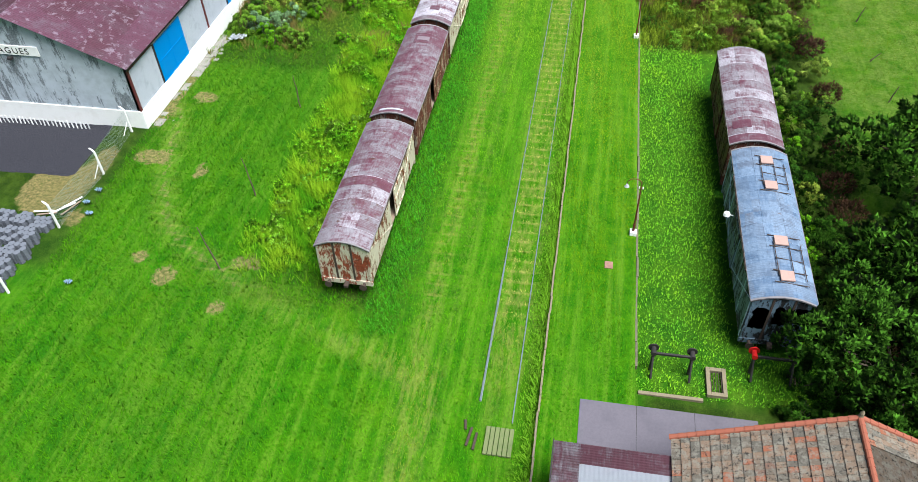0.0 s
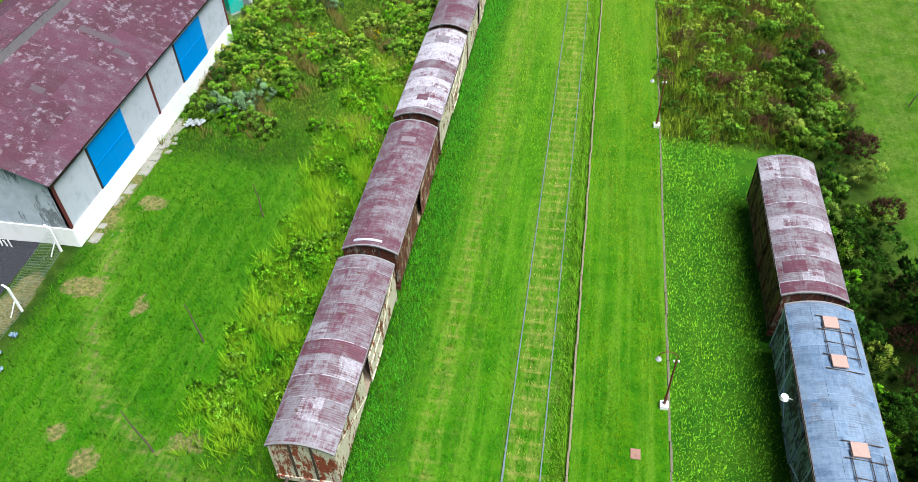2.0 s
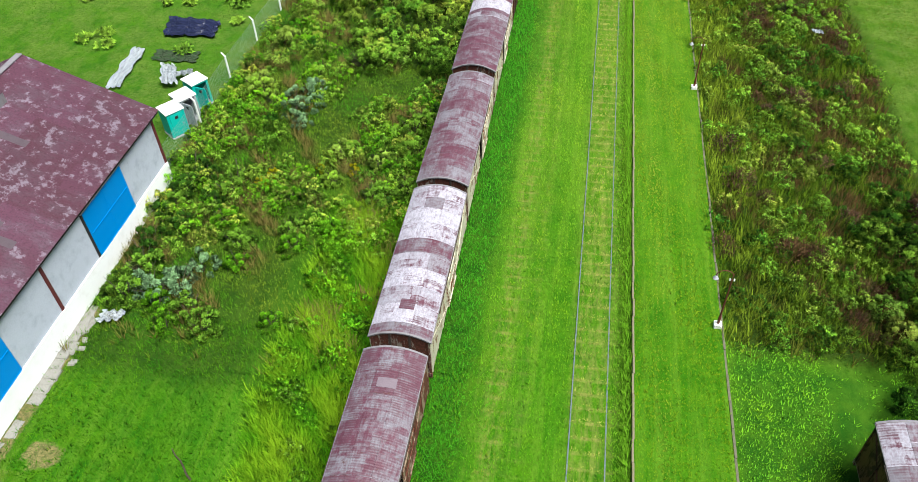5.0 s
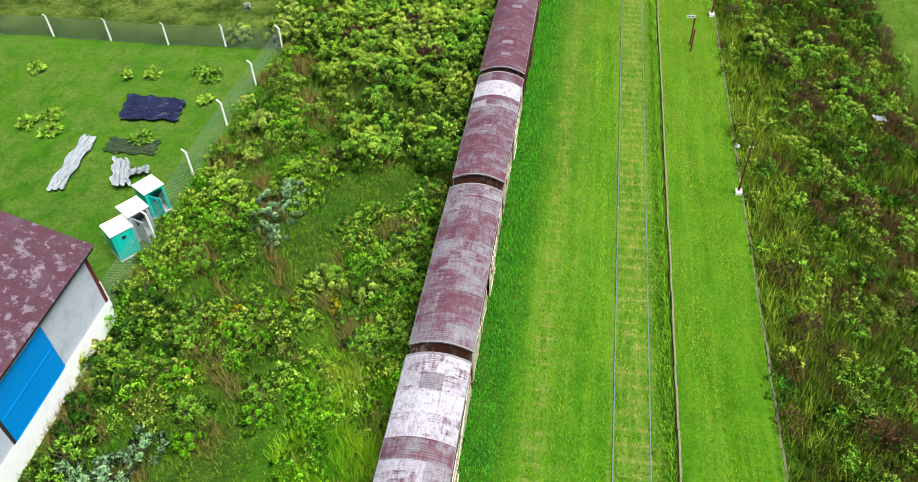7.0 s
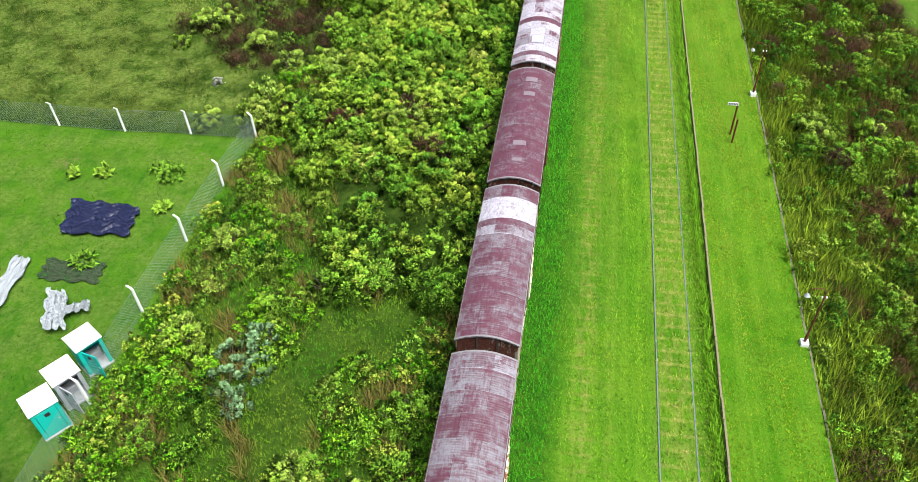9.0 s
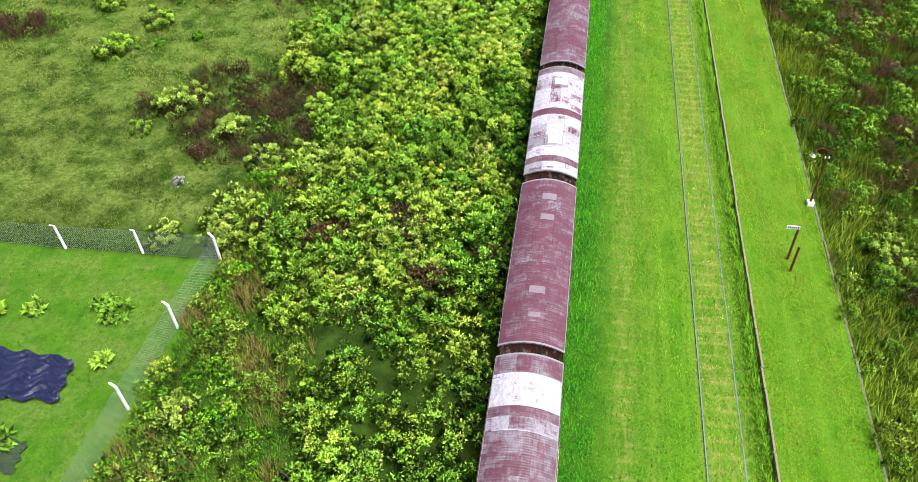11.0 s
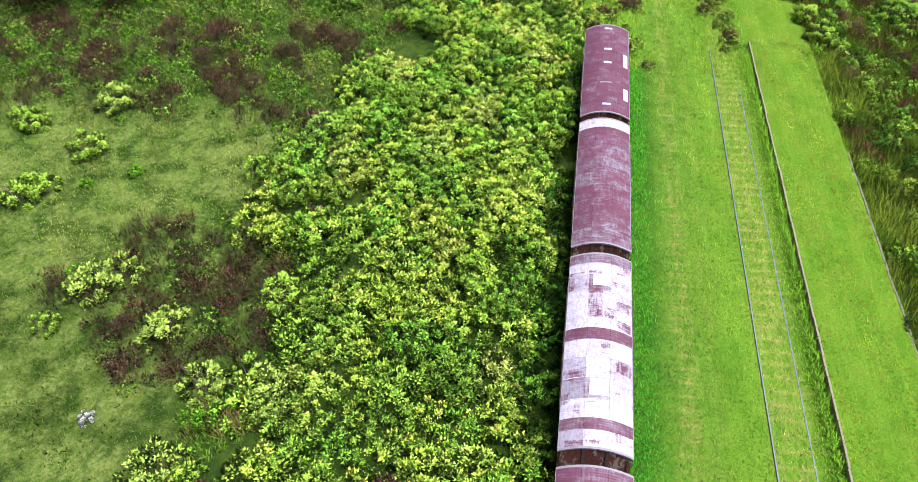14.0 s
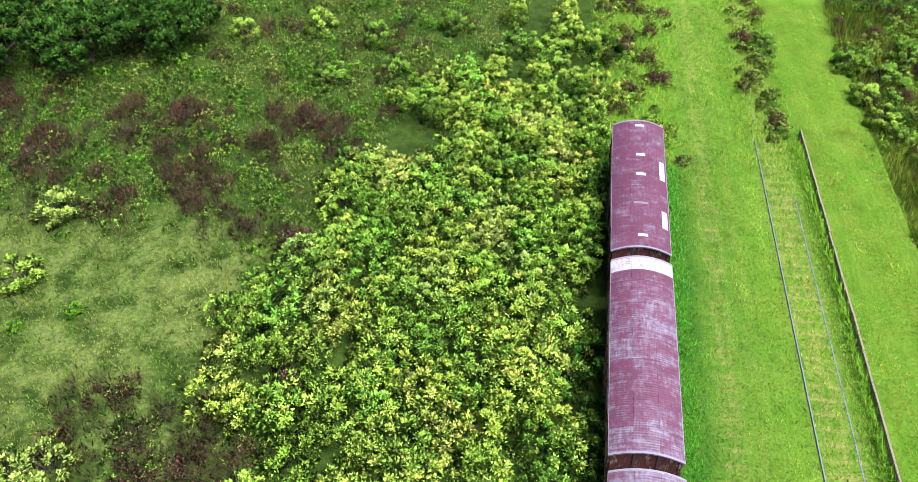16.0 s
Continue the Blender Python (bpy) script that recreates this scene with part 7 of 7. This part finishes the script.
blades("garden_grass", "mown green grass of the fenced garden", gx, gy, R.uniform(0.08, 0.18, len(gx)), 0.022, 3, 0.14, lo * 0.26, hi * 0.36, 52)
gx, gy = scatter(27.5, 48, 30, 108, 0.4, lambda x, y: np.full(x.shape, 0.8), R)
lo, hi = lawn_tone(gx, gy)
blades("pasture_grass", "green pasture grass beyond the weeds", gx, gy, R.uniform(0.1, 0.25, len(gx)), 0.025, 3, 0.18, lo * 0.28 + (0.012, 0, 0), hi * 0.36 + (0.018, 0, 0.004), 53)

# garden plants with broad leaves
for px, py, r, kd in ((-23.1, 83.9, 0.9, 0), (-22.2, 83.4, 1.0, 0), (-26.7, 83.2, 0.6, 1), (-36.0, 82.8, 0.7, 1), (-31.4, 77.2, 0.8, 1), (-30.6, 75.5, 0.9, 1), (-32.8, 76.1, 0.8, 1), (-28.6, 82.7, 0.35, 1), (-21.4, 80.4, 0.5, 1), (-23.9, 75.4, 0.8, 0)):
    r0 = np.random.RandomState(int(abs(px * 10)))
    n = 26
    ang, d = r0.uniform(0, math.tau, n), np.sqrt(r0.uniform(0, 1, n)) * r * 0.72
    p = np.stack([np.cos(ang) * d, np.sin(ang) * d, r0.uniform(0.12, 0.4, n)], -1)
    v, tip, idx = sprays(p, unit(np.stack([np.cos(ang) * 0.6, np.sin(ang) * 0.6, np.full(n, 0.5)], -1)), np.full(n, 0.12), 6, 0.32, 0.12, r0, 1.2)
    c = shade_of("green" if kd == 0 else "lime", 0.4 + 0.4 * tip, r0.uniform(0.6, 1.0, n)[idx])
    o = new("garden_plant", raw_mesh("garden_plant", v, 3, c, np.tile((0.0, 0.0, 1.0), (len(v), 1)), M_LEAF))
    o.matrix_world = pose(px, py, ground_z(px, py))
    tagged(o, "low broad-leaved vegetable plant in the garden grass", "plant", "garden plants")


# ---- trees ----
def tree(x, y, trunk_h, spread, top, kind, seed, label, leaf=0.19, width=0.055, twigs=1500):
    """A tapered trunk with limbs and an open crown of leaf sprays."""
    r = random.Random(seed)
    rn = np.random.RandomState(seed)
    z = ground_z(x, y)
    t = empty("tree", x, y, z)
    tagged(t, label, "tree", "trees at the edge of the site")
    bm = bmesh.new()
    pts = [Vector((0, 0, -0.2))]
    for i in range(4):
        pts.append(Vector((r.uniform(-0.2, 0.2), r.uniform(-0.2, 0.2), trunk_h * (i + 1) / 4)))
    for i, (a, b) in enumerate(zip(pts, pts[1:])):
        tube(bm, a, b, 0.28 - 0.04 * i, 0.24 - 0.04 * i, 9)
    part("trunk", bm, M_BARK, t)
    lobes = []
    for i in range(11):
        a = i * 2.4 + r.uniform(-0.3, 0.3)
        d = spread * math.sqrt((i + 0.6) / 11) * 0.82
        q = Vector((d * math.cos(a), d * math.sin(a), trunk_h + (top - trunk_h) * (0.85 - 0.6 * (d / spread) ** 2) * r.uniform(0.75, 1.0)))
        bm = tube(bmesh.new(), pts[3], (pts[3] + q) / 2 + Vector((0, 0, 0.3)), 0.10, 0.06, 6)
        part("limb", tube(bm, (pts[3] + q) / 2 + Vector((0, 0, 0.3)), q, 0.06, 0.015, 6), M_BARK, t)
        lobes.append((q, spread * r.uniform(0.30, 0.44)))
    V, C, W = [], [], []
    per = twigs * 8 // len(lobes)
    for k, (q, rad) in enumerate(lobes):
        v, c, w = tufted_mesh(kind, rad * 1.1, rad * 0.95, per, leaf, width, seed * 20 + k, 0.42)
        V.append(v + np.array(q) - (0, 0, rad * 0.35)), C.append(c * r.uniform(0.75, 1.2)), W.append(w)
    ob = new("crown", raw_mesh("crown", np.concatenate(V), 3, np.concatenate(C), np.concatenate(W), M_LEAF))
    ob.parent = t


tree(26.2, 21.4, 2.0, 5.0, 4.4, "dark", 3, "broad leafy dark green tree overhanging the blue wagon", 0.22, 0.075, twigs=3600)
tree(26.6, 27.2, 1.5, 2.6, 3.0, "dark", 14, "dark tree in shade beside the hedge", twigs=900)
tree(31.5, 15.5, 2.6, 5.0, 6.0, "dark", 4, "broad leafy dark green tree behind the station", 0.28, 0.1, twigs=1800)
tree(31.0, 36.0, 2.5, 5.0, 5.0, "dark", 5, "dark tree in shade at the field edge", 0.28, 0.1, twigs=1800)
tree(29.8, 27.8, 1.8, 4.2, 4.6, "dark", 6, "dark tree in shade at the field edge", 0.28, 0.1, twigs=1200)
tree(-48.0, 135.5, 1.2, 5.0, 5.0, "dark", 7, "dark green tree at the far field edge", 0.22, 0.08, twigs=2*1700)
tree(-41.5, 136.5, 1.0, 4.4, 4.4, "dark", 8, "dark green tree at the far field edge", 0.22, 0.08, twigs=2*1300)
tree(-36.0, 139.5, 1.0, 4.0, 4.0, "dark", 9, "dark green tree at the far field edge", 0.22, 0.08, twigs=2*1500)
tree(-46.5, 119.5, 1.2, 2.6, 3.4, "dark", 10, "small dark green tree in the rough field", twigs=700)
tree(-49.0, 104.5, 1.4, 3.0, 4.0, "dark", 12, "small dark green tree in the rough field", twigs=800)
